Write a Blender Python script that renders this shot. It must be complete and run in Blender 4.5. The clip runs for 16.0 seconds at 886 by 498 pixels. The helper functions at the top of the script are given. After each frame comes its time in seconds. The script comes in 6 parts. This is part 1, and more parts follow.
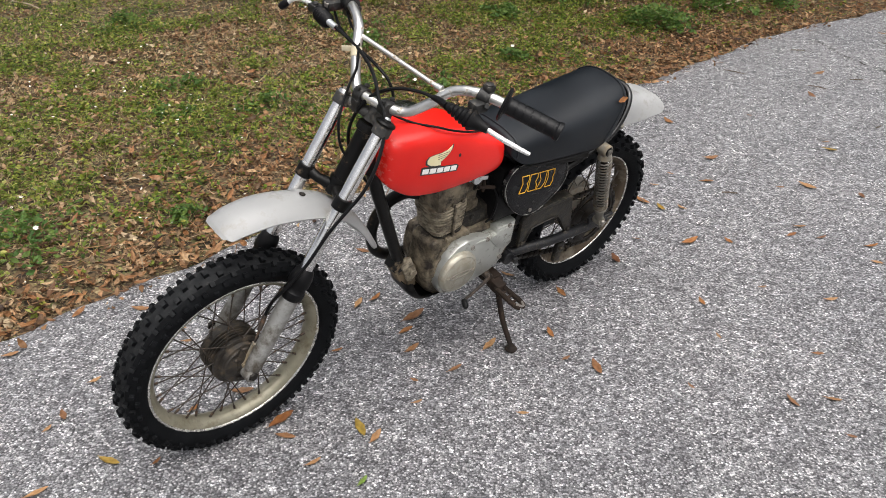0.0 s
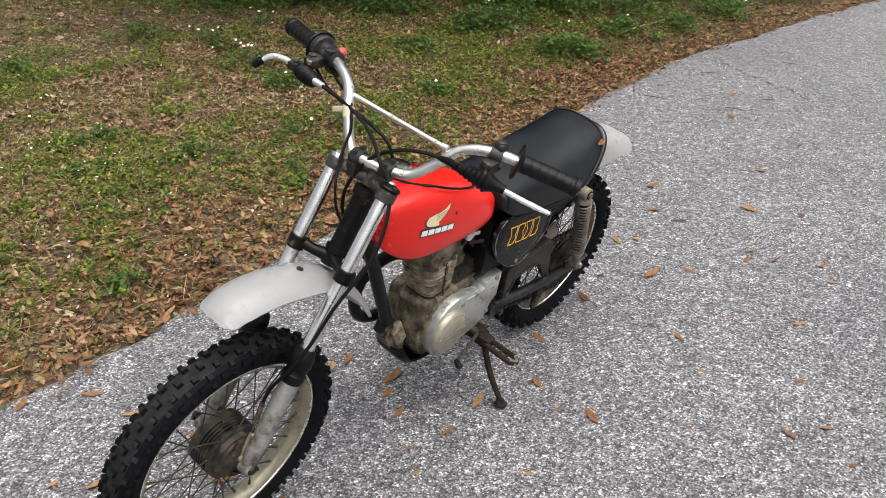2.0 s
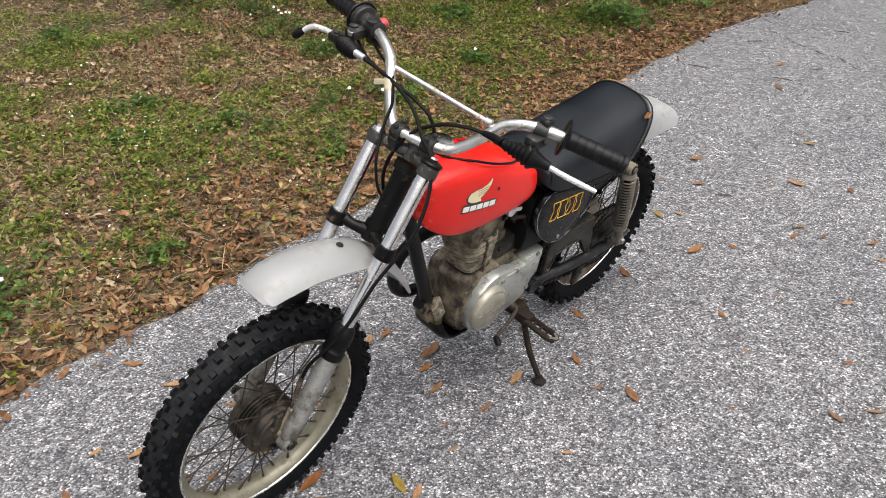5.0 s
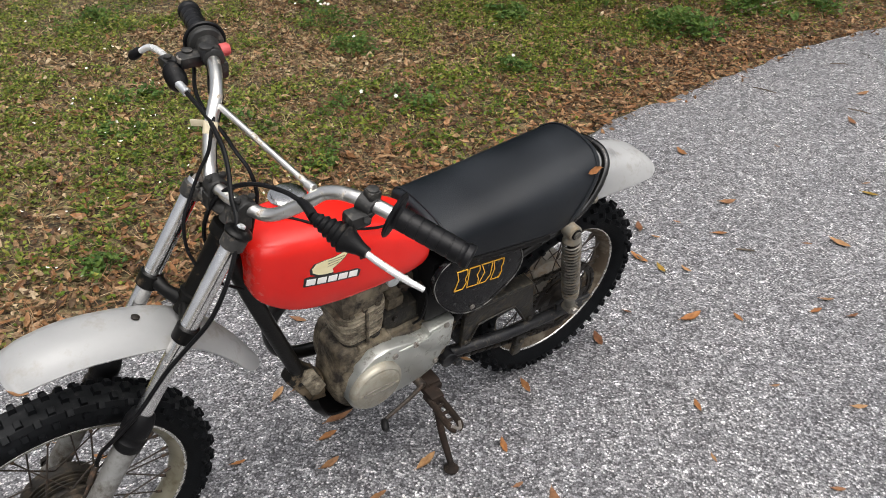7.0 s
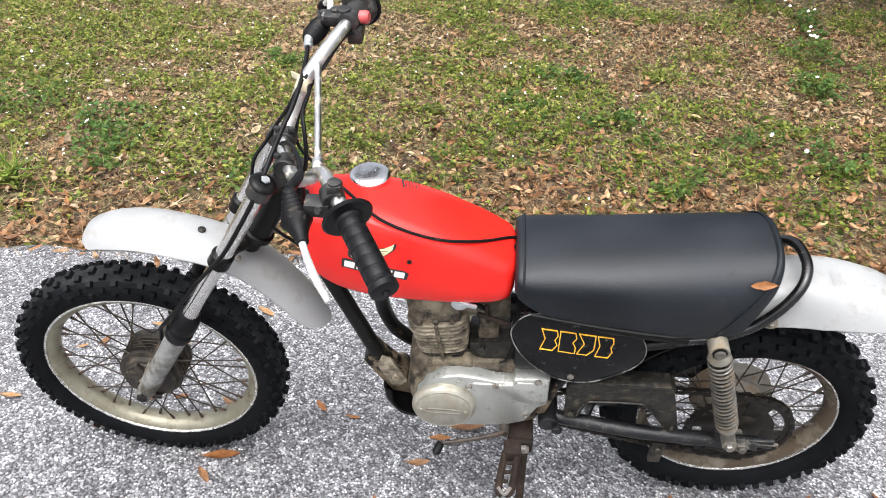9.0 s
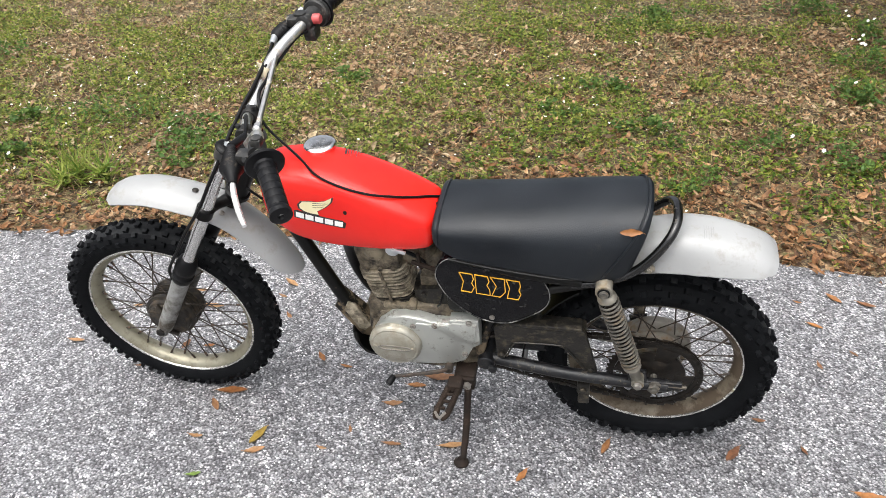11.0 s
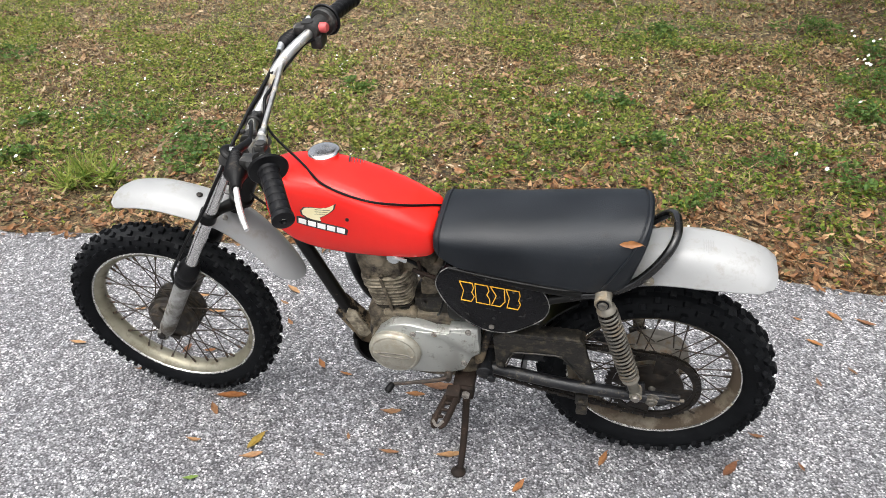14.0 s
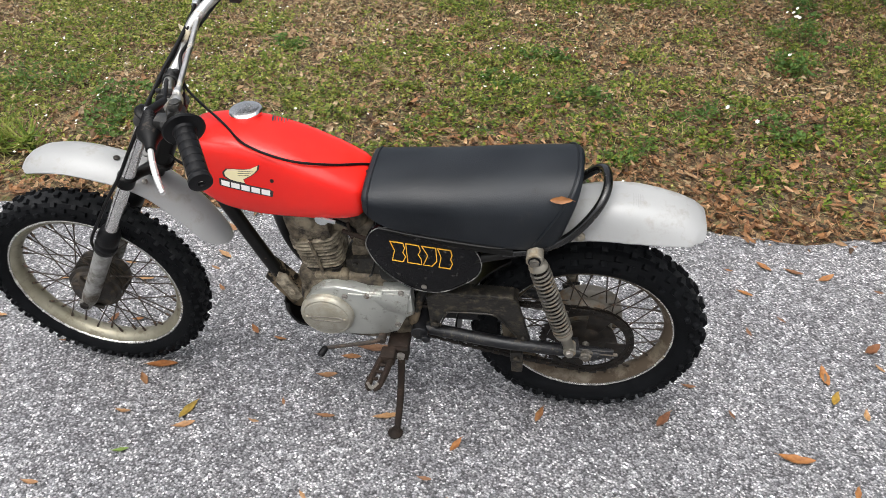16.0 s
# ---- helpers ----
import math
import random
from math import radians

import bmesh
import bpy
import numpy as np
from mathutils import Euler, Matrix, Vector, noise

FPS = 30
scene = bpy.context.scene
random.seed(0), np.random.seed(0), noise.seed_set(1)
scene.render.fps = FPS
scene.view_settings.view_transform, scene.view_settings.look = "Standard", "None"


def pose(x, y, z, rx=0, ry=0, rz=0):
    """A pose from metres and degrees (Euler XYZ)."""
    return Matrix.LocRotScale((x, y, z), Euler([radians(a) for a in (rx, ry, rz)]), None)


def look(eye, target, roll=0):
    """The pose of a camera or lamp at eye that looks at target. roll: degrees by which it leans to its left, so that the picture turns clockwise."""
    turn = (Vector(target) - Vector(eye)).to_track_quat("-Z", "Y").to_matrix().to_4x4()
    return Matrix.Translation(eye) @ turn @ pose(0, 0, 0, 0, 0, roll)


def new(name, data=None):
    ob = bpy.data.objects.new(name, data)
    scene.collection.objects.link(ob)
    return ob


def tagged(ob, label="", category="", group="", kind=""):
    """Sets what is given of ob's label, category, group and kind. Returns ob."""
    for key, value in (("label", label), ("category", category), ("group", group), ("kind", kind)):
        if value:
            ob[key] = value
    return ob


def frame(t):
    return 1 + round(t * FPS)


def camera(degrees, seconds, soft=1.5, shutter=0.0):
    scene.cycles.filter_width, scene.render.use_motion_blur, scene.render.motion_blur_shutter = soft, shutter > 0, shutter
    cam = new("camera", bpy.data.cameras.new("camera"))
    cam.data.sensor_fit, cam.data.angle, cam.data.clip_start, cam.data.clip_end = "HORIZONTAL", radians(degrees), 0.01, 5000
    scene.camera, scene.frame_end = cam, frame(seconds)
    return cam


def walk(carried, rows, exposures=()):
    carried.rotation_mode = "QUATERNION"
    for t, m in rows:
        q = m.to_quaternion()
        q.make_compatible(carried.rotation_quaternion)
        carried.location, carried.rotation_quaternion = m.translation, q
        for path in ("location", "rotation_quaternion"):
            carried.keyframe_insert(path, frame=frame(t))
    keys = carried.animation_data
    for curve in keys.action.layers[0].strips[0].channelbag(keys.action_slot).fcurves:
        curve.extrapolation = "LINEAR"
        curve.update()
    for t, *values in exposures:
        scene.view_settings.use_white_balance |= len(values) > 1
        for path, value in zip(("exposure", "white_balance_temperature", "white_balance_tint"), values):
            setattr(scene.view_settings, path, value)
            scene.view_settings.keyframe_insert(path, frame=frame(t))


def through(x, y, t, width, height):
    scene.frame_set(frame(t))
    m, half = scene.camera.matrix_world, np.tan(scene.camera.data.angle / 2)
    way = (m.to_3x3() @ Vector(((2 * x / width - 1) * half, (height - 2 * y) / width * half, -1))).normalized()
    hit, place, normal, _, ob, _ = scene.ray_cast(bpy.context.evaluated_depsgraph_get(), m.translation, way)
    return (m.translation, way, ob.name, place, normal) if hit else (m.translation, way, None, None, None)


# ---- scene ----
# exposure: (seconds, stops, kelvin, tint)
EXPOSURES = [(0.0, 0.55, 6500, 10), (2.5, 0.63, 6500, 10), (3.0, 0.71, 6500, 10), (3.5, 0.7, 6500, 10), (6.0, 0.52, 6500, 10), (7.0, 0.51, 6500, 10), (7.5, 0.66, 6500, 10), (8.0, 0.97, 6330, 10), (9.0, 1.23, 6250, 10), (11.3, 0.94, 6370, 9), (14.5, 0.91, 6370, 9), (15.5, 0.78, 6370, 9), (16.0, 0.72, 6370, 9)]
cam = camera(55.5, 16.0, 0.62, 0.12)
PATH = [
    (0, (0.02, 0.026, 1.434), (0.041, 1.76, 0.438), 0.8),
    (0.5, (0.016, 0.029, 1.433), (0.102, 1.773, 0.458), 0.1),
    (1, (-0.075, 0.094, 1.44), (0.079, 1.837, 0.472), -0.5),
    (1.5, (-0.188, 0.165, 1.439), (0.058, 1.896, 0.469), 0.2),
    (2, (-0.207, 0.18, 1.454), (0.069, 1.921, 0.51), 0.9),
    (2.5, (-0.226, 0.19, 1.465), (0.036, 1.962, 0.575), 1.1),
    (3, (-0.232, 0.199, 1.464), (0.0, 1.97, 0.564), 1.3),
    (3.5, (-0.237, 0.205, 1.455), (-0.061, 1.945, 0.484), 0.7),
    (3.7, (-0.237, 0.207, 1.455), (-0.082, 1.935, 0.46), 0.3),
    (5.8, (-0.149, 0.244, 1.454), (0.059, 1.955, 0.44), 0.2),
    (6, (-0.074, 0.28, 1.455), (0.079, 1.997, 0.441), 0.4),
    (6.5, (0.139, 0.379, 1.463), (0.158, 2.092, 0.432), 0.5),
    (7, (0.263, 0.567, 1.437), (0.2, 2.273, 0.395), 0.9),
    (7.5, (0.338, 0.81, 1.453), (0.021, 2.497, 0.426), 1.8),
    (8, (0.485, 1.014, 1.425), (-0.273, 2.542, 0.381), 4.7),
    (8.5, (0.668, 1.064, 1.455), (-0.407, 2.367, 0.384), 3.5),
    (9, (0.888, 0.988, 1.413), (-0.256, 2.234, 0.347), 2.6),
    (9.2, (0.963, 0.964, 1.432), (-0.194, 2.201, 0.368), 2.2),
    (11.3, (1.398, 1.039, 1.454), (0.017, 2.079, 0.448), -1.9),
    (11.5, (1.398, 1.038, 1.455), (0.017, 2.084, 0.455), -1.8),
    (12, (1.402, 1.034, 1.459), (0.012, 2.09, 0.483), -1.7),
    (12.5, (1.402, 1.033, 1.459), (0.002, 2.093, 0.501), -1.6),
    (13, (1.402, 1.031, 1.459), (0.004, 2.094, 0.502), -1.3),
    (13.5, (1.399, 1.028, 1.455), (0.007, 2.088, 0.486), -0.9),
    (14, (1.401, 1.032, 1.451), (0.013, 2.083, 0.467), -0.8),
    (14.5, (1.398, 1.039, 1.449), (0.016, 2.079, 0.444), -0.9),
    (15, (1.397, 1.047, 1.443), (0.039, 2.087, 0.407), -1.0),
    (15.5, (1.401, 1.057, 1.438), (0.088, 2.131, 0.379), -0.7),
    (16, (1.398, 1.07, 1.434), (0.132, 2.192, 0.368), 0.1),
]
walk(cam, [(t, look(eye, target, roll)) for t, eye, target, roll in PATH], EXPOSURES)


# ---- light: bright overcast day ----
SUN_ELEV, SUN_AZ = 68.0, -62.0          # degrees; azimuth from +x towards +y
world = bpy.data.worlds.new("overcast_sky")
scene.world = world
world.use_nodes = True
wn = world.node_tree.nodes
sky = wn.new("ShaderNodeTexSky")
sky.sky_type = 'NISHITA'
sky.sun_disc = False
sky.sun_elevation = radians(SUN_ELEV)
sky.sun_rotation = radians(90 - SUN_AZ)
sky.air_density, sky.dust_density, sky.ozone_density = 0.6, 6.0, 0.6
wn["Background"].inputs["Strength"].default_value = 0.15
cloud = wn.new("ShaderNodeHueSaturation")        # thin cloud takes most of the blue out
cloud.inputs["Saturation"].default_value = 0.3
world.node_tree.links.new(sky.outputs[0], cloud.inputs["Color"])
world.node_tree.links.new(cloud.outputs[0], wn["Background"].inputs[0])
sun = new("sun", bpy.data.lights.new("sun", 'SUN'))
sun.data.energy, sun.data.angle, sun.data.color = 1.9, radians(85), (1.0, 0.97, 0.92)
sd = Vector((math.cos(radians(SUN_ELEV)) * math.cos(radians(SUN_AZ)), math.cos(radians(SUN_ELEV)) * math.sin(radians(SUN_AZ)), math.sin(radians(SUN_ELEV))))
sun.matrix_world = look(sd * 20, (0, 0, 0))

# ---- geometry kit: every maker returns (vertices, faces) ----
V3 = lambda *a: np.array(a, float)


def spline(P, n, closed=False):
    """Catmull-Rom through P, resampled to n points."""
    P = np.asarray(P, float)
    k = len(P)
    if k == 2 and not closed:
        u = np.linspace(0, 1, n)[:, None]
        return P[0] * (1 - u) + P[1] * u
    u = np.linspace(0, k, n, endpoint=False) if closed else np.linspace(0, k - 1, n)
    i = np.floor(u).astype(int)
    if not closed:
        i = np.minimum(i, k - 2)
    s = (u - i).reshape((-1,) + (1,) * (P.ndim - 1))
    if closed:
        a, b, c, d = P[(i - 1) % k], P[i % k], P[(i + 1) % k], P[(i + 2) % k]
    else:
        Q = np.concatenate([[2 * P[0] - P[1]], P, [2 * P[-1] - P[-2]]])
        a, b, c, d = Q[i], Q[i + 1], Q[i + 2], Q[i + 3]
    return 0.5 * (2 * b + (c - a) * s + (2 * a - 5 * b + 4 * c - d) * s ** 2 + (3 * b - a - 3 * c + d) * s ** 3)


def grid(R, caps=True, wrap_len=False):
    """Faces over rings R[k][m], each ring closed."""
    R = np.asarray(R, float)
    k, m = R.shape[:2]
    F = []
    for a in range(k if wrap_len else k - 1):
        b = (a + 1) % k
        for j in range(m):
            q = (j + 1) % m
            F.append((a * m + j, a * m + q, b * m + q, b * m + j))
    if caps and not wrap_len:
        F.append(tuple(range(m))[::-1])
        F.append(tuple((k - 1) * m + j for j in range(m)))
    return R.reshape(-1, 3), F


def sheet(R):
    """Faces over open rows R[k][m]."""
    R = np.asarray(R, float)
    k, m = R.shape[:2]
    F = [(a * m + j, a * m + j + 1, (a + 1) * m + j + 1, (a + 1) * m + j) for a in range(k - 1) for j in range(m - 1)]
    return R.reshape(-1, 3), F


def loft(rings, nr=32, nl=24, caps=True):
    R = np.asarray(rings, float)
    R = np.stack([spline(r, nr, True) for r in R])
    return grid(spline(R, nl), caps)


def tube(path, r, n=10, seg=24, smooth=True, caps=True):
    P = spline(path, seg) if smooth else np.asarray(path, float)
    rr = np.interp(np.linspace(0, 1, len(P)), np.linspace(0, 1, len(r)), r) if np.ndim(r) else np.full(len(P), r)
    T = np.gradient(P, axis=0)
    T /= np.linalg.norm(T, axis=1)[:, None] + 1e-12
    u = np.cross(T[0], V3(0.3, 0.5, 0.81))
    rings = []
    a = np.linspace(0, 2 * math.pi, n, endpoint=False)
    for p, t, q in zip(P, T, rr):
        u = u - t * np.dot(u, t)
        u /= np.linalg.norm(u)
        w = np.cross(t, u)
        rings.append(p + q * (np.cos(a)[:, None] * u + np.sin(a)[:, None] * w))
    return grid(rings, caps)


def turned(profile, centre=(0, 0, 0), axis=(0, 1, 0), n=48, closed=False, caps=False):
    """Surface of revolution: profile of (along the axis, radius)."""
    ax = V3(*axis)
    ax = ax / np.linalg.norm(ax)
    u = np.cross(ax, V3(0.31, 0.2, 0.93))
    u /= np.linalg.norm(u)
    w = np.cross(ax, u)
    a = np.linspace(0, 2 * math.pi, n, endpoint=False)
    ring = np.cos(a)[:, None] * u + np.sin(a)[:, None] * w
    R = [V3(*centre) + ax * s + max(r, 1e-4) * ring for s, r in profile]
    return grid(R, caps, closed)


def rod(a, b, r, n=12, bevel=0.0015):
    a, b = V3(*a), V3(*b)
    L = np.linalg.norm(b - a)
    return turned([(0, r - bevel), (bevel, r), (L - bevel, r), (L, r - bevel)], a, b - a, n, caps=True)


def hexbolt(p, axis, r=0.006, h=0.005):
    return turned([(0, r), (h * 0.8, r), (h, r * 0.85)], p, axis, 6, caps=True)


def plate(outline, y0, y1, bevel=0.003, smooth=0, dome=0.0):
    """Solid with an outline in x, z, between two values of y, with eased edges on both sides."""
    P = np.asarray(outline, float)
    if smooth:
        P = spline(P, smooth, True)
    t = np.roll(P, -1, 0) - np.roll(P, 1, 0)
    t /= np.linalg.norm(t, axis=1)[:, None] + 1e-12
    nrm = np.stack([t[:, 1], -t[:, 0]], 1)
    area = np.sum(P[:, 0] * np.roll(P[:, 1], -1) - P[:, 1] * np.roll(P[:, 0], -1))
    if area < 0:
        nrm = -nrm
    s = 1 if y1 > y0 else -1
    def ring(off, y):
        Q = P + nrm * off
        return np.stack([Q[:, 0], np.full(len(Q), y), Q[:, 1]], 1)
    R = [ring(-bevel, y0), ring(0, y0 + s * bevel), ring(0, y1 - s * bevel), ring(-bevel * 0.3, y1 - s * bevel * 0.3), ring(-bevel, y1)]
    if dome:
        c = P.mean(0)
        for k, e in ((0.7, 0.5), (0.4, 0.85), (0.12, 1.0)):
            Q = c + (P - c) * k
            R.append(np.stack([Q[:, 0], np.full(len(Q), y1 + s * dome * e), Q[:, 1]], 1))
    return grid(R, True)


def rbox(c, size, bevel=0.003, turn=(0, 0, 0)):
    bm = bmesh.new()
    bmesh.ops.create_cube(bm, size=1)
    bmesh.ops.scale(bm, vec=size, verts=bm.verts)
    bmesh.ops.bevel(bm, geom=list(bm.edges), offset=bevel, segments=2, affect='EDGES', profile=0.6)
    bm.transform(pose(*c, *turn))
    bm.verts.ensure_lookup_table()
    out = (np.array([v.co[:] for v in bm.verts]), [tuple(v.index for v in f.verts) for f in bm.faces])
    bm.free()
    return out


def join(*geo):
    V, F, n = [], [], 0
    for v, f in geo:
        V.append(np.asarray(v, float))
        F += [tuple(i + n for i in q) for q in f]
        n += len(v)
    return np.concatenate(V), F


def mesh_of(name, geo, material, sharp=40):
    me = bpy.data.meshes.new(name)
    V, F = geo
    me.from_pydata([tuple(p) for p in np.asarray(V).tolist()], [], F)
    bm = bmesh.new()
    bm.from_mesh(me)
    bmesh.ops.recalc_face_normals(bm, faces=bm.faces)
    bm.to_mesh(me)
    bm.free()
    me.shade_smooth()
    me.set_sharp_from_angle(angle=radians(sharp))
    for m in (material if isinstance(material, (list, tuple)) else [material]):
        me.materials.append(m)
    return me


def part(name, geo, material, parent, label="", sharp=40):
    ob = new(name, mesh_of(name, geo, material, sharp))
    ob.parent = parent
    return tagged(ob, label) if label else ob


def bulk(name, V, F, material):
    """One large joined mesh, with no clean-up."""
    me = bpy.data.meshes.new(name)
    me.from_pydata(V.tolist() if hasattr(V, "tolist") else V, [], F.tolist() if hasattr(F, "tolist") else F)
    me.materials.append(material)
    return new(name, me)


# ---- materials ----
def shader(name):
    m = bpy.data.materials.new(name)
    m.use_nodes = True
    return m, m.node_tree.nodes, m.node_tree.links, m.node_tree.nodes["Principled BSDF"]


def ramp(n, stops):
    r = n.new("ShaderNodeValToRGB")
    while len(r.color_ramp.elements) < len(stops):
        r.color_ramp.elements.new(0.5)
    for e, (p, c) in zip(r.color_ramp.elements, stops):
        e.position, e.color = p, (*c, 1) if len(c) == 3 else c
    return r


def surface(name, a, b, scale=20, rough=0.5, metal=0.0, bump=0.1, fine=400, dirt=None, amount=0.5, dirt_scale=9, coat=0.0, spec=0.5, rough_spread=0.12, worn=None, soft=0.11):
    """Two tones mottled at one scale, grain at a finer one, and an optional coat of dirt in patches."""
    m, n, l, p = shader(name)
    tc = n.new("ShaderNodeTexCoord")
    big = n.new("ShaderNodeTexNoise")
    big.inputs["Scale"].default_value, big.inputs["Detail"].default_value = scale, 6
    small = n.new("ShaderNodeTexNoise")
    small.inputs["Scale"].default_value, small.inputs["Detail"].default_value = fine, 3
    for x in (big, small):
        l.new(tc.outputs["Object"], x.inputs["Vector"])
    mid = ramp(n, [(0.3, a), (0.7, b)])
    l.new(big.outputs[0], mid.inputs[0])
    col, rgh, met = mid.outputs[0], None, None
    ro = n.new("ShaderNodeMapRange")
    ro.inputs[3].default_value, ro.inputs[4].default_value = max(rough - rough_spread, 0.03), min(rough + rough_spread, 1)
    l.new(big.outputs[0], ro.inputs[0])
    rgh = ro.outputs[0]
    p.inputs["Metallic"].default_value = metal
    if dirt:
        d = n.new("ShaderNodeTexNoise")
        d.inputs["Scale"].default_value, d.inputs["Detail"].default_value, d.inputs["Roughness"].default_value = dirt_scale, 9, 0.68
        l.new(tc.outputs["Object"], d.inputs["Vector"])
        f = ramp(n, [(max(0.0, 0.655 - amount * 0.46), (0, 0, 0)), (min(1.0, 0.655 + soft - amount * 0.45), (1, 1, 1))])
        if worn:                       # wear gathers towards one end of an axis: (axis, none here, full here)
            sx = n.new("ShaderNodeSeparateXYZ")
            l.new(tc.outputs["Object"], sx.inputs[0])
            wr = n.new("ShaderNodeMapRange")
            wr.inputs[1].default_value, wr.inputs[2].default_value, wr.inputs[3].default_value, wr.inputs[4].default_value = worn[1], worn[2], -0.35, 0.12
            l.new(sx.outputs[worn[0]], wr.inputs[0])
            ws = n.new("ShaderNodeMath")
            ws.operation = 'ADD'
            l.new(d.outputs[0], ws.inputs[0])
            l.new(wr.outputs[0], ws.inputs[1])
            l.new(ws.outputs[0], f.inputs[0])
        else:
            l.new(d.outputs[0], f.inputs[0])
        mx = n.new("ShaderNodeMix")
        mx.data_type = 'RGBA'
        l.new(f.outputs[0], mx.inputs[0])
        l.new(col, mx.inputs[6])
        mx.inputs[7].default_value = (*dirt, 1)
        col = mx.outputs[2]
        mr = n.new("ShaderNodeMix")
        l.new(f.outputs[0], mr.inputs[0])
        l.new(rgh, mr.inputs[2])
        mr.inputs[3].default_value = 0.85
        rgh = mr.outputs[0]
        if metal:
            mm = n.new("ShaderNodeMapRange")
            mm.inputs[3].default_value, mm.inputs[4].default_value = metal, 0.0
            l.new(f.outputs[0], mm.inputs[0])
            l.new(mm.outputs[0], p.inputs["Metallic"])
    l.new(col, p.inputs["Base Color"])
    l.new(rgh, p.inputs["Roughness"])
    p.inputs["Coat Weight"].default_value = coat
    p.inputs["Specular IOR Level"].default_value = spec
    if bump:
        bp = n.new("ShaderNodeBump")
        bp.inputs["Strength"].default_value, bp.inputs["Distance"].default_value = bump, 0.002
        l.new(small.outputs[0], bp.inputs["Height"])
        l.new(bp.outputs[0], p.inputs["Normal"])
    return m


MUD, RUST = (0.075, 0.055, 0.035), (0.11, 0.055, 0.03)
M_RED = surface("red_tank_paint", (0.63, 0.013, 0.009), (0.69, 0.019, 0.012), 9, 0.24, 0, 0.03, 60, (0.42, 0.17, 0.12), 0.12, 50, spec=0.38, rough_spread=0.08, soft=0.3, worn=(0, 0.15, 0.25))
M_TYRE = surface("tyre_rubber", (0.002, 0.0023, 0.0028), (0.006, 0.0066, 0.0076), 30, 0.7, 0, 0.3, 260, (0.025, 0.024, 0.022), 0.05, 25, spec=0.09)
M_KNOB = surface("scuffed_tyre_block", (0.006, 0.0066, 0.0074), (0.017, 0.0177, 0.0186), 60, 0.72, 0, 0.3, 260, (0.035, 0.034, 0.033), 0.15, 60, spec=0.14)
M_RUBBER = surface("black_rubber", (0.0025, 0.0025, 0.003), (0.0055, 0.0055, 0.006), 40, 0.45, 0, 0.2, 400, (0.06, 0.05, 0.04), 0.06, 30, spec=0.15)
M_GRIP = surface("grip_rubber", (0.003, 0.003, 0.0035), (0.006, 0.006, 0.007), 40, 0.4, 0, 0.15, 500, spec=0.2)
M_VINYL = surface("seat_vinyl", (0.003, 0.0045, 0.0068), (0.0105, 0.013, 0.0165), 7, 0.46, 0, 0.2, 420, (0.03, 0.03, 0.03), 0.04, 16, spec=0.3, rough_spread=0.16)
M_BLACK = surface("black_frame_paint", (0.002, 0.002, 0.002), (0.005, 0.0047, 0.0044), 18, 0.36, 0, 0.12, 200, MUD, 0.08, 26, spec=0.16)
M_PANEL = surface("black_side_panel_plastic", (0.003, 0.003, 0.0036), (0.006, 0.006, 0.007), 12, 0.24, 0, 0.05, 150, (0.08, 0.076, 0.07), 0.12, 46, spec=0.18)
M_CHROME = surface("worn_chrome", (0.62, 0.605, 0.57), (0.8, 0.79, 0.76), 30, 0.32, 1, 0.06, 300, (0.22, 0.17, 0.11), 0.2, 55, rough_spread=0.1)
M_FORK = surface("fork_tube_chrome", (0.66, 0.655, 0.64), (0.8, 0.79, 0.77), 25, 0.22, 1, 0.05, 300, (0.25, 0.2, 0.15), 0.05, 30)
M_SLIDER = surface("cast_aluminium_slider", (0.2, 0.2, 0.19), (0.36, 0.36, 0.35), 14, 0.5, 0.6, 0.25, 250, (0.05, 0.04, 0.028), 0.5, 30, soft=0.3, worn=(2, 0.62, 0.34))
M_FENDER = surface("silver_plastic", (0.21, 0.212, 0.212), (0.31, 0.312, 0.31), 5, 0.36, 0.0, 0.1, 120, (0.17, 0.15, 0.118), 0.26, 20, soft=0.3, rough_spread=0.12)
M_RIM = surface("dull_steel_rim", (0.2, 0.185, 0.13), (0.31, 0.29, 0.22), 20, 0.4, 0.55, 0.12, 200, (0.1, 0.075, 0.042), 0.3, 30, soft=0.25)
M_RIM_REAR = surface("muddy_rusted_rim", (0.1, 0.08, 0.055), (0.19, 0.16, 0.115), 20, 0.5, 0.3, 0.15, 200, (0.06, 0.042, 0.025), 0.5, 13)
M_SPOKE = surface("rusty_spoke", (0.02, 0.016, 0.013), (0.06, 0.047, 0.037), 90, 0.55, 0.4, 0.1, 300, (0.085, 0.05, 0.03), 0.3, 60)
M_HUB = surface("muddy_hub", (0.008, 0.0065, 0.005), (0.034, 0.028, 0.021), 30, 0.55, 0.2, 0.5, 150, (0.06, 0.045, 0.03), 0.36, 36)
M_HUB_GREY = surface("grey_drum", (0.17, 0.155, 0.13), (0.27, 0.25, 0.22), 22, 0.55, 0.4, 0.3, 150, (0.16, 0.11, 0.065), 0.42, 14)
M_ENGINE = surface("oily_engine_casting", (0.06, 0.045, 0.026), (0.27, 0.225, 0.155), 24, 0.55, 0.15, 0.7, 110, (0.014, 0.01, 0.007), 0.56, 30, soft=0.22)
M_COVER = surface("polished_engine_cover", (0.4, 0.41, 0.375), (0.56, 0.57, 0.54), 7, 0.36, 0.7, 0.14, 300, (0.085, 0.068, 0.045), 0.25, 40, soft=0.16)
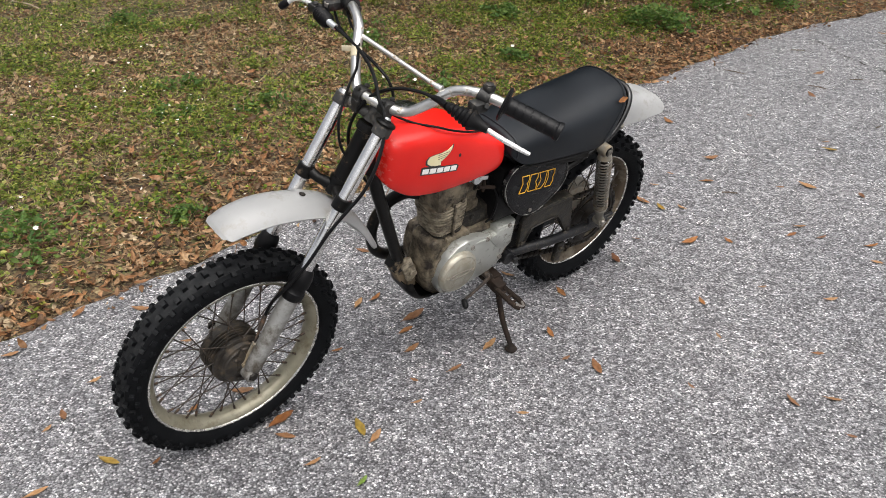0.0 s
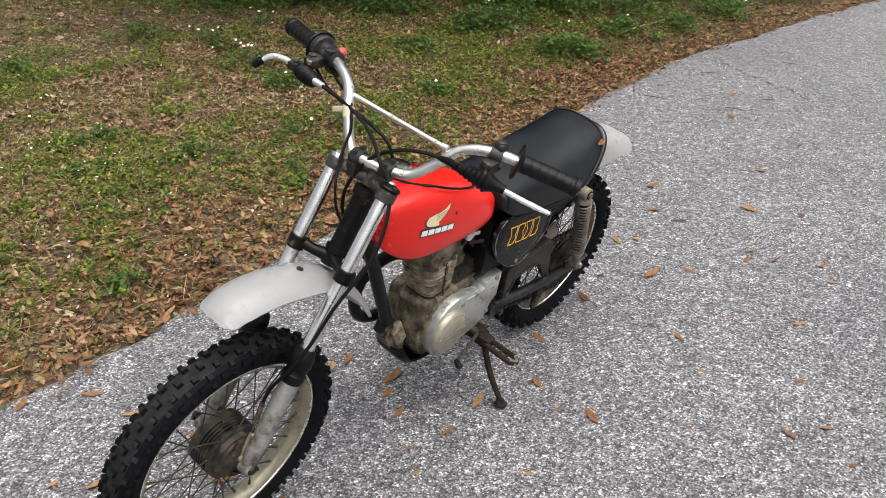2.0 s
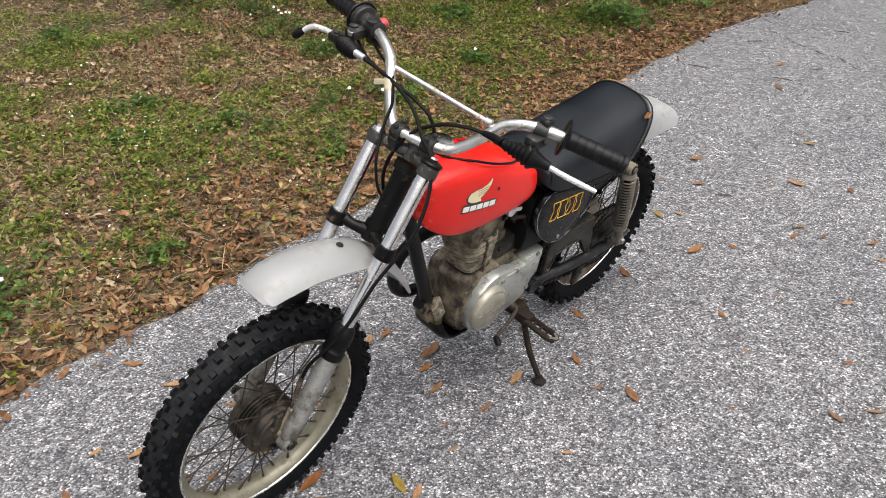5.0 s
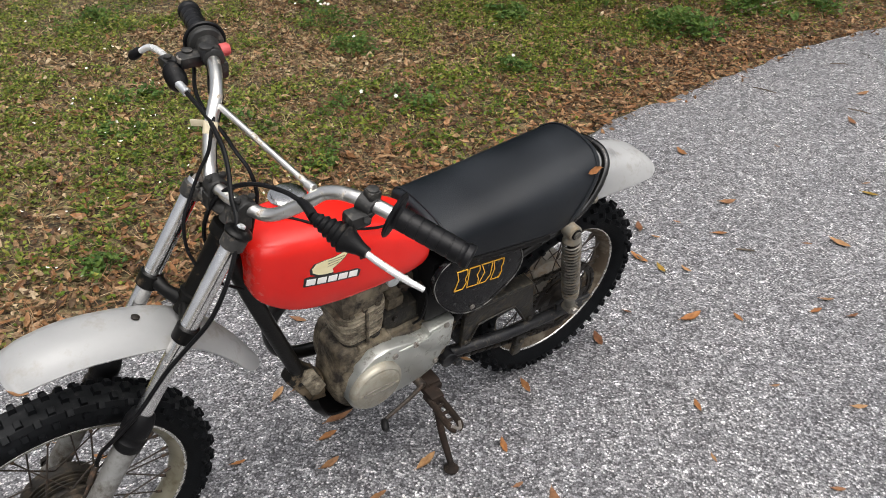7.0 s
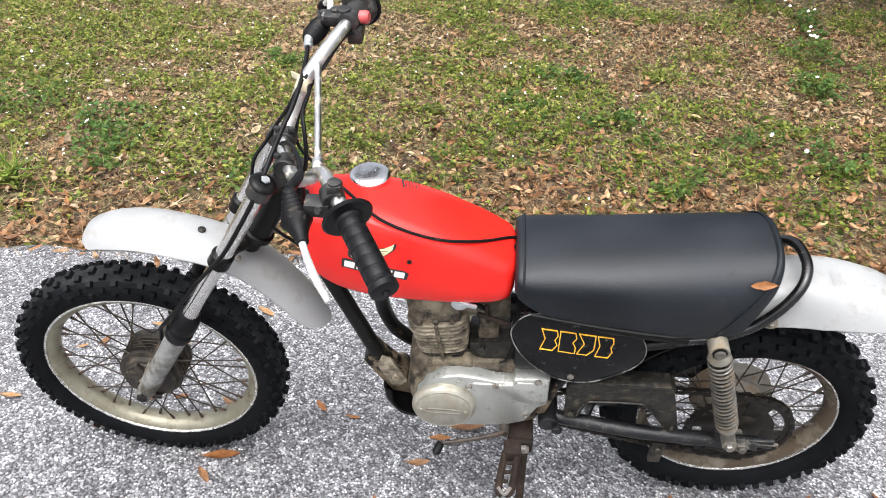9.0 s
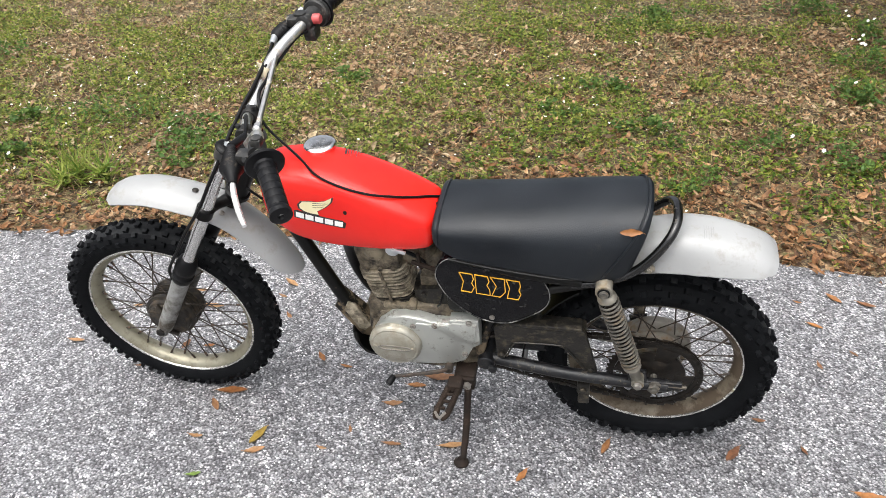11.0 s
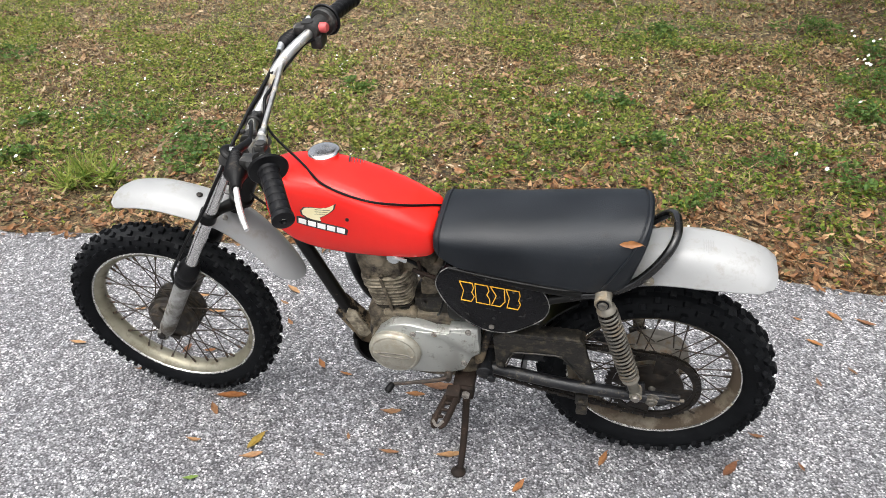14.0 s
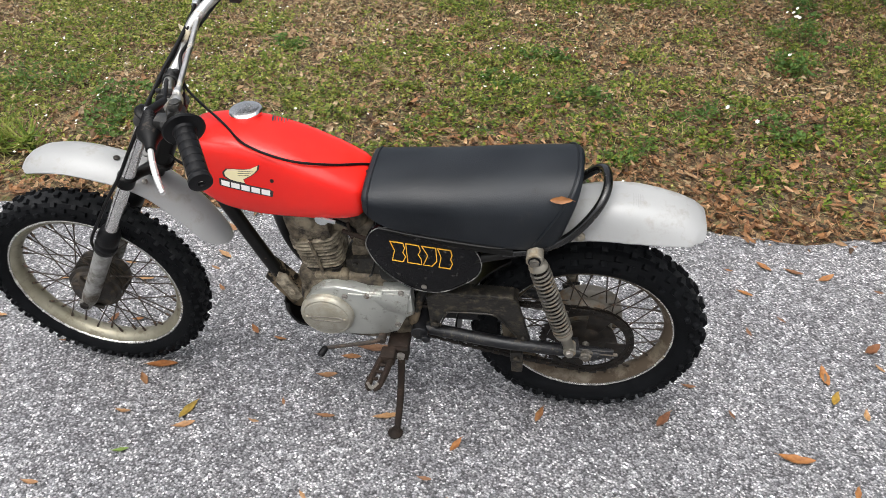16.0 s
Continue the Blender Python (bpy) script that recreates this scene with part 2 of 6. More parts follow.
M_CAP = surface("oxidised_aluminium_cap", (0.3, 0.28, 0.22), (0.46, 0.44, 0.38), 18, 0.42, 0.6, 0.2, 300, (0.2, 0.165, 0.11), 0.36, 30, soft=0.3)
M_STEEL = surface("dirty_steel", (0.2, 0.185, 0.165), (0.32, 0.3, 0.275), 30, 0.45, 0.6, 0.2, 200, (0.085, 0.066, 0.046), 0.3, 60)
M_RUSTY = surface("rusted_steel", (0.009, 0.0065, 0.005), (0.027, 0.017, 0.012), 34, 0.75, 0.1, 0.5, 180, (0.05, 0.036, 0.026), 0.2, 60, spec=0.22)
M_GREASE = surface("greasy_chain_steel", (0.008, 0.007, 0.0065), (0.022, 0.018, 0.014), 60, 0.45, 0.4, 0.3, 200, (0.045, 0.03, 0.018), 0.14, 60, spec=0.3)
M_SWING = surface("muddy_swingarm", (0.004, 0.0045, 0.006), (0.012, 0.012, 0.013), 20, 0.42, 0.1, 0.4, 150, (0.12, 0.1, 0.073), 0.22, 80, spec=0.4, soft=0.2)
M_SPRING = surface("dull_spring_steel", (0.085, 0.078, 0.067), (0.17, 0.16, 0.14), 40, 0.4, 0.5, 0.1, 200, (0.1, 0.078, 0.052), 0.35, 35)
M_SHOCK = surface("grimy_shock_body", (0.15, 0.14, 0.115), (0.27, 0.25, 0.21), 30, 0.5, 0.5, 0.15, 200, (0.19, 0.15, 0.095), 0.4, 22)
M_LEVER = surface("silver_lever", (0.74, 0.74, 0.73), (0.84, 0.84, 0.82), 20, 0.28, 0.6, 0.04, 200)
M_PERCH = surface("grey_black_perch", (0.008, 0.008, 0.008), (0.02, 0.0195, 0.018), 40, 0.5, 0.1, 0.2, 250, (0.09, 0.082, 0.07), 0.2, 40)
M_ZINC = surface("zinc_plating", (0.5, 0.52, 0.53), (0.62, 0.64, 0.65), 40, 0.33, 0.8, 0.1, 200, (0.2, 0.15, 0.1), 0.15, 40)
M_REDKNOB = surface("faded_red_plastic", (0.38, 0.055, 0.055), (0.46, 0.08, 0.075), 60, 0.5, 0, 0.05, 200)
M_CREAM = surface("cream_decal", (0.72, 0.63, 0.36), (0.78, 0.7, 0.45), 30, 0.4, 0, 0.0)
M_WHITE = surface("white_decal", (0.78, 0.77, 0.73), (0.84, 0.83, 0.8), 30, 0.4, 0, 0.0)
M_INK = surface("black_decal", (0.01, 0.01, 0.01), (0.016, 0.015, 0.014), 30, 0.4, 0, 0.0)
M_AMBER = surface("amber_decal_line", (0.72, 0.36, 0.02), (0.8, 0.45, 0.04), 30, 0.4, 0, 0.0)
M_GLOSS = surface("gloss_black_enamel", (0.004, 0.004, 0.004), (0.009, 0.009, 0.009), 30, 0.18, 0, 0.05, 200, MUD, 0.12, 30)
M_FAINT = surface("faded_grey_print", (0.2, 0.2, 0.2), (0.28, 0.28, 0.28), 60, 0.5, 0, 0.0)
M_WORNEDGE = surface("scuffed_plastic_edge", (0.012, 0.012, 0.013), (0.02, 0.02, 0.021), 30, 0.4, 0, 0.1, 200, (0.2, 0.195, 0.185), 0.45, 40, spec=0.4)
M_BRIGHT_EDGE = surface("polished_rim_edge", (0.6, 0.59, 0.55), (0.74, 0.73, 0.69), 40, 0.25, 0.9, 0.05, 200, (0.16, 0.12, 0.075), 0.22, 30)
M_FRAME = surface("muddy_frame_paint", (0.002, 0.002, 0.002), (0.006, 0.0056, 0.005), 18, 0.4, 0, 0.2, 200, (0.15, 0.115, 0.075), 0.4, 50, spec=0.22, worn=(2, 0.48, 0.3))
M_GUARD = surface("mud_dusted_guard", (0.005, 0.005, 0.005), (0.018, 0.016, 0.013), 24, 0.45, 0.1, 0.5, 150, (0.15, 0.122, 0.08), 0.34, 70, spec=0.35, soft=0.45)
M_CLAMP = surface("worn_grey_casting", (0.02, 0.02, 0.02), (0.05, 0.048, 0.045), 40, 0.5, 0.3, 0.2, 250, (0.12, 0.1, 0.075), 0.25, 60)
M_FIN = surface("dusty_aluminium_fin", (0.13, 0.105, 0.07), (0.4, 0.35, 0.26), 60, 0.55, 0.2, 0.5, 150, (0.025, 0.018, 0.012), 0.46, 34, soft=0.22)
M_TAPE = surface("old_tape", (0.5, 0.44, 0.3), (0.58, 0.52, 0.38), 30, 0.6, 0, 0.1)

# ---- ground, road and verge ----
def asphalt():
    """Angular stone chips of many greys, each tipped its own way, bedded in dark binder."""
    m, n, l, p = shader("chip_seal_asphalt")
    tc = n.new("ShaderNodeTexCoord")
    place = tc.outputs["Object"]

    def vor(scale, feature='F1'):
        v = n.new("ShaderNodeTexVoronoi")
        v.voronoi_dimensions, v.feature = '2D', feature
        v.inputs["Scale"].default_value = scale
        l.new(place, v.inputs["Vector"])
        return v

    def times(col, other):
        mul = n.new("ShaderNodeMix")
        mul.data_type, mul.blend_type = 'RGBA', 'MULTIPLY'
        mul.inputs[0].default_value = 1
        l.new(col, mul.inputs[6])
        l.new(other, mul.inputs[7])
        return mul.outputs[2]

    def cloud_of(scale, detail, rough, stops):
        t = n.new("ShaderNodeTexNoise")
        t.inputs["Scale"].default_value, t.inputs["Detail"].default_value, t.inputs["Roughness"].default_value = scale, detail, rough
        l.new(place, t.inputs["Vector"])
        r = ramp(n, stops)
        l.new(t.outputs[0], r.inputs[0])
        return r.outputs[0]

    chip, rim, grit = vor(CHIP), vor(CHIP, 'DISTANCE_TO_EDGE'), vor(CHIP * 2.3)
    sep, sg = n.new("ShaderNodeSeparateColor"), n.new("ShaderNodeSeparateColor")
    l.new(chip.outputs["Color"], sep.inputs[0])
    l.new(grit.outputs["Color"], sg.inputs[0])
    tone = ramp(n, CHIP_TONES)
    l.new(sep.outputs[0], tone.inputs[0])
    # dark binder between chips, plus each chip's rounded shading painted as a falloff
    gap = ramp(n, [(0.25, (1.08, 1.08, 1.08)), (0.5, (0.8, 0.8, 0.81)), (0.8, (0.28, 0.28, 0.29))])
    l.new(chip.outputs["Distance"], gap.inputs[0])
    speck = ramp(n, [(0.0, (0.6, 0.6, 0.61)), (0.75, (1.0, 1.0, 1.0)), (1.0, (1.35, 1.35, 1.35))])
    l.new(sg.outputs[1], speck.inputs[0])
    col = times(times(tone.outputs[0], gap.outputs[0]), speck.outputs[0])
    col = times(col, cloud_of(1.6, 6, 0.5, [(0.3, (0.88, 0.88, 0.89)), (0.7, (1.1, 1.09, 1.08))]))
    col = times(col, cloud_of(75, 3, 0.6, [(0.36, (0.86, 0.86, 0.87)), (0.64, (1.14, 1.14, 1.13))]))
    col = times(col, cloud_of(17, 6, 0.8, [(0.35, (0.82, 0.82, 0.83)), (0.65, (1.18, 1.18, 1.17))]))
    coarse, sc = vor(62), n.new("ShaderNodeSeparateColor")
    l.new(coarse.outputs["Color"], sc.inputs[0])
    odd = ramp(n, [(0.0, (0.62, 0.62, 0.63)), (0.25, (0.9, 0.9, 0.9)), (0.8, (1.05, 1.05, 1.05)), (1.0, (1.6, 1.6, 1.6))])
    l.new(sc.outputs[0], odd.inputs[0])
    col = times(col, odd.outputs[0])
    l.new(col, p.inputs["Base Color"])
    p.inputs["Roughness"].default_value = 0.6
    p.inputs["Specular IOR Level"].default_value = 0.4
    # each chip's face leans its own way
    geo = n.new("ShaderNodeNewGeometry")
    lean = n.new("ShaderNodeVectorMath")
    lean.operation = 'SUBTRACT'
    l.new(chip.outputs["Color"], lean.inputs[0])
    lean.inputs[1].default_value = (0.5, 0.5, 0.5)
    amount = n.new("ShaderNodeVectorMath")
    amount.operation = 'MULTIPLY'
    l.new(lean.outputs[0], amount.inputs[0])
    amount.inputs[1].default_value = (0.5, 0.5, 0.0)
    tip = n.new("ShaderNodeVectorMath")
    tip.operation = 'ADD'
    l.new(amount.outputs[0], tip.inputs[0])
    l.new(geo.outputs["Normal"], tip.inputs[1])
    unit = n.new("ShaderNodeVectorMath")
    unit.operation = 'NORMALIZE'
    l.new(tip.outputs[0], unit.inputs[0])
    high = n.new("ShaderNodeMath")
    high.operation = 'MINIMUM'
    l.new(rim.outputs["Distance"], high.inputs[0])
    high.inputs[1].default_value = 0.3
    bp = n.new("ShaderNodeBump")
    bp.inputs["Strength"].default_value, bp.inputs["Distance"].default_value = 0.8, 0.006
    l.new(high.outputs[0], bp.inputs["Height"])
    l.new(unit.outputs[0], bp.inputs["Normal"])
    l.new(bp.outputs[0], p.inputs["Normal"])
    return m


CHIP = 190.0                         # chips to the metre
CHIP_TONES = [(0.0, (0.058, 0.059, 0.063)), (0.25, (0.142, 0.142, 0.149)), (0.55, (0.24, 0.24, 0.248)), (0.8, (0.355, 0.354, 0.359)), (0.92, (0.5, 0.498, 0.498)), (1.0, (0.82, 0.815, 0.81))]


def foliage(name, tones, rough=0.6, through=0.25, bump=0.0):
    """Leaves: tone by the single leaf, slight translucency."""
    m, n, l, p = shader(name)
    geo = n.new("ShaderNodeNewGeometry")
    oi = n.new("ShaderNodeObjectInfo")
    ad = n.new("ShaderNodeMath")
    ad.operation = 'ADD'
    fr = n.new("ShaderNodeMath")
    fr.operation = 'FRACT'
    l.new(geo.outputs["Random Per Island"], ad.inputs[0])
    l.new(oi.outputs["Random"], ad.inputs[1])
    l.new(ad.outputs[0], fr.inputs[0])
    r = ramp(n, [(i / (len(tones) - 1), c) for i, c in enumerate(tones)])
    l.new(fr.outputs[0], r.inputs[0])
    tc = n.new("ShaderNodeTexCoord")
    no = n.new("ShaderNodeTexNoise")
    no.inputs["Scale"].default_value, no.inputs["Detail"].default_value = 70, 5
    l.new(tc.outputs["Object"], no.inputs["Vector"])
    sp = ramp(n, [(0.35, (0.6, 0.55, 0.5)), (0.6, (1.1, 1.1, 1.1))])
    l.new(no.outputs[0], sp.inputs[0])
    mul = n.new("ShaderNodeMix")
    mul.data_type, mul.blend_type = 'RGBA', 'MULTIPLY'
    mul.inputs[0].default_value = 0.8
    l.new(r.outputs[0], mul.inputs[6])
    l.new(sp.outputs[0], mul.inputs[7])
    l.new(mul.outputs[2], p.inputs["Base Color"])
    p.inputs["Roughness"].default_value = rough
    p.inputs["Specular IOR Level"].default_value = 0.3
    if through:
        tr = n.new("ShaderNodeBsdfTranslucent")
        l.new(mul.outputs[2], tr.inputs[0])
        mx = n.new("ShaderNodeMixShader")
        mx.inputs[0].default_value = through
        l.new(p.outputs[0], mx.inputs[1])
        l.new(tr.outputs[0], mx.inputs[2])
        l.new(mx.outputs[0], n["Material Output"].inputs[0])
    return m


def soil():
    """Leaf mould: flakes of many browns laid over one another, mossy in places."""
    m, n, l, p = shader("leaf_mould_soil")
    tc = n.new("ShaderNodeTexCoord")
    warp = n.new("ShaderNodeTexNoise")
    warp.inputs["Scale"].default_value, warp.inputs["Detail"].default_value = 25, 4
    l.new(tc.outputs["Object"], warp.inputs["Vector"])
    add = n.new("ShaderNodeMix")
    add.data_type, add.blend_type = 'RGBA', 'LINEAR_LIGHT'
    add.inputs[0].default_value = 0.03
    l.new(tc.outputs["Object"], add.inputs[6])
    l.new(warp.outputs[1], add.inputs[7])
    cols, hts = [], []
    for sc in (48, 110):
        v = n.new("ShaderNodeTexVoronoi")
        v.inputs["Scale"].default_value = sc
        l.new(add.outputs[2], v.inputs["Vector"])
        sp = n.new("ShaderNodeSeparateColor")
        l.new(v.outputs["Color"], sp.inputs[0])
        r = ramp(n, [(0.0, (0.012, 0.008, 0.005)), (0.3, (0.04, 0.025, 0.013)), (0.55, (0.095, 0.058, 0.029)), (0.75, (0.19, 0.13, 0.075)), (0.9, (0.1, 0.11, 0.04)), (1.0, (0.38, 0.28, 0.18))])
        l.new(sp.outputs[0], r.inputs[0])
        cols.append(r.outputs[0])
        hts.append(sp.outputs[1])
    pick = n.new("ShaderNodeTexNoise")
    pick.inputs["Scale"].default_value = 20
    l.new(tc.outputs["Object"], pick.inputs["Vector"])
    pr = ramp(n, [(0.42, (0, 0, 0)), (0.58, (1, 1, 1))])
    l.new(pick.outputs[0], pr.inputs[0])
    mx = n.new("ShaderNodeMix")
    mx.data_type = 'RGBA'
    l.new(pr.outputs[0], mx.inputs[0])
    l.new(cols[0], mx.inputs[6])
    l.new(cols[1], mx.inputs[7])
    b = n.new("ShaderNodeTexNoise")
    b.inputs["Scale"].default_value, b.inputs["Detail"].default_value = 1.7, 5
    l.new(tc.outputs["Object"], b.inputs["Vector"])
    rb = ramp(n, [(0.35, (0.75, 0.85, 0.62)), (0.65, (1.1, 1.05, 1.05))])
    l.new(b.outputs[0], rb.inputs[0])
    mul = n.new("ShaderNodeMix")
    mul.data_type, mul.blend_type = 'RGBA', 'MULTIPLY'
    mul.inputs[0].default_value = 1
    l.new(mx.outputs[2], mul.inputs[6])
    l.new(rb.outputs[0], mul.inputs[7])
    l.new(mul.outputs[2], p.inputs["Base Color"])
    p.inputs["Roughness"].default_value = 0.95
    bp = n.new("ShaderNodeBump")
    bp.inputs["Strength"].default_value, bp.inputs["Distance"].default_value = 0.9, 0.012
    l.new(hts[0], bp.inputs["Height"])
    l.new(bp.outputs[0], p.inputs["Normal"])
    return m


M_ROAD, M_SOIL = asphalt(), soil()
M_LITTER = foliage("dry_leaf_litter", [(0.05, 0.032, 0.018), (0.14, 0.086, 0.044), (0.27, 0.17, 0.09), (0.38, 0.265, 0.155), (0.09, 0.056, 0.031), (0.46, 0.37, 0.24), (0.22, 0.115, 0.052)], 0.7, 0.12)
# red-brown litter; its darker tones, like M_LUSH's, also carry painted tree shade
M_DARK_LITTER = foliage("dark_oak_litter", [(0.032, 0.016, 0.008), (0.085, 0.042, 0.017), (0.17, 0.088, 0.038), (0.28, 0.155, 0.072), (0.06, 0.032, 0.015), (0.42, 0.28, 0.15), (0.24, 0.105, 0.042)], 0.55, 0.08)
M_EDGE = foliage("orange_brown_litter", [(0.15, 0.07, 0.028), (0.26, 0.125, 0.05), (0.1, 0.046, 0.02), (0.34, 0.215, 0.115), (0.2, 0.09, 0.034), (0.07, 0.036, 0.018)], 0.55, 0.1)
M_LUSH = foliage("dark_weed_leaves", [(0.028, 0.062, 0.006), (0.062, 0.12, 0.01), (0.12, 0.18, 0.018), (0.21, 0.25, 0.03), (0.04, 0.08, 0.008), (0.32, 0.32, 0.06)], 0.48, 0.38)
M_OAK = foliage("fallen_oak_leaf", [(0.24, 0.1, 0.035), (0.33, 0.15, 0.05), (0.2, 0.1, 0.05), (0.38, 0.22, 0.1), (0.16, 0.07, 0.035), (0.3, 0.17, 0.085)], 0.45, 0.1)
M_YELLOW = foliage("yellow_brown_leaf", [(0.3, 0.19, 0.035), (0.24, 0.17, 0.035), (0.32, 0.2, 0.04)], 0.45, 0.1)
M_LEAFGREEN = foliage("green_leaf", [(0.12, 0.2, 0.04), (0.16, 0.24, 0.05), (0.12, 0.2, 0.04)], 0.45, 0.1)
M_CLOVER = foliage("low_weed_leaves", [(0.055, 0.1, 0.013), (0.125, 0.185, 0.026), (0.22, 0.275, 0.045), (0.35, 0.37, 0.08), (0.08, 0.13, 0.018), (0.46, 0.45, 0.14)], 0.48, 0.5)
M_WEED = foliage("fresh_weed_leaves", [(0.05, 0.11, 0.025), (0.085, 0.16, 0.035), (0.14, 0.215, 0.045), (0.065, 0.13, 0.03)], 0.5, 0.42)
M_BLADE = foliage("grass_blades", [(0.09, 0.17, 0.025), (0.18, 0.27, 0.045), (0.28, 0.34, 0.07), (0.36, 0.37, 0.11)], 0.5, 0.42)
M_STRAW = foliage("dry_grass_blades", [(0.19, 0.22, 0.05), (0.32, 0.3, 0.1), (0.43, 0.37, 0.17), (0.53, 0.46, 0.26), (0.24, 0.27, 0.065)], 0.55, 0.4)
M_BUSH = foliage("bush_leaves", [(0.026, 0.058, 0.012), (0.042, 0.082, 0.017), (0.065, 0.105, 0.024), (0.034, 0.07, 0.015)], 0.65, 0.2)
M_GOLDEN = foliage("yellow_green_bush_leaves", [(0.2, 0.19, 0.03), (0.3, 0.27, 0.045), (0.14, 0.16, 0.025)], 0.55, 0.4)
M_PETAL = foliage("white_petals", [(0.78, 0.78, 0.72), (0.85, 0.84, 0.8), (0.8, 0.8, 0.74)], 0.6, 0.2)
M_TWIG = surface("dry_twig", (0.2, 0.15, 0.1), (0.34, 0.28, 0.2), 40, 0.8, 0, 0.3)
M_BARK = surface("grey_brown_bark", (0.07, 0.055, 0.04), (0.14, 0.11, 0.085), 14, 0.9, 0, 0.8, 60)

AX = V3(0.711, 0.703)                # the way the road runs
NX = V3(-0.703, 0.711)               # from the road on to the verge
E0 = V3(-0.55, 2.66)                 # a point of the road's edge


def wobble(s):
    far = min(max(s - 2.3, 0.0), 3.2)
    bend = 0.036 * far ** 2 + 0.23 * max(s - 5.5, 0.0)
    notch = 0.085 * math.exp(-((s - 1.3) / 0.3) ** 2)
    return 0.02 * math.sin(1.9 * s + 1.2) + 0.016 * math.sin(3.7 * s) + 0.011 * math.sin(9.1 * s + 1) + 0.008 * math.sin(23 * s) - notch - bend


def on_plan(s, d):
    """A place s along the road's edge and d into the verge."""
    return E0 + AX * s + NX * (d + wobble(s))


# one sheet of soil to the horizon, with low humps by the road
xs = np.concatenate([[-150, -60, -25, -14], np.linspace(-10, 10, 101), [14, 25, 60, 150]])


def hump(x, y):
    q = V3(x, y) - E0
    s, d = float(q @ AX), float(q @ NX)
    k = min(max((d - 0.05) / 0.5, 0), 1) * math.exp(-max(0, abs(s) - 9) / 6)
    return -0.014 + k * (0.02 + 0.03 * noise.noise(Vector((x * 0.9, y * 0.9, 0.3))) + 0.012 * noise.noise(Vector((x * 4, y * 4, 1.7))))


GV = [(x, y, hump(x, y)) for y in xs for x in xs]
k = len(xs)
ground = bulk("ground", np.array(GV), [(j * k + i, j * k + i + 1, (j + 1) * k + i + 1, (j + 1) * k + i) for j in range(k - 1) for i in range(k - 1)], M_SOIL)
ground.data.shade_smooth()
tagged(ground, "brown leaf-mould soil of a thinly grassed verge", "ground", kind="structure")

# road: a slab with a broken edge on the verge's side
ss = np.concatenate([np.linspace(-120, -9, 25), np.linspace(-8.8, 12, 580), np.linspace(12.3, 120, 25)])
edge_top = [on_plan(s, 0.0) for s in ss]
far = [on_plan(s, -5.6) for s in ss]
RV, RF = [], []
for i, (a, b) in enumerate(zip(edge_top, far)):
    RV += [(*(a + NX * 0.02), -0.03), (*a, -0.006), (*(a - NX * 0.02), 0.0), (*b, 0.0), (*(b - NX * 0.03), -0.03)]
    if i:
        for j in range(4):
            RF.append(((i - 1) * 5 + j, i * 5 + j, i * 5 + j + 1, (i - 1) * 5 + j + 1))
road = bulk("road", np.array(RV), RF, M_ROAD)
tagged(road, "grey chip-seal asphalt lane with a ragged edge", "road", kind="structure")

# a dark crack across the lane
ck = spline([(2.34, 5.16), (2.37, 4.98), (2.38, 4.85), (2.42, 4.71), (2.49, 4.5), (2.49, 4.31)], 40)
cw = np.array([max(0.0008, 0.0045 + 0.004 * math.sin(i * 2.3) + 0.003 * math.sin(i * 5.1)) for i in range(40)])[:, None]
ck = ck + np.array([(0.012 * math.sin(i * 1.9), 0.01 * math.sin(i * 1.3 + 1)) for i in range(40)])
side = np.array([0.8, 0.3])
cv = np.concatenate([np.c_[ck - side * cw, np.full(40, 0.0012)], np.c_[ck + side * cw, np.full(40, 0.0012)]])
M_TAR = surface("tar_in_crack", (0.03, 0.028, 0.026), (0.06, 0.055, 0.05), 60, 0.9, 0, 0.4, 300)
crack = bulk("crack", cv, [(i, i + 1, 41 + i, 40 + i) for i in range(39)], M_TAR)
crack.parent = road

rng = np.random.default_rng(7)


def leaf_shape(L, W, curl, seg=3):
    """A leaf along +x with a fold along its rib and a curl: points and faces."""
    pts, fc = [], []
    for i in range(seg + 1):
        u = i / seg
        w = W * math.sin(math.pi * min(max(u, 0.06), 0.97)) ** 0.8
        z = curl * L * (u - 0.5) ** 2 * 2
        for sgn in (-1, 0, 1):
            pts.append((L * (u - 0.5), sgn * w, z + abs(sgn) * w * 0.35))
    for i in range(seg):
        for j in (0, 1):
            fc.append((i * 3 + j, (i + 1) * 3 + j, (i + 1) * 3 + j + 1, i * 3 + j + 1))
    return np.array(pts), np.array(fc)


def turns(az, tilt, roll):
    """Rotation matrices for arrays of angles: roll about x, tilt about y, az about z."""
    ca, sa, ct, st, cr, sr = np.cos(az), np.sin(az), np.cos(tilt), np.sin(tilt), np.cos(roll), np.sin(roll)
    R = np.empty((len(az), 3, 3))
    R[:, 0, 0], R[:, 0, 1], R[:, 0, 2] = ca * ct, ca * st * sr - sa * cr, ca * st * cr + sa * sr
    R[:, 1, 0], R[:, 1, 1], R[:, 1, 2] = sa * ct, sa * st * sr + ca * cr, sa * st * cr - ca * sr
    R[:, 2, 0], R[:, 2, 1], R[:, 2, 2] = -st, ct * sr, ct * cr
    return R


def scatter(pts, fc, P, R, size):
    """Copies of one small shape, joined: positions P, rotations R, sizes."""
    V = np.einsum('nij,kj->nki', R, pts) * np.asarray(size)[:, None, None] + P[:, None, :]
    F = fc[None] + (np.arange(len(P)) * len(pts))[:, None, None]
    return V.reshape(-1, 3), F.reshape(-1, fc.shape[1])


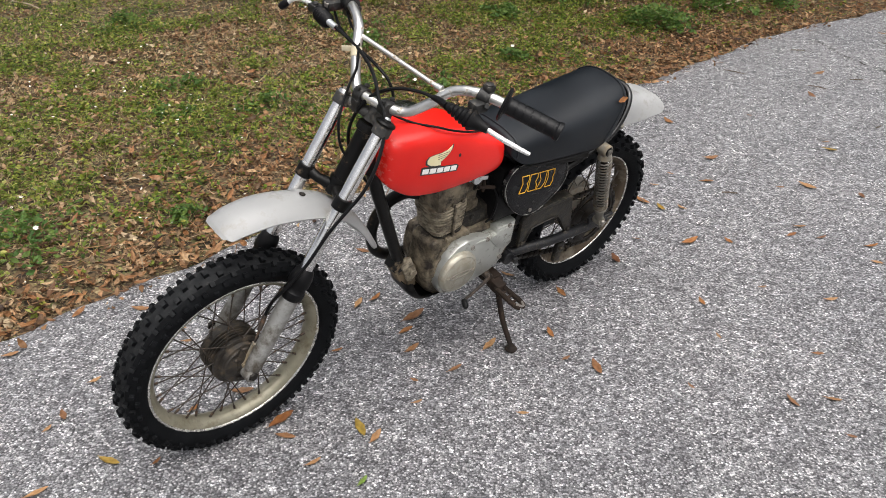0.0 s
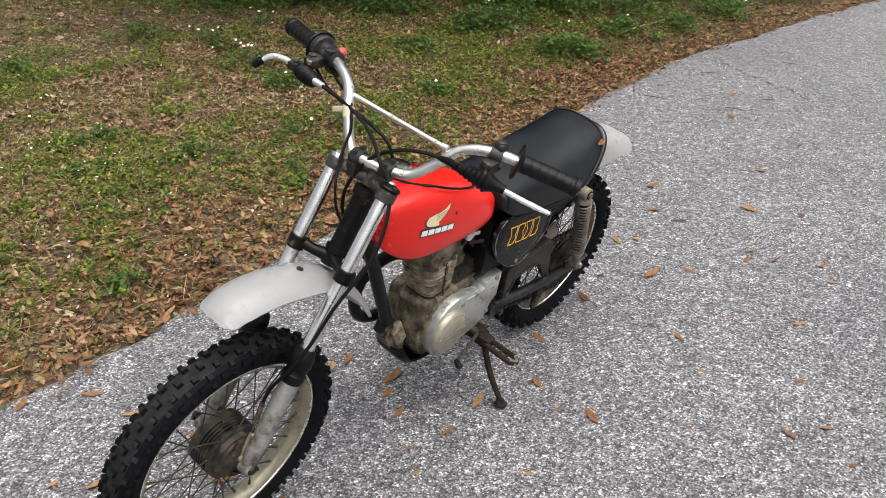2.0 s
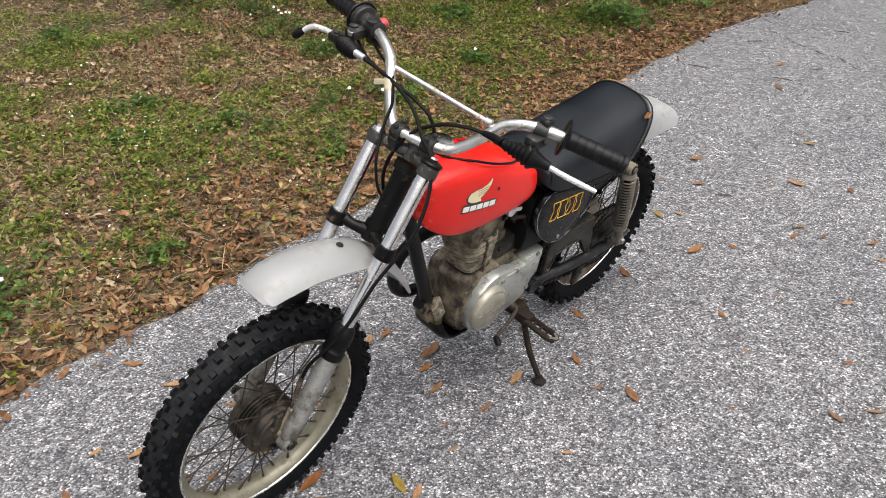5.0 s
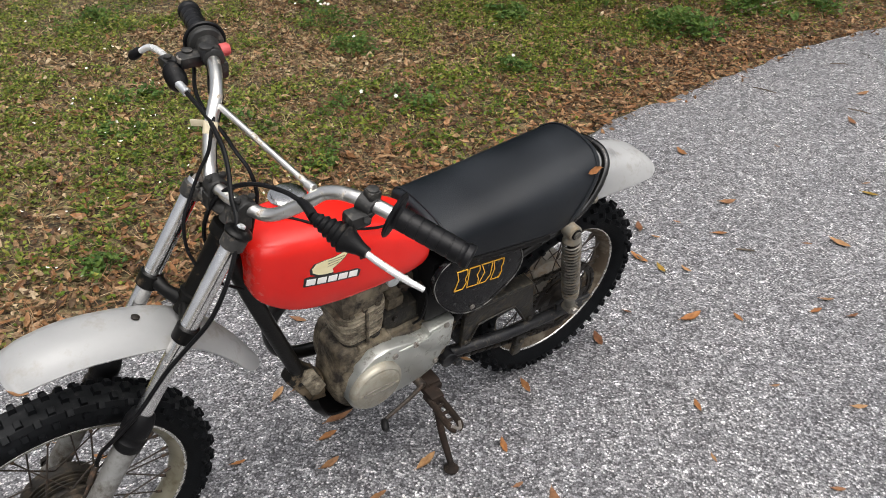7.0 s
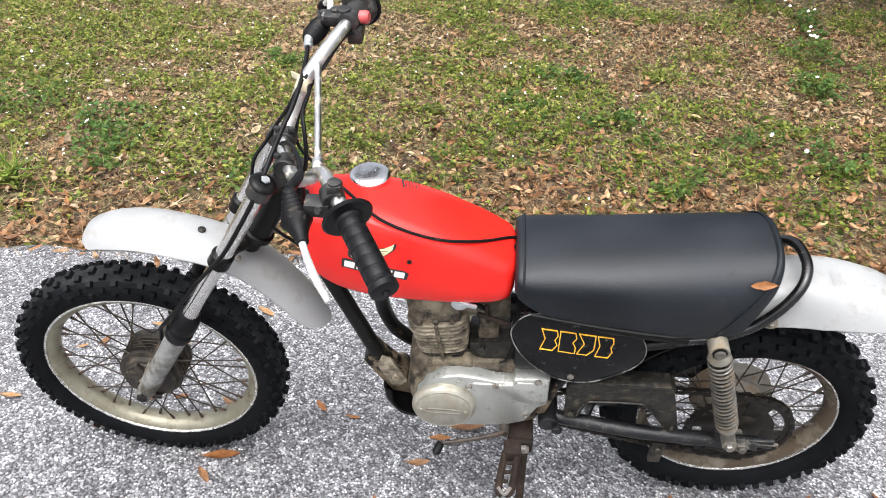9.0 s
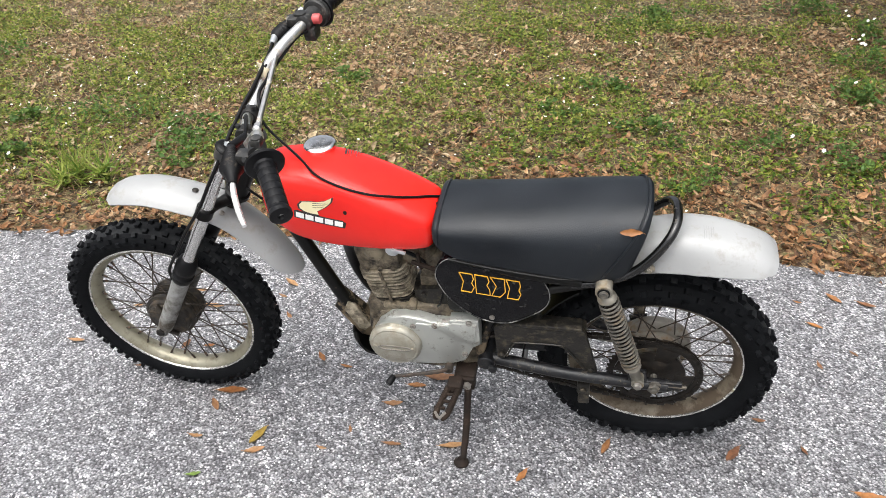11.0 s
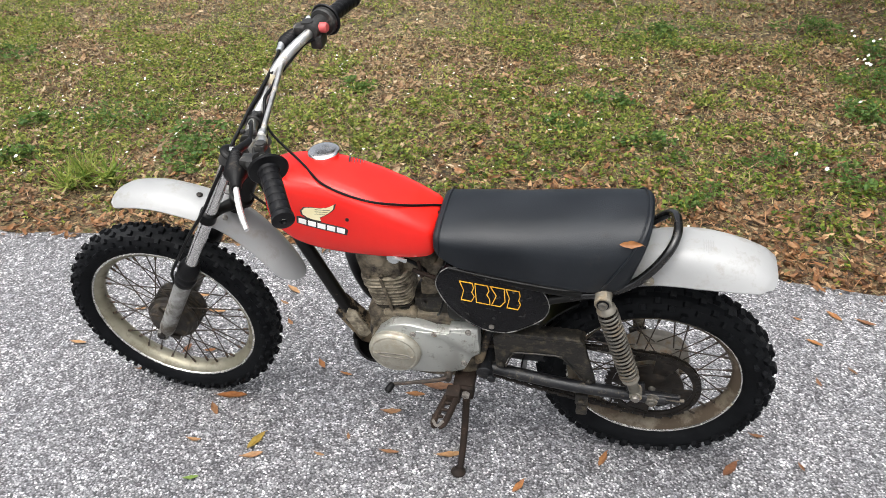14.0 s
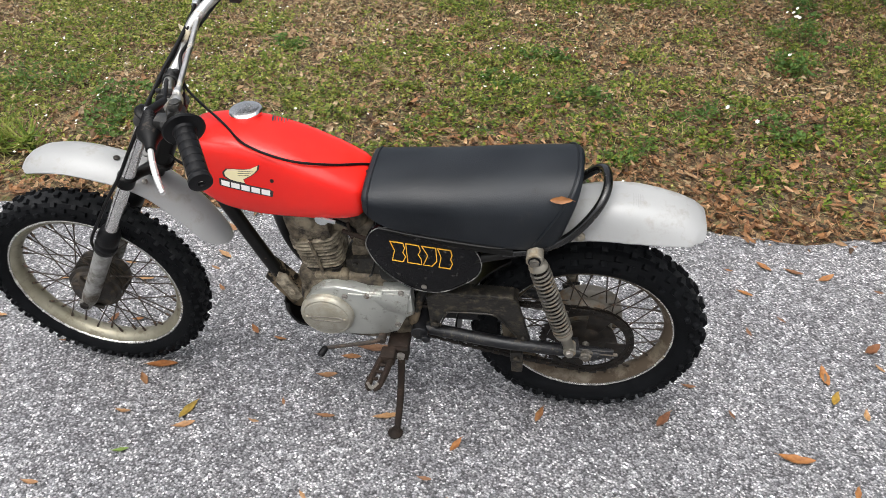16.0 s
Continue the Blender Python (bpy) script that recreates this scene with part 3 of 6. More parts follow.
def merged(name, bits, material):
    n, V, F = 0, [], []
    for v, f in bits:
        V.append(v)
        F.append(f + n)
        n += len(v)
    return bulk(name, np.concatenate(V), np.concatenate(F).tolist(), material)


def greenness(x, y):
    return 0.55 + 0.9 * noise.noise(Vector((x * 0.9, y * 0.9, 4.2))) + 1.3 * noise.noise(Vector((x * 3.6, y * 3.6, 9.1)))


def verge_points(count, s0, s1, d0, d1, keep):
    S_, D_ = rng.uniform(s0, s1, count), rng.uniform(d0, d1, count)
    out = []
    for s, d, q in zip(S_, D_, rng.random(count)):
        p = on_plan(s, d)
        if q < keep(p[0], p[1], d):
            out.append((p[0], p[1], max(hump(p[0], p[1]), 0.001 if d < 0 else -1)))
    return np.array(out)

# ---- verge: litter, low weeds, grass ----
def litter_keep(x, y, d):
    g = greenness(x, y)
    edge = 1.0 if d < 0.45 else 0.62
    if d < 0:
        return 0.22 * math.exp(d / 0.05)
    return max(0.22, min(1.0, edge * (1.3 - 0.8 * g)))


def green_keep(x, y, d):
    g = greenness(x, y)
    if d < 0.08:
        return 0.02
    near = min(1.0, 0.06 + (d / 0.75) ** 1.5)
    return near * min(1.0, max(0.05, (g - 0.16) * 1.35))


def dark_share(x, y):
    """0 on the open, dry stretch of the verge, 1 by the trees, where tree shade is put into the colour, and along the
    tar's edge.
    """
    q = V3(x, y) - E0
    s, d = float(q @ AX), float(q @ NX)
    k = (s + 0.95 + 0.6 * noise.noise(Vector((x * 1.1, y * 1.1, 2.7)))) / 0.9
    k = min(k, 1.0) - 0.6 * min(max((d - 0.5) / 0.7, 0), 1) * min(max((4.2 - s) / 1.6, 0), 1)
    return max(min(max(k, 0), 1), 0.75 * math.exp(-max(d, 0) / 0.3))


bits, dark_bits = [], []
for (L, W, c), n0, n1 in (((0.036, 0.0085, 0.5), 15000, 14000), ((0.028, 0.0075, 0.9), 15000, 14000), ((0.048, 0.0115, 0.45), 4500, 5000), ((0.09, 0.0014, 0.25), 32000, 20000), ((0.014, 0.005, 0.6), 42000, 30000)):
    P = np.concatenate([verge_points(n0, -4.2, 4.6, -0.12, 2.6, litter_keep), verge_points(n1, -5, 8.2, 2.6, 6.6, litter_keep), verge_points(n1 // 3, 4.6, 11.5, -0.1, 2.6, litter_keep)])
    N = len(P)
    P[:, 2] += rng.uniform(0.002, 0.016, N) + 0.03 * (rng.random(N) < 0.4) * rng.random(N)
    R = turns(rng.uniform(0, 6.283, N), rng.normal(0, 0.28, N), rng.normal(0, 0.45, N) + np.where(rng.random(N) < 0.4, math.pi, 0))
    is_dark = rng.random(N) < np.array([dark_share(x, y) for x, y in P[:, :2]])
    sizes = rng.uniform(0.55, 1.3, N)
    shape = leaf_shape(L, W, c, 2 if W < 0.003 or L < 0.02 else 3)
    for pick, out in ((is_dark, dark_bits), (~is_dark, bits)):
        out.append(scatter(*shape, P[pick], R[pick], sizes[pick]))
tagged(merged("leaf_litter", bits, M_LITTER), "tan dry leaf litter covering the open verge", "leaf litter", kind="stuff")
# long leaves thrown up along the tar's edge
P = verge_points(6500, -4.2, 7.0, -0.06, 0.75, lambda x, y, d: 0.25 if d < 0 else max(0.12, 1 - d / 0.7))
N = len(P)
P[:, 2] += rng.uniform(0.006, 0.026, N)
R = turns(rng.uniform(0, 6.283, N), rng.normal(0, 0.2, N), rng.normal(0, 0.4, N))
sizes = rng.uniform(0.6, 1.25, N)
tagged(merged("edge_litter", [scatter(*leaf_shape(0.052, 0.0078, 0.15, 3), P[k::2], R[k::2], sizes[k::2]) if k else scatter(*leaf_shape(0.042, 0.0085, 0.25, 3), P[k::2], R[k::2], sizes[k::2]) for k in (0, 1)], M_EDGE), "orange-brown narrow leaves heaped along the lane's edge", "leaf litter", kind="stuff")
tagged(merged("damp_litter", dark_bits, M_DARK_LITTER), "dark brown oak-leaf litter, partly darkened for tree shade", "leaf litter", kind="stuff")

bits, lush_bits = [], []
small = (np.array([(-0.009, 0, 0), (0.001, 0.0062, 0.0022), (0.01, 0, 0.0012), (0.001, -0.0062, 0.0022)]), np.array([(0, 2, 1), (0, 3, 2)]))
C = np.concatenate([verge_points(46000, -4.2, 4.6, 0.0, 2.8, green_keep), verge_points(52000, -5, 8.2, 2.8, 6.6, green_keep), verge_points(13000, 4.6, 11.5, 0.0, 2.8, green_keep)])
for j in range(5):
    N = len(C)
    az = rng.uniform(0, 6.283, N)
    out = rng.uniform(0.003, 0.02, N)
    P = C + np.stack([np.cos(az) * out, np.sin(az) * out, rng.uniform(0.004, 0.042, N)], 1)
    R = turns(az, rng.normal(-0.15, 0.4, N), rng.normal(0, 0.35, N))
    sizes = rng.uniform(0.45, 1.4, N)
    if j == 0:
        is_dark = rng.random(N) < np.array([0.9 * dark_share(x, y) for x, y in C[:, :2]])
    for pick, out in ((is_dark, lush_bits), (~is_dark, bits)):
        out.append(scatter(*small, P[pick], R[pick], sizes[pick]))
tagged(merged("low_weeds", bits, M_CLOVER), "low yellow-green weeds creeping through the dry litter", "weeds", kind="stuff")
tagged(merged("dark_weeds", lush_bits, M_LUSH), "low dark green weeds creeping through the dark litter", "weeds", kind="stuff")

# grass blades: thin bent strips
blade = (np.array([(-0.0016, 0, 0), (0.0016, 0, 0), (-0.0013, 0.006, 0.03), (0.0013, 0.006, 0.03), (0, 0.022, 0.052)]), np.array([(0, 1, 3, 2), (2, 3, 4, 4)]))


def blade_keep(x, y, d):
    """Dry turf on the open stretch, sparse blades where the litter is dark."""
    return min(1.0, 0.5 * green_keep(x, y, d) + 0.6 * (1 - dark_share(x, y)) * min(1.0, max(0.0, d / 0.7)))


def strips(P, R, size):
    V = np.einsum('nij,kj->nki', R, blade[0]) * size[:, None, None] + P[:, None, :]
    n = np.arange(len(P)) * 5
    q = [(a, a + 1, a + 3, a + 2) for a in n.tolist()] + [(a + 2, a + 3, a + 4) for a in n.tolist()]
    return V.reshape(-1, 3), q


C = np.concatenate([verge_points(50000, -4.2, 4.6, 0.03, 2.8, blade_keep), verge_points(62000, -5, 8.2, 2.8, 6.6, blade_keep), verge_points(8000, 4.6, 11.5, 0.05, 2.8, green_keep)])
V, F = strips(C, turns(rng.uniform(0, 6.283, len(C)), rng.normal(0, 0.4, len(C)), rng.normal(-0.75, 0.4, len(C))), rng.uniform(0.4, 1.1, len(C)))
tagged(bulk("grass", V, F, M_STRAW), "short thin straw-coloured and olive grass among the weeds", "grass", kind="stuff")


def clump(name, x, y, spread, height, count, shape, material, label, flowers=0):
    """One weed plant: stems and leaves rising from a root, some with white blossom."""
    z0 = hump(x, y)
    count = int(count * 1.4)
    az = rng.uniform(0, 6.283, count)
    hubs = rng.normal(0, 0.5, (max(3, count // 22), 2)) * spread
    P2 = hubs[rng.integers(0, len(hubs), count)] + rng.normal(0, 0.2, (count, 2)) * spread
    u = np.minimum(np.hypot(P2[:, 0], P2[:, 1]) / spread, 1.4)
    h = 0.012 + rng.uniform(0.1, 1.0, count) * height * (1 - 0.55 * np.minimum(u, 1.2))
    P = np.stack([P2[:, 0], P2[:, 1], h], 1)
    R = turns(az + rng.normal(0, 0.7, count), rng.normal(-0.1, 0.45, count), rng.normal(0, 0.4, count))
    V, F = scatter(*shape, P, R, rng.uniform(0.6, 1.35, count))
    root = new(name)
    root.location = (x, y, z0)
    tagged(root, label, "weed")
    leaves = bulk("leaves", V, F, material)
    leaves.parent = root
    tagged(leaves, kind="stuff")
    geo = []
    for i in range(0, count, max(1, count // 16)):
        p = P[i]
        geo.append(tube([(p[0] * 0.15, p[1] * 0.15, -0.004), (p[0] * 0.6, p[1] * 0.6, p[2] * 0.6), tuple(p)], 0.0011, 4, 5))
    tagged(part("stem", join(*geo), M_WEED, root), kind="stuff")
    if flowers:
        pet = leaf_shape(0.0115, 0.0052, 0.3, 2)
        for i in range((flowers + 1) // 2):
            a, r = rng.uniform(0, 6.283), rng.uniform(0.2, 0.9) * spread
            c = V3(math.cos(a) * r, math.sin(a) * r, height * rng.uniform(0.9, 1.25))
            q = np.arange(6) * 1.047
            PP = c + np.stack([np.cos(q) * 0.0045, np.sin(q) * 0.0045, np.zeros(6)], 1)
            fv, ff = scatter(*pet, PP, turns(q, np.full(6, -0.25), np.zeros(6)), np.full(6, 1.0))
            face = np.array(Euler((rng.uniform(0.3, 1.0), rng.uniform(-0.4, 0.4), 0)).to_matrix())
            fl = (c + (fv - c) @ face.T, [tuple(f) for f in ff.tolist()])
            part("blossom_stalk", tube([c * V3(0.4, 0.4, 0), c * V3(0.8, 0.8, 0.6), c], 0.0008, 4, 5), M_WEED, root)
            part("blossom", fl, M_PETAL, root, "small white blossom")
    return root


broad = leaf_shape(0.025, 0.0075, 0.4, 3)
feather = leaf_shape(0.024, 0.005, 0.5, 2)
wide_leaf = leaf_shape(0.034, 0.011, 0.4, 3)
frond = leaf_shape(0.42, 0.01, 0.7, 5)
long_blade = leaf_shape(0.15, 0.004, 0.8, 4)
WEEDS = [(-2.58, 2.05, 0.26, 0.1, 300, 0), (-2.2, 2.3, 0.17, 0.07, 130, 1), (-1.95, 2.22, 0.15, 0.1, 150, 2), (-2.4, 1.6, 0.12, 0.08, 90, 1), (-1.36, 5.96, 0.2, 0.12, 170, 0),
         (-1.89, 5.28, 0.15, 0.08, 110, 0), (-2.26, 3.25, 0.13, 0.06, 90, 0), (-1.27, 4.11, 0.12, 0.07, 90, 0), (-4.0, 1.95, 0.22, 0.1, 170, 0), (-0.35, 4.85, 0.18, 0.12, 170, 2)]
WEEDS2 = [(-0.28, 4.09, 0.14, 0.09, 120, 2), (-0.3, 3.58, 0.12, 0.08, 100, 0), (-1.22, 3.7, 0.1, 0.06, 70, 0), (-0.05, 4.15, 0.15, 0.09, 110, 2), (0.4, 4.6, 0.15, 0.09, 130, 1),
          (-1.91, 5.15, 0.22, 0.08, 140, 0), (-0.86, 2.7, 0.09, 0.06, 70, 0), (-1.36, 2.55, 0.2, 0.06, 170, 1), (-0.71, 3.83, 0.14, 0.08, 110, 0),
          (-0.57, 5.28, 0.17, 0.14, 150, 10), (-0.86, 5.8, 0.15, 0.12, 110, 7), (-0.55, 6.25, 0.15, 0.11, 100, 6), (0.28, 6.8, 0.2, 0.13, 130, 5), (-2.75, 1.8, 0.13, 0.08, 90, 4)]
for x, y, r, h, c, fl in WEEDS + WEEDS2:
    clump("weed", x, y, r, h, c, broad if c % 20 else feather, M_WEED, "leafy green weed" + (" with small white blossoms" if fl else "") + " growing in the verge", fl)
# lusher weeds where the verge runs into the undergrowth: x, y, spread, height, leaves, blossoms
FRINGE = [(1.02, 6.1, 0.28, 0.2, 420, 4), (1.4, 5.32, 0.22, 0.16, 300, 2), (0.5, 5.5, 0.14, 0.1, 150, 0), (1.85, 6.6, 0.34, 0.22, 460, 3), (2.3, 6.42, 0.3, 0.2, 380, 2), (2.9, 6.95, 0.34, 0.24, 420, 4), (2.95, 6.42, 0.24, 0.15, 240, 1), (3.75, 7.45, 0.4, 0.26, 420, 3),
          (3.72, 6.85, 0.28, 0.16, 240, 2), (4.4, 7.35, 0.36, 0.2, 300, 2), (0.12, 7.1, 0.36, 0.22, 420, 2), (-0.35, 7.1, 0.3, 0.2, 340, 1), (0.42, 6.65, 0.32, 0.2, 400, 3), (1.36, 6.6, 0.32, 0.2, 400, 2), (1.95, 5.85, 0.2, 0.12, 200, 1), (2.42, 6.0, 0.18, 0.1, 160, 0), (2.45, 7.3, 0.3, 0.26, 340, 2), (-0.9, 6.9, 0.28, 0.16, 260, 1)]
for x, y, r, h, c, fl in FRINGE:
    clump("weed", x, y, r, h, c, wide_leaf, M_WEED, "lush green weed" + (" with small white blossoms" if fl else "") + " by the undergrowth", fl)
clump("palm_seedling", 2.15, 7.55, 0.22, 0.42, 60, frond, M_WEED, "dark green palm seedling in the undergrowth")
clump("grass_tuft", -2.0, 1.75, 0.08, 0.09, 50, long_blade, M_BLADE, "tuft of long bright green grass at the verge")
clump("grass_tuft", -1.9, 1.86, 0.05, 0.06, 22, long_blade, M_BLADE, "tuft of long bright green grass at the verge")

# white fallen petals and tiny daisies strewn in the verge
P = np.concatenate([verge_points(420, -2.6, 0.8, 0.2, 2.2, lambda x, y, d: 0.65), verge_points(420, -3.4, -0.8, 0.4, 2.4, lambda x, y, d: 0.65), verge_points(500, -6, 7, 1.0, 7.5, lambda x, y, d: 0.6)])
P[:, 2] += rng.uniform(0.015, 0.05, len(P))
V, F = scatter(*leaf_shape(0.014, 0.0055, 0.4, 2), P, turns(rng.uniform(0, 6.28, len(P)), rng.normal(0, 0.4, len(P)), rng.normal(0, 0.4, len(P))), rng.uniform(0.5, 1.2, len(P)))
tagged(bulk("white_petals", V, F, M_PETAL), "tiny white petals strewn through the grass", "petals", kind="stuff")


def shrub(x, y, rx, ry, h, count, label, material=None):
    """An undergrowth shrub: a few stems and many leaves in uneven clusters."""
    hubs = [(rng.normal(0, 0.45) * rx, rng.normal(0, 0.45) * ry, h * rng.uniform(0.2, 0.95)) for _ in range(26)]
    P = []
    for i in range(count):
        c = hubs[i % len(hubs)]
        P.append((c[0] + rng.normal(0, 0.17) * rx, c[1] + rng.normal(0, 0.17) * ry, max(0.02, c[2] + rng.normal(0, 0.12) * h)))
    P = np.array(P)
    N = len(P)
    V, F = scatter(*leaf_shape(0.075, 0.022, 0.4, 2), P, turns(rng.uniform(0, 6.28, N), rng.normal(0.2, 0.5, N), rng.normal(0, 0.5, N)), rng.uniform(0.6, 1.4, N))
    root = new("shrub")
    root.location = (x, y, hump(x, y))
    tagged(root, label, "shrub")
    crown = bulk("crown", V, F, material or M_BUSH)
    crown.parent = root
    tagged(crown, kind="stuff")
    for c in hubs[::3]:
        part("stem", tube([(c[0] * 0.2, c[1] * 0.2, -0.02), (c[0] * 0.5, c[1] * 0.6, c[2] * 0.5), c], [0.012, 0.008, 0.004], 6, 8), M_BARK, root)
    return root


for x, y, rx, ry, h, c in ((-2.7, 9.3, 0.9, 0.4, 0.6, 2400), (-1.5, 8.7, 0.7, 0.4, 0.7, 3000), (-0.5, 7.3, 0.45, 0.3, 0.2, 1100), (1.3, 7.05, 0.4, 0.3, 0.24, 1200), (-0.75, 7.85, 0.5, 0.35, 0.5, 1800), (0.25, 7.6, 0.5, 0.35, 0.34, 1700), (1.15, 7.65, 0.5, 0.35, 0.5, 2000), (1.95, 7.6, 0.55, 0.35, 0.36, 1900), (2.75, 8.35, 0.5, 0.3, 0.45, 2000), (3.5, 8.9, 0.5, 0.35, 0.5, 2000), (-0.5, 8.35, 0.8, 0.45, 0.8, 3400), (0.5, 8.1, 0.7, 0.45, 0.75, 3400), (1.5, 8.0, 0.8, 0.45, 0.85, 3600), (2.6, 8.3, 0.8, 0.5, 0.7, 3400), (3.7, 8.9, 0.9, 0.6, 0.7, 3000), (4.6, 9.6, 0.9, 0.6, 0.6, 2400),
                           (1.0, 8.3, 0.6, 0.4, 0.7, 3000), (-0.05, 8.3, 0.6, 0.4, 0.7, 3000), (-0.2, 9.4, 1.5, 0.6, 1.9, 4600), (2.3, 9.5, 1.6, 0.6, 2.0, 4600), (-2.9, 9.7, 1.5, 0.6, 1.7, 4000), (4.9, 10.2, 1.5, 0.8, 1.9, 3000)):
    shrub(x, y, rx, ry, h, c, "dark green shrub in the undergrowth behind the verge")
shrub(1.2, 7.62, 0.35, 0.2, 0.55, 260, "sparse yellow-green shrub in the undergrowth behind the verge", M_GOLDEN)


def tree(x, y, h, reach, count, label):
    """A spreading oak: tapered trunk, forking limbs, a crown of many small leaves with gaps."""
    root = new("tree")
    root.location = (x, y, -0.02)
    tagged(root, label, "tree")
    part("trunk", tube([(0, 0, -0.1), (0.05, -0.02, h * 0.25), (-0.04, -0.1, h * 0.5), (0.02, -0.2, h * 0.75)], [0.24, 0.17, 0.13, 0.08], 12, 20), M_BARK, root)
    ends = []
    for i in range(9):
        a = i * 0.7 + rng.uniform(-0.2, 0.2)
        r = reach * rng.uniform(0.55, 1.0)
        e = (math.cos(a) * r, math.sin(a) * r * 0.7 - 2.6, h * rng.uniform(0.6, 1.0))
        part("limb", tube([(0, -0.08, h * 0.4), (e[0] * 0.5, e[1] * 0.5, h * 0.6), e], [0.09, 0.06, 0.02], 8, 14), M_BARK, root)
        ends += [e, (e[0] * 0.6, e[1] * 0.6, e[2] * 0.95)]
    C = np.array([ends[i % len(ends)] for i in range(count)])
    P = C + rng.normal(0, 1, (count, 3)) * V3(reach * 0.2, reach * 0.2, h * 0.09)
    V, F = scatter(*leaf_shape(0.3, 0.09, 0.4, 1), P, turns(rng.uniform(0, 6.28, count), rng.normal(0, 0.5, count), rng.normal(0, 0.5, count)), rng.uniform(0.7, 1.4, count))
    crown = bulk("crown", V, F, M_BUSH)
    crown.parent = root
    tagged(crown, kind="stuff")


# two unseen oaks, added so that their crowns darken the back of the verge
for x, y, h, r in ((0.5, 9.4, 3.7, 1.8), (1.8, 9.5, 3.9, 1.7)):
    tree(x, y, h, r, 11000, "unseen spreading oak, added to shade the back of the verge")

# unseen woods added beyond the shrubs to dim low light and reflections; both sides of the lane lie open elsewhere
N = 90000
a = rng.uniform(0, 6.283, N)
lane = np.minimum(np.abs(np.sin(a - math.atan2(AX[1], AX[0]))), 1)
a = a[(lane > 0.2) & (np.abs(a - radians(93)) < radians(30))]
N = len(a)
r = rng.uniform(13.5, 18.0, N)
top = 5.5 + 1.8 * np.sin(a * 5) + 1.2 * np.sin(a * 11 + 1)
P = np.stack([np.cos(a) * r, 3.0 + np.sin(a) * r, rng.random(N) ** 0.8 * top], 1)
V, F = scatter(*leaf_shape(0.7, 0.2, 0.4, 1), P, turns(rng.uniform(0, 6.28, N), rng.normal(0, 0.5, N), rng.normal(0, 0.6, N)), rng.uniform(0.6, 1.5, N))
tagged(bulk("far_woods", V, F, M_BUSH), "unseen dark green woods added behind the verge to dim light", "woods", kind="stuff")

# twigs
for pts in ([(1.84, 5.71), (2.1, 5.95), (2.41, 6.16)], [(-2.82, 5.75), (-2.69, 5.68), (-2.54, 5.55)], [(-0.75, 7.9), (-0.4, 8.0), (0.2, 7.95)]):
    tagged(new("twig", mesh_of("twig", tube([(x, y, hump(x, y) + 0.03) for x, y in pts], [0.007, 0.006, 0.003], 6, 14), M_TWIG)), "pale bare twig lying on the verge", "twig")


# ---- single leaves on the road ----
def fallen_leaf(x, y, z, az, L, material, label, tilt=0.0, roll=0.0):
    u = np.linspace(0, 1, 9)
    w = 0.165 * L * np.sin(np.pi * np.clip(u, 0.03, 0.985)) ** 0.75 * (1 + 0.12 * np.sin(u * 17))
    rows = []
    bend = rng.uniform(0.1, 0.5)
    for a, b in zip(u, w):
        zc = bend * L * (a - 0.5) ** 2
        rows.append([(L * (a - 0.5), s * b, zc + abs(s) * b * 0.3) for s in (-1, -0.5, 0, 0.5, 1)])
    top = np.array(rows)
    low = top - V3(0, 0, 0.0006)
    va, fa = sheet(top)
    vb, fb = sheet(low)
    stalk = tube([(-L * 0.5, 0, bend * L * 0.25), (-L * 0.62, 0.003, bend * L * 0.25)], 0.0007, 5, 3)
    ob = new("fallen_leaf", mesh_of("fallen_leaf", join((va, fa), (vb, fb), stalk), material, 60))
    ob.matrix_world = pose(x, y, z, roll, tilt, az)
    return tagged(ob, label, "leaf", "leaves on the road")


# each leaf: x, y, heading in degrees, length
LEAVES_FRONT = [(-0.86, 2.14, -4, 0.057), (-1.15, 1.91, 36, 0.041), (-0.88, 1.8, 51, 0.035), (-0.91, 1.66, -58, 0.048), (-0.93, 1.61, 74, 0.03), (-0.63, 1.5, 67, 0.029), (-0.87, 1.4, 40, 0.052), (-0.34, 1.59, -11, 0.051), (-0.26, 1.5, 36, 0.04), (-0.12, 1.59, 65, 0.051),
                (-0.25, 1.94, 33, 0.035), (-0.21, 2.18, 77, 0.061), (-0.16, 2.21, 61, 0.052), (-0.04, 1.95, 45, 0.051), (-0.02, 1.72, 27, 0.029), (-0.22, 2.5, -12, 0.049), (-0.59, 1.69, 57, 0.033), (-0.48, 1.76, 8, 0.061), (-0.03, 1.81, -27, 0.025)]
LEAVES_STAND = [(0.42, 2.25, -66, 0.053), (0.36, 2.03, -76, 0.047), (0.18, 1.97, 56, 0.066), (0.08, 1.86, 38, 0.047), (0.47, 1.87, -80, 0.068), (0.25, 1.68, -8, 0.029), (0.85, 2.2, -83, 0.045), (0.85, 2.02, -73, 0.026), (0.71, 1.79, -63, 0.025), (0.96, 1.73, -70, 0.048), (1.07, 1.74, -9, 0.045),
                (1.06, 1.6, -18, 0.025), (1.26, 2.22, 1, 0.04), (1.07, 2.29, 12, 0.025), (0.26, 2.35, -36, 0.051), (1.11, 1.94, -6, 0.031)]
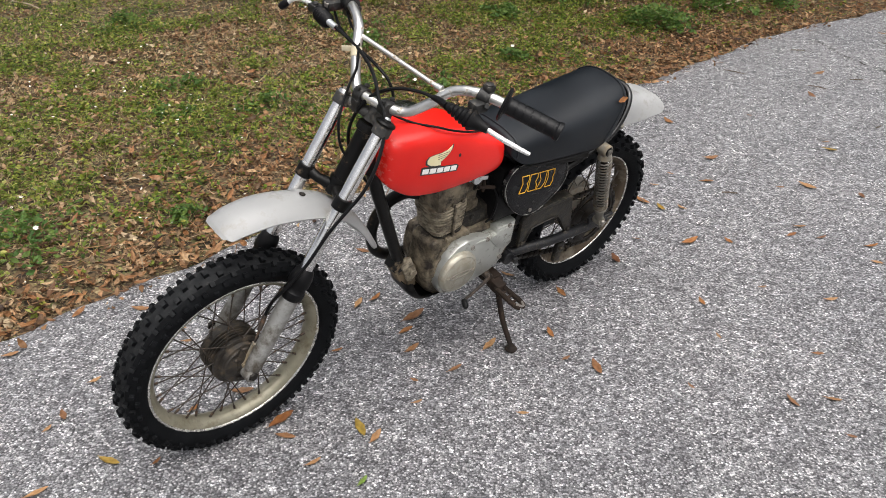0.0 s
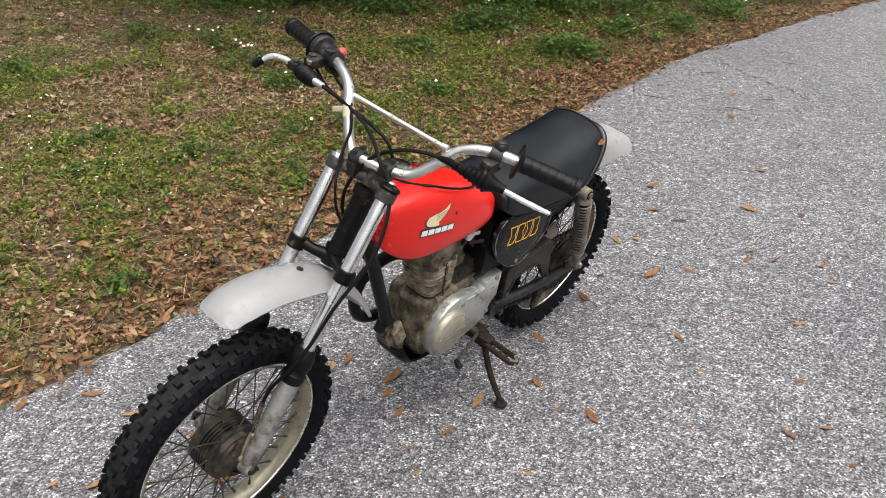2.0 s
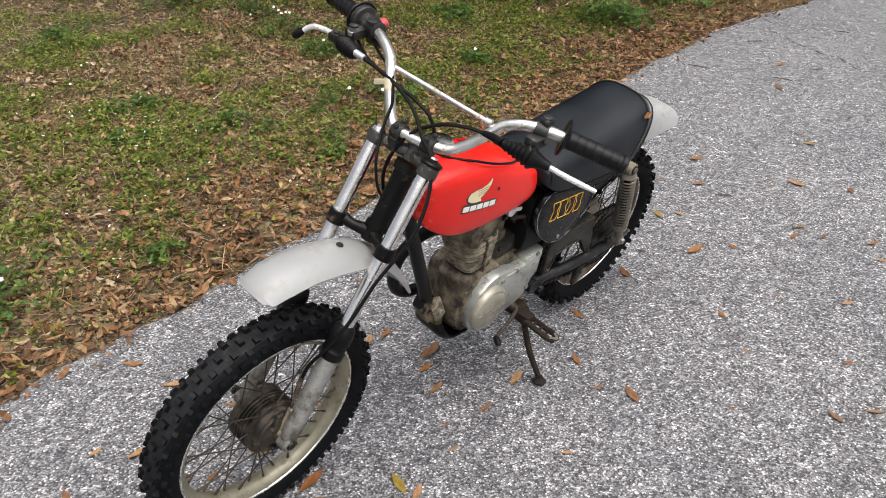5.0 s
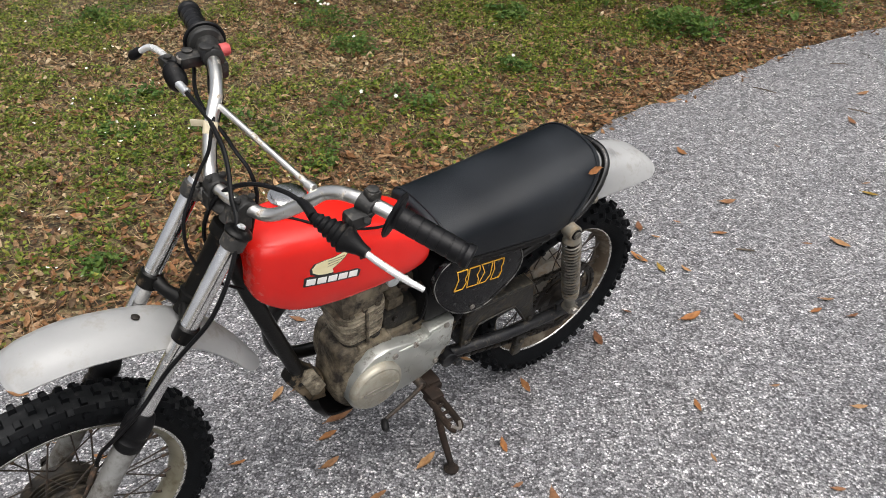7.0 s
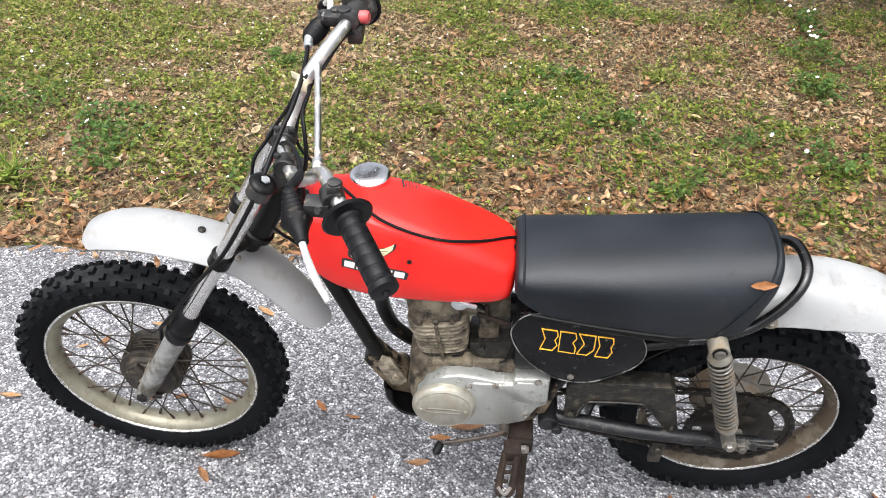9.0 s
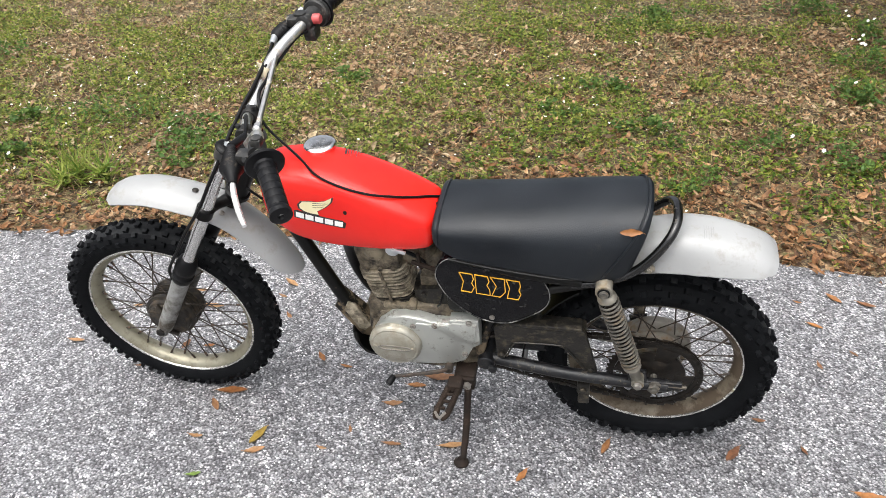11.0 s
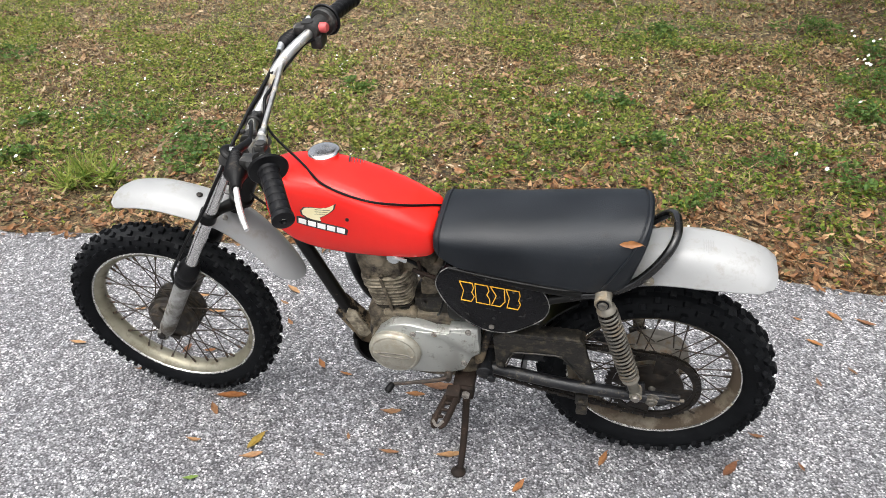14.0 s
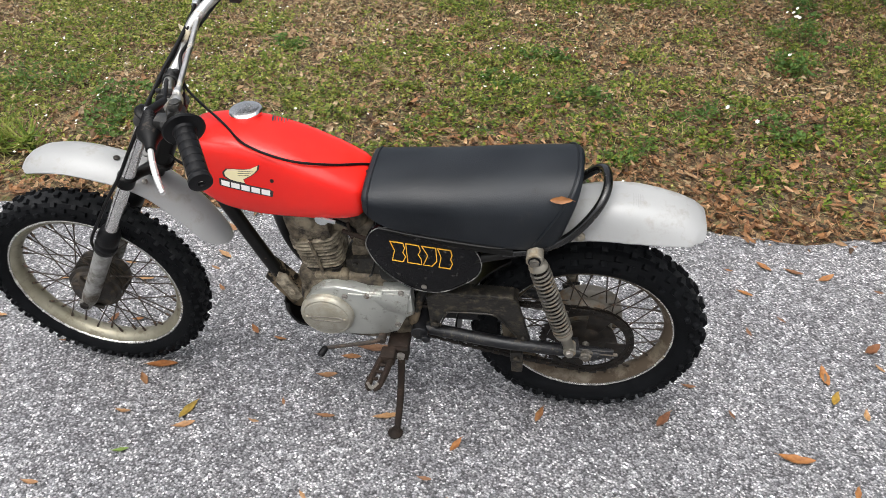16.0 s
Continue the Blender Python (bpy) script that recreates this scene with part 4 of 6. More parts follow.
LEAVES_LANE = [(0.63, 2.46, -80, 0.067), (1.19, 3.31, 23, 0.072), (1.11, 3.08, 1, 0.053), (1.5, 3.04, -50, 0.075), (1.68, 2.96, -95, 0.053), (1.93, 4.11, -82, 0.07), (2.11, 4.47, 25, 0.07), (0.95, 2.84, -59, 0.045), (1.05, 2.59, -65, 0.04), (1.29, 2.64, 28, 0.044), (1.34, 2.7, 1, 0.044), (1.39, 2.62, 24, 0.037),
               (1.54, 2.56, 14, 0.049), (1.51, 2.45, -20, 0.037), (0.73, 2.6, -29, 0.029), (0.98, 3.15, -19, 0.025), (1.52, 3.82, -58, 0.031), (1.11, 3.73, -69, 0.07), (0.89, 3.04, -19, 0.031), (1.39, 3.03, -15, 0.027), (1.76, 3.5, 10, 0.03), (2.4, 3.88, 40, 0.05), (2.83, 5.28, 0, 0.05)]
LEAVES_REAR = [(0.43, 3.25, -9, 0.056), (0.51, 3.29, 11, 0.057), (0.59, 3.33, 75, 0.061), (0.47, 3.08, 7, 0.048), (0.84, 3.1, 86, 0.074), (0.81, 2.9, -47, 0.07), (0.6, 2.61, 35, 0.033), (0.58, 2.92, -36, 0.034), (0.61, 3.04, -11, 0.03), (0.73, 3.38, 20, 0.025), (0.37, 3.15, 29, 0.025),
               (-0.73, 2.04, 5, 0.062), (-0.77, 1.79, 34, 0.066), (-0.64, 1.64, 127, 0.046), (-0.33, 1.91, -11, 0.046), (-0.18, 1.25, 42, 0.038), (0.39, 1.91, 38, 0.03), (-0.06, 2.04, 43, 0.051), (-0.57, 1.94, -7, 0.036), (-0.68, 1.98, 20, 0.031)]
lr = random.Random(5)
for x, y, az, L in LEAVES_FRONT + LEAVES_STAND + LEAVES_LANE + LEAVES_REAR:
    fallen_leaf(x, y, 0.004, az, L, M_OAK, "small orange-brown dry leaf lying on the asphalt" if L < 0.035 else "orange-brown dry oak leaf lying on the asphalt", lr.uniform(-5, 5), lr.uniform(-12, 12))
for x, y, az, L in ((-0.36, 1.65, 51, 0.079), (-0.04, 2.11, 49, 0.088), (0.91, 2.58, 35, 0.08)):
    fallen_leaf(x, y, 0.005, az, L, M_OAK, "large golden-brown oak leaf lying on the asphalt")
fallen_leaf(-0.16, 1.62, 0.005, -67, 0.067, M_YELLOW, "golden-yellow oak leaf lying on the asphalt")
fallen_leaf(0.87, 2.84, 0.005, -73, 0.055, M_YELLOW, "golden-yellow oak leaf lying on the asphalt")
fallen_leaf(-0.74, 1.5, 0.005, -20, 0.057, M_YELLOW, "yellow-brown oak leaf lying on the asphalt")
fallen_leaf(1.74, 3.41, 0.005, -28, 0.06, M_YELLOW, "yellow oak leaf lying on the asphalt")
fallen_leaf(-0.14, 1.44, 0.005, 62, 0.036, M_LEAFGREEN, "small green leaf lying on the asphalt")

# short dark bits of twig on the far stretch of the lane
for x, y, a, L in ((1.17, 2.975, -9, 0.06), (1.65, 4.48, -39, 0.12), (0.81, 2.9, -63, 0.045), (2.01, 4.24, -37, 0.1), (2.15, 4.9, -6, 0.09), (2.27, 4.37, 0, 0.07), (2.77, 5.04, -35, 0.09), (2.08, 3.69, 40, 0.05), (3.0, 5.9, 70, 0.12), (2.95, 6.3, -20, 0.1)):
    u = V3(math.cos(radians(a)), math.sin(radians(a)), 0) * L / 2
    c = V3(x, y, 0.004)
    tagged(new("twig", mesh_of("twig", tube([c - u, c + V3(0.004, -0.003, 0.002), c + u], [0.0025, 0.0035, 0.002], 5, 8), M_BARK)), "short dark twig lying on the asphalt", "twig", "twigs on the road")

# ---- the motorcycle: x forward, y to its left, z up; it leans on its side stand ----
bike = new("motorcycle")
bike.matrix_world = pose(-0.0236, 1.9985, 0, 0, 0, -139.64) @ pose(0, 0, 0, -12.0, 0, 0)
tagged(bike, "vintage red, black and silver dirt bike leaning on its side stand", "motorcycle")
FRONT, REAR = V3(0.589, 0, 0.277), V3(-0.590, 0, 0.265)


def tyre_geometry(r_in, r_out, half, pitch, height, seed, gap=0.19):
    """One moulded tyre: a fine sheet round the section, raised into blocks whose two rows alternate."""
    rm, hr = (r_in + r_out) / 2, (r_out - r_in) / 2
    odd = [(-1.06, 0.13), (-0.36, 0.13), (0.36, 0.13), (1.06, 0.13)]
    even = [(-1.4, 0.1), (-0.72, 0.13), (0.0, 0.13), (0.72, 0.13), (1.4, 0.1)]
    cuts = sorted({-2.6, -2.3, -2.05, 2.05, 2.3, 2.6} | {round(c + k * (w + e), 4) for c, w in odd + even for k in (-1, 1) for e in (0, 0.055)})
    rnd = random.Random(seed)
    step = 2 * math.pi / pitch
    rings = []
    for i in range(pitch):
        row = odd if i % 2 else even
        shift = {c: rnd.uniform(-0.03, 0.03) for c, w in row}
        for fr, up in ((gap - 0.06, 0), (gap, 1), (0.5, 1), (1 - gap, 1), (1.06 - gap, 0)):
            ring = []
            for phi in cuts:
                h = 0.0
                if up:
                    for c, w in row:
                        if abs(phi - c) <= w + 1e-3:
                            h = height * (1 - 0.12 * (fr != 0.5))
                sy, cy = math.sin(phi), math.cos(phi)
                y, r = half * math.copysign(abs(sy) ** 0.85, sy), rm + hr * cy
                nr, ny = cy * half, sy * hr
                q = math.hypot(nr, ny)
                r, y = r + h * nr / q, y + h * ny / q
                th = (i + fr) * step
                ring.append((r * math.cos(th), y, r * math.sin(th)))
            ring += [((r_in - 0.004) * math.cos(th), y, (r_in - 0.004) * math.sin(th)) for y in (half * 0.42, -half * 0.42)]
            rings.append(ring)
    return grid(np.array(rings), False, True)


def wheel(name, centre, r_rim, r_tyre, half, pitch, knob, seed, label):
    """Rim with its tyre, hub flanges and laced spokes."""
    w = 0.022
    rim = [(-w, r_rim), (-w - 0.0015, r_rim - 0.004), (-w + 0.001, r_rim - 0.011), (-w * 0.62, r_rim - 0.016), (-w * 0.3, r_rim - 0.021), (w * 0.3, r_rim - 0.021), (w * 0.62, r_rim - 0.016), (w - 0.001, r_rim - 0.011),
           (w + 0.0015, r_rim - 0.004), (w, r_rim), (w - 0.003, r_rim), (w - 0.004, r_rim - 0.006), (w * 0.3, r_rim - 0.016), (-w * 0.3, r_rim - 0.016), (-w + 0.004, r_rim - 0.006), (-w + 0.003, r_rim)]
    ob = part(name, turned(rim, n=96, closed=True), M_RIM_REAR if centre[0] < 0 else M_RIM, bike, label)
    ob.location = centre
    for y in (w, -w):
        lip = [(y * 1.07 + 0.0034 * math.cos(a), r_rim - 0.0005 + 0.0034 * math.sin(a)) for a in np.linspace(0, 2 * math.pi, 8, endpoint=False)]
        part("rim_edge", turned(lip, n=96, closed=True), M_BRIGHT_EDGE, ob, "bright rolled edge of the rim")
    part("tyre", tyre_geometry(r_rim - 0.006, r_tyre - knob, half, pitch, knob, seed, 0.3), [M_TYRE, M_KNOB], ob, "black knobbly off-road tyre with scuffed blocks", 25)
    crown = r_tyre - 0.35 * knob
    for q in ob.children[-1].data.polygons:
        c = [ob.children[-1].data.vertices[v].co for v in q.vertices]
        q.material_index = int(min(v.x * v.x + v.z * v.z for v in c) > (crown - 0.011) ** 2 and abs(q.normal.y) < 0.75 and max((v - c[0]).length for v in c) > 0.004 and (q.normal.x * q.center.x + q.normal.z * q.center.z) > 0.6 * math.hypot(q.center.x, q.center.z))
    rr, rh, yh = r_rim - 0.019, 0.058, 0.026
    base = None
    for i in range(36):
        side = 1 if i % 2 else -1
        cross = 1 if (i // 2) % 2 else -1
        a = i * math.pi / 18
        b = a + cross * 0.62
        p = Vector((rh * math.cos(b), side * yh, rh * math.sin(b)))
        q = Vector((rr * math.cos(a), side * 0.004, rr * math.sin(a)))
        d = q - p
        if base is None:
            L = d.length
            base = mesh_of("spoke", join(tube([(0, 0, 0), (0, 0, L)], 0.00155, 6, 2, False), tube([(0, 0, L - 0.016), (0, 0, L)], 0.003, 6, 2, False)), M_SPOKE)
        s = new("spoke", base)
        s.parent = ob
        s.matrix_basis = Matrix.Translation(p) @ d.to_track_quat('Z', 'Y').to_matrix().to_4x4()
    return ob


front_wheel = wheel("front_wheel", FRONT, 0.213, 0.2765, 0.0365, 68, 0.0085, 1, "spoked front wheel with a dull steel rim")
rear_wheel = wheel("rear_wheel", REAR, 0.194, 0.2665, 0.0435, 52, 0.0108, 2, "spoked rear wheel with a rusty steel rim")

# hubs
part("hub", join(turned([(-0.04, 0.012), (-0.038, 0.05), (-0.034, 0.066), (-0.026, 0.066), (-0.02, 0.06), (0.012, 0.058), (0.02, 0.064), (0.028, 0.064), (0.03, 0.056), (0.04, 0.054), (0.043, 0.048), (0.043, 0.012)], n=48, caps=True),
                 *[turned([(y, 0.058), (y + 0.001, 0.0655), (y + 0.003, 0.0655), (y + 0.004, 0.058)], n=48) for y in (-0.014, -0.006, 0.002, 0.009)]), M_HUB, front_wheel, "mud-brown front drum hub")
part("brake_plate", join(turned([(0.043, 0.05), (0.047, 0.047), (0.049, 0.03), (0.054, 0.02), (0.06, 0.018), (0.06, 0.008)], n=40, caps=True), plate([(0.006, -0.03), (0.018, -0.01), (0.02, 0.04), (0.008, 0.06), (-0.002, 0.04)], 0.046, 0.056, 0.003),
                         rod((0.02, 0.052, -0.03), (-0.02, 0.052, -0.045), 0.005), rod((0.01, 0.05, 0.03), (0.03, 0.062, 0.045), 0.005)), M_HUB, front_wheel, "grimy brake plate and arm")
part("brake_arm", join(plate([(0.01, 0.012), (0.002, 0.008), (-0.025, 0.066), (-0.017, 0.071)], 0.052, 0.058, 0.0015), rod((0.005, 0.046, 0.013), (0.005, 0.062, 0.013), 0.007), hexbolt((-0.02, 0.058, 0.066), (0, 1, 0), 0.005)), M_SHOCK, front_wheel, "worn grey brake arm on the drum")
part("axle", join(rod((0, -0.1, 0), (0, 0.092, 0), 0.007), hexbolt((0, 0.084, 0), (0, 1, 0), 0.011, 0.009), hexbolt((0, -0.096, 0), (0, -1, 0), 0.011, 0.009)), M_GREASE, front_wheel)
part("hub", join(turned([(-0.055, 0.012), (-0.053, 0.07), (-0.048, 0.082), (-0.03, 0.082), (-0.024, 0.074), (-0.022, 0.06), (0.02, 0.056), (0.026, 0.062), (0.03, 0.062), (0.032, 0.04), (0.036, 0.012)], n=48, caps=True)), M_HUB_GREY, rear_wheel, "grey rear drum hub streaked with mud")
# sprocket with teeth and lightening slots
teeth = []
for i in range(44 * 2):
    a = i * math.pi / 44
    teeth.append(((0.098 if i % 2 else 0.105) * math.cos(a), (0.098 if i % 2 else 0.105) * math.sin(a)))


def ring_plate(outer, inner, y0, y1):
    n = len(outer)
    R = [[(x, y0, z) for x, z in outer], [(x, y1, z) for x, z in outer], [(x, y1, z) for x, z in inner], [(x, y0, z) for x, z in inner]]
    return grid(np.array(R), False, True)


inner = [(0.088 * math.cos(i * math.pi / 44), 0.088 * math.sin(i * math.pi / 44)) for i in range(88)]
arms = [plate([(0.03 * math.cos(a - 0.45), 0.03 * math.sin(a - 0.45)), (0.09 * math.cos(a - 0.3), 0.09 * math.sin(a - 0.3)), (0.09 * math.cos(a + 0.3), 0.09 * math.sin(a + 0.3)), (0.03 * math.cos(a + 0.45), 0.03 * math.sin(a + 0.45))], 0.049, 0.053, 0.0008) for a in (0.3, 1.87, 3.44, 5.01)]
# the disc inside the slots is widened to stand in for the hub's shadow
part("sprocket", join(ring_plate(teeth, inner, 0.048, 0.053), turned([(0.03, 0.044), (0.046, 0.044), (0.047, 0.069), (0.052, 0.069), (0.0525, 0.046), (0.056, 0.04), (0.058, 0.01)], n=48, caps=True), *arms), M_GREASE, rear_wheel, "oily rear sprocket")
part("axle", join(rod((0, -0.11, 0), (0, 0.105, 0), 0.008), hexbolt((0, 0.09, 0), (0, 1, 0), 0.014, 0.01), hexbolt((0, -0.1, 0), (0, -1, 0), 0.014, 0.01)), M_SPRING, rear_wheel)

# ---- front fork ----
AXLE_L, TOP_L = V3(0.587, 0.072, 0.273), V3(0.286, 0.070, 0.826)
FD = (TOP_L - AXLE_L) / np.linalg.norm(TOP_L - AXLE_L)
FL = np.linalg.norm(TOP_L - AXLE_L)


def fork_at(u, y=0.070):
    """A place on the fork's line, u metres up from the axle."""
    p = AXLE_L + FD * u
    return V3(p[0], y, p[2])


for s in (1, -1):
    y = 0.070 * s
    top = FL + 0.012 if s < 0 else FL - 0.01
    leg = part("fork_tube", turned([(0.1, 0.0145), (top, 0.0145), (top + 0.004, 0.013), (top + 0.004, 0.006), (top + 0.001, 0.005)], fork_at(0, y), FD, 28, caps=True), M_FORK, bike, "worn chrome fork tube")
    part("dust_boot", turned([(0.205, 0.021), (0.21, 0.0245), (0.225, 0.025), (0.228, 0.0225), (0.24, 0.0225), (0.244, 0.025), (0.262, 0.0245), (0.278, 0.021), (0.284, 0.0155)], fork_at(0, y), FD, 28, caps=True), M_RUBBER, leg, "black rubber dust boot")
    lug = join(turned([(-0.014, 0.012), (-0.006, 0.0175), (0.02, 0.0195), (0.1, 0.0195), (0.205, 0.021), (0.207, 0.0165)], fork_at(0.012, y), FD, 28, caps=True), turned([(-0.018, 0.013), (-0.014, 0.0155), (0.014, 0.0155), (0.018, 0.013)], (0.590, y, 0.273), (0, 1, 0), 20, caps=True),
               rbox((0.575, y - s * 0.01, 0.31), (0.014, 0.02, 0.05), 0.003, (0, -29, 0)))
    part("fork_slider", lug, M_SLIDER, leg, "scuffed cast aluminium fork slider")
    part("clamp_band", turned([(0, 0.0148), (0.001, 0.0195), (0.02, 0.0195), (0.021, 0.0148)], fork_at(0.437, y), FD, 24), M_BLACK, leg)
    part("top_cap", turned([(0, 0.011), (0.003, 0.011), (0.007, 0.009)], fork_at(FL + 0.014, y), FD, 6, caps=True), M_STEEL if s < 0 else M_BLACK, leg)


def bridge(u, name, thick, mat):
    c = fork_at(u, 0)
    rear = c + V3(-0.036, 0, -0.012)
    geo = []
    for s in (1, -1):
        p = fork_at(u, 0.070 * s)
        geo.append(turned([(-thick, 0.0175), (-thick + 0.002, 0.0195), (thick - 0.002, 0.0195), (thick, 0.0175)], p, FD, 24, caps=True))
        geo.append(tube([tuple(p + V3(-0.008, -0.012 * s, 0)), tuple((p + rear) / 2 + V3(0.003, 0, 0)), tuple(rear)], [0.013, 0.011, 0.016], 10, 8))
    geo.append(turned([(-thick - 0.004, 0.02), (thick + 0.004, 0.02), (thick + 0.008, 0.014)], rear, FD, 20, caps=True))
    return part(name, join(*geo), mat, bike)


bridge(0.448, "lower_fork_clamp", 0.014, M_BLACK)
upper = bridge(FL - 0.004, "upper_fork_clamp", 0.012, M_CLAMP)
part("clamp_cover", turned([(0.0, 0.0215), (0.003, 0.0225), (0.006, 0.021), (0.009, 0.015), (0.01, 0.004)], fork_at(FL + 0.009), FD, 28, caps=True), M_BLACK, upper)
part("clamp_bolt", hexbolt(fork_at(FL + 0.018), FD, 0.0075, 0.006), M_ZINC, upper)
stem_a, stem_b = fork_at(0.44, 0) + V3(-0.04, 0, -0.015), fork_at(FL - 0.005, 0) + V3(-0.036, 0, -0.012)
part("steering_head", join(turned([(0.02, 0.027), (0.03, 0.027), (0.032, 0.022), (0.145, 0.022), (0.147, 0.027), (0.165, 0.027)], stem_a, stem_b - stem_a, 24, caps=True), hexbolt(stem_b + FD * 0.01, FD, 0.012, 0.01)), M_BLACK, bike)

# front fender: a long arched blade over the wheel, bolted under the lower clamp
def mudguard(path, widths, drops, thick, n_len, power=2.0, round_end=0.0):
    """Arched shell along a path in x, z; widths and drops are of the half section."""
    P = spline(np.array(path, float), n_len)
    W = np.interp(np.linspace(0, 1, n_len), np.linspace(0, 1, len(widths)), widths)
    D = np.interp(np.linspace(0, 1, n_len), np.linspace(0, 1, len(drops)), drops)
    if round_end:                      # the first end closes in a half round
        q = np.clip(1 - np.linspace(0, 1, n_len) / round_end, 0, 1)
        k = np.maximum(np.sqrt(1 - q * q), 0.2)
        W, D = W * k, D * k ** 2
    T = np.gradient(P, axis=0)
    T /= np.linalg.norm(T, axis=1)[:, None]
    N = np.stack([-T[:, 1], T[:, 0]], 1)
    N *= np.sign(N[:, 1:2].sum())
    v = np.linspace(-1, 1, 25)
    rings = []
    for p, n, w, d in zip(P, N, W, D):
        top = [(p[0] - n[0] * d * abs(k) ** power, w * k, p[1] - n[1] * d * abs(k) ** power) for k in v]
        low = [(p[0] - n[0] * (d * abs(k) ** power + thick), (w - 0.0012) * k, p[1] - n[1] * (d * abs(k) ** power + thick)) for k in v[::-1]]
        rings.append(top + low)
    return grid(np.array(rings), True)


front_fender = part("front_fender", mudguard([(0.214, 0.454), (0.268, 0.545), (0.325, 0.61), (0.38, 0.645), (0.44, 0.666), (0.52, 0.68), (0.585, 0.675), (0.62, 0.66), (0.632, 0.651)],
                                             [0.05, 0.053, 0.055, 0.055, 0.055, 0.055, 0.056, 0.056, 0.055, 0.053, 0.05, 0.046, 0.034], [0.02, 0.021, 0.022, 0.022, 0.022, 0.023, 0.024, 0.024, 0.024, 0.023, 0.02, 0.014, 0.006], 0.003, 90, 2.4, 0.075), M_FENDER, bike, "scuffed silver plastic front fender")
part("bolt", turned([(0, 0.007), (0.002, 0.007), (0.004, 0.004)], (0.425, 0, 0.6635), (-0.3, 0, 1), 16, caps=True), M_GREASE, front_fender)
part("bolt", turned([(0, 0.006), (0.002, 0.006), (0.004, 0.003)], (0.36, 0.03, 0.63), (-0.5, 0.3, 1), 16, caps=True), M_STEEL, front_fender)

# ---- tank ----
def section(x, w, zt, zb, tilt=0.0):
    h = zt - zb
    pts = [(0, zt), (0.42, zt - 0.008 * h), (0.7, zt - 0.045 * h), (0.88, zt - 0.15 * h), (0.955, zt - 0.33 * h), (1.0, zt - 0.63 * h), (0.97, zt - 0.86 * h), (0.84, zb), (0.4, zb + 0.02 * h), (0, zb + 0.05 * h)]
    full = [(a, b) for a, b in pts] + [(-a, b) for a, b in pts[-2:0:-1]]
    return [(x + tilt * (b - zb), w * a, b) for a, b in full]


TANK = loft([section(0.247, 0.022, 0.735, 0.68), section(0.243, 0.05, 0.755, 0.66), section(0.222, 0.066, 0.766, 0.64), section(0.175, 0.076, 0.772, 0.614), section(0.11, 0.081, 0.77, 0.602), section(0.03, 0.082, 0.748, 0.599),
             section(-0.045, 0.080, 0.714, 0.6), section(-0.09, 0.074, 0.69, 0.603), section(-0.11, 0.066, 0.678, 0.609), section(-0.118, 0.05, 0.668, 0.619)], 72, 72)
tank = part("fuel_tank", TANK, M_RED, bike, "glossy red fuel tank with rubbed paint at the front")
TV = TANK[0][TANK[0][:, 1] > 0.015]


def tank_y(x, z):
    """The tank's left flank at a place of the side view."""
    d = (TV[:, 0] - x) ** 2 + (TV[:, 2] - z) ** 2
    i = np.argsort(d)[:6]
    w = 1 / (d[i] + 1e-6)
    return float((TV[i, 1] * w).sum() / w.sum())


def decal(outline, lift, n_sub=10):
    """A thin film cut to an outline in x, z that follows the tank's flank: fan of rings from the middle."""
    P = np.asarray(outline, float)
    c = P.mean(0)
    rings = [c + (P - c) * k for k in np.linspace(0.02, 1, n_sub)]
    R = [[(x, tank_y(x, z) + lift, z) for x, z in r] for r in rings]
    edge = [[(x, tank_y(x, z) + lift - 0.0006, z) for x, z in rings[-1]]]
    return grid(np.array(R + edge), True)


DU, DV, D0 = V3(-0.988, -0.155), V3(-0.155, 0.988), V3(0.166, 0.677)
onto = lambda pts: np.array([D0 + DU * u + DV * v for u, v in pts])
WING = [(0.010, 0.026), (0.008, 0.034), (0.014, 0.043), (0.028, 0.047), (0.046, 0.050), (0.060, 0.055), (0.075, 0.066), (0.074, 0.056), (0.069, 0.049), (0.063, 0.042), (0.056, 0.036), (0.049, 0.030), (0.040, 0.026), (0.050, 0.0205), (0.034, 0.0195), (0.020, 0.021)]
wc = np.mean(WING, 0)
fine = lambda pts, n=6: np.concatenate([np.linspace(np.array(a), np.array(b), n, endpoint=False) for a, b in zip(pts, list(pts[1:]) + [pts[0]])])
part("wing_decal_edge", decal(onto(fine([tuple(wc + (np.array(p) - wc) * 1.13 + (0.0, -0.0005)) for p in WING], 4)), 0.0006), M_INK, tank, "black edge of a wing-shaped decal")
part("wing_decal", decal(onto(fine(WING, 4)), 0.0012), M_CREAM, tank, "cream wing-shaped decal")
for v in (0.034, 0.0395, 0.045):
    part("wing_decal_line", decal(onto(fine([(0.036, v), (0.058 + (v - 0.034) * 0.9, v + 0.006), (0.058 + (v - 0.034) * 0.9, v + 0.0068), (0.036, v + 0.0008)], 5)), 0.0017, 4), M_INK, tank)
part("word_decal_edge", decal(onto(fine([(-0.003, -0.002), (0.106, -0.002), (0.108, 0.012), (0.1, 0.0165), (0.06, 0.0165), (0.003, 0.0185), (-0.004, 0.016)], 12)), 0.0006), M_INK, tank, "black ground of a word-shaped decal")
for i in range(5):
    u0 = 0.001 + i * 0.0208
    part("decal_block", decal(onto(fine([(u0, 0.001), (u0 + 0.0172, 0.001), (u0 + 0.0172, 0.0135), (u0, 0.0135)], 6)), 0.0012, 5), M_WHITE, tank, "white decal block")
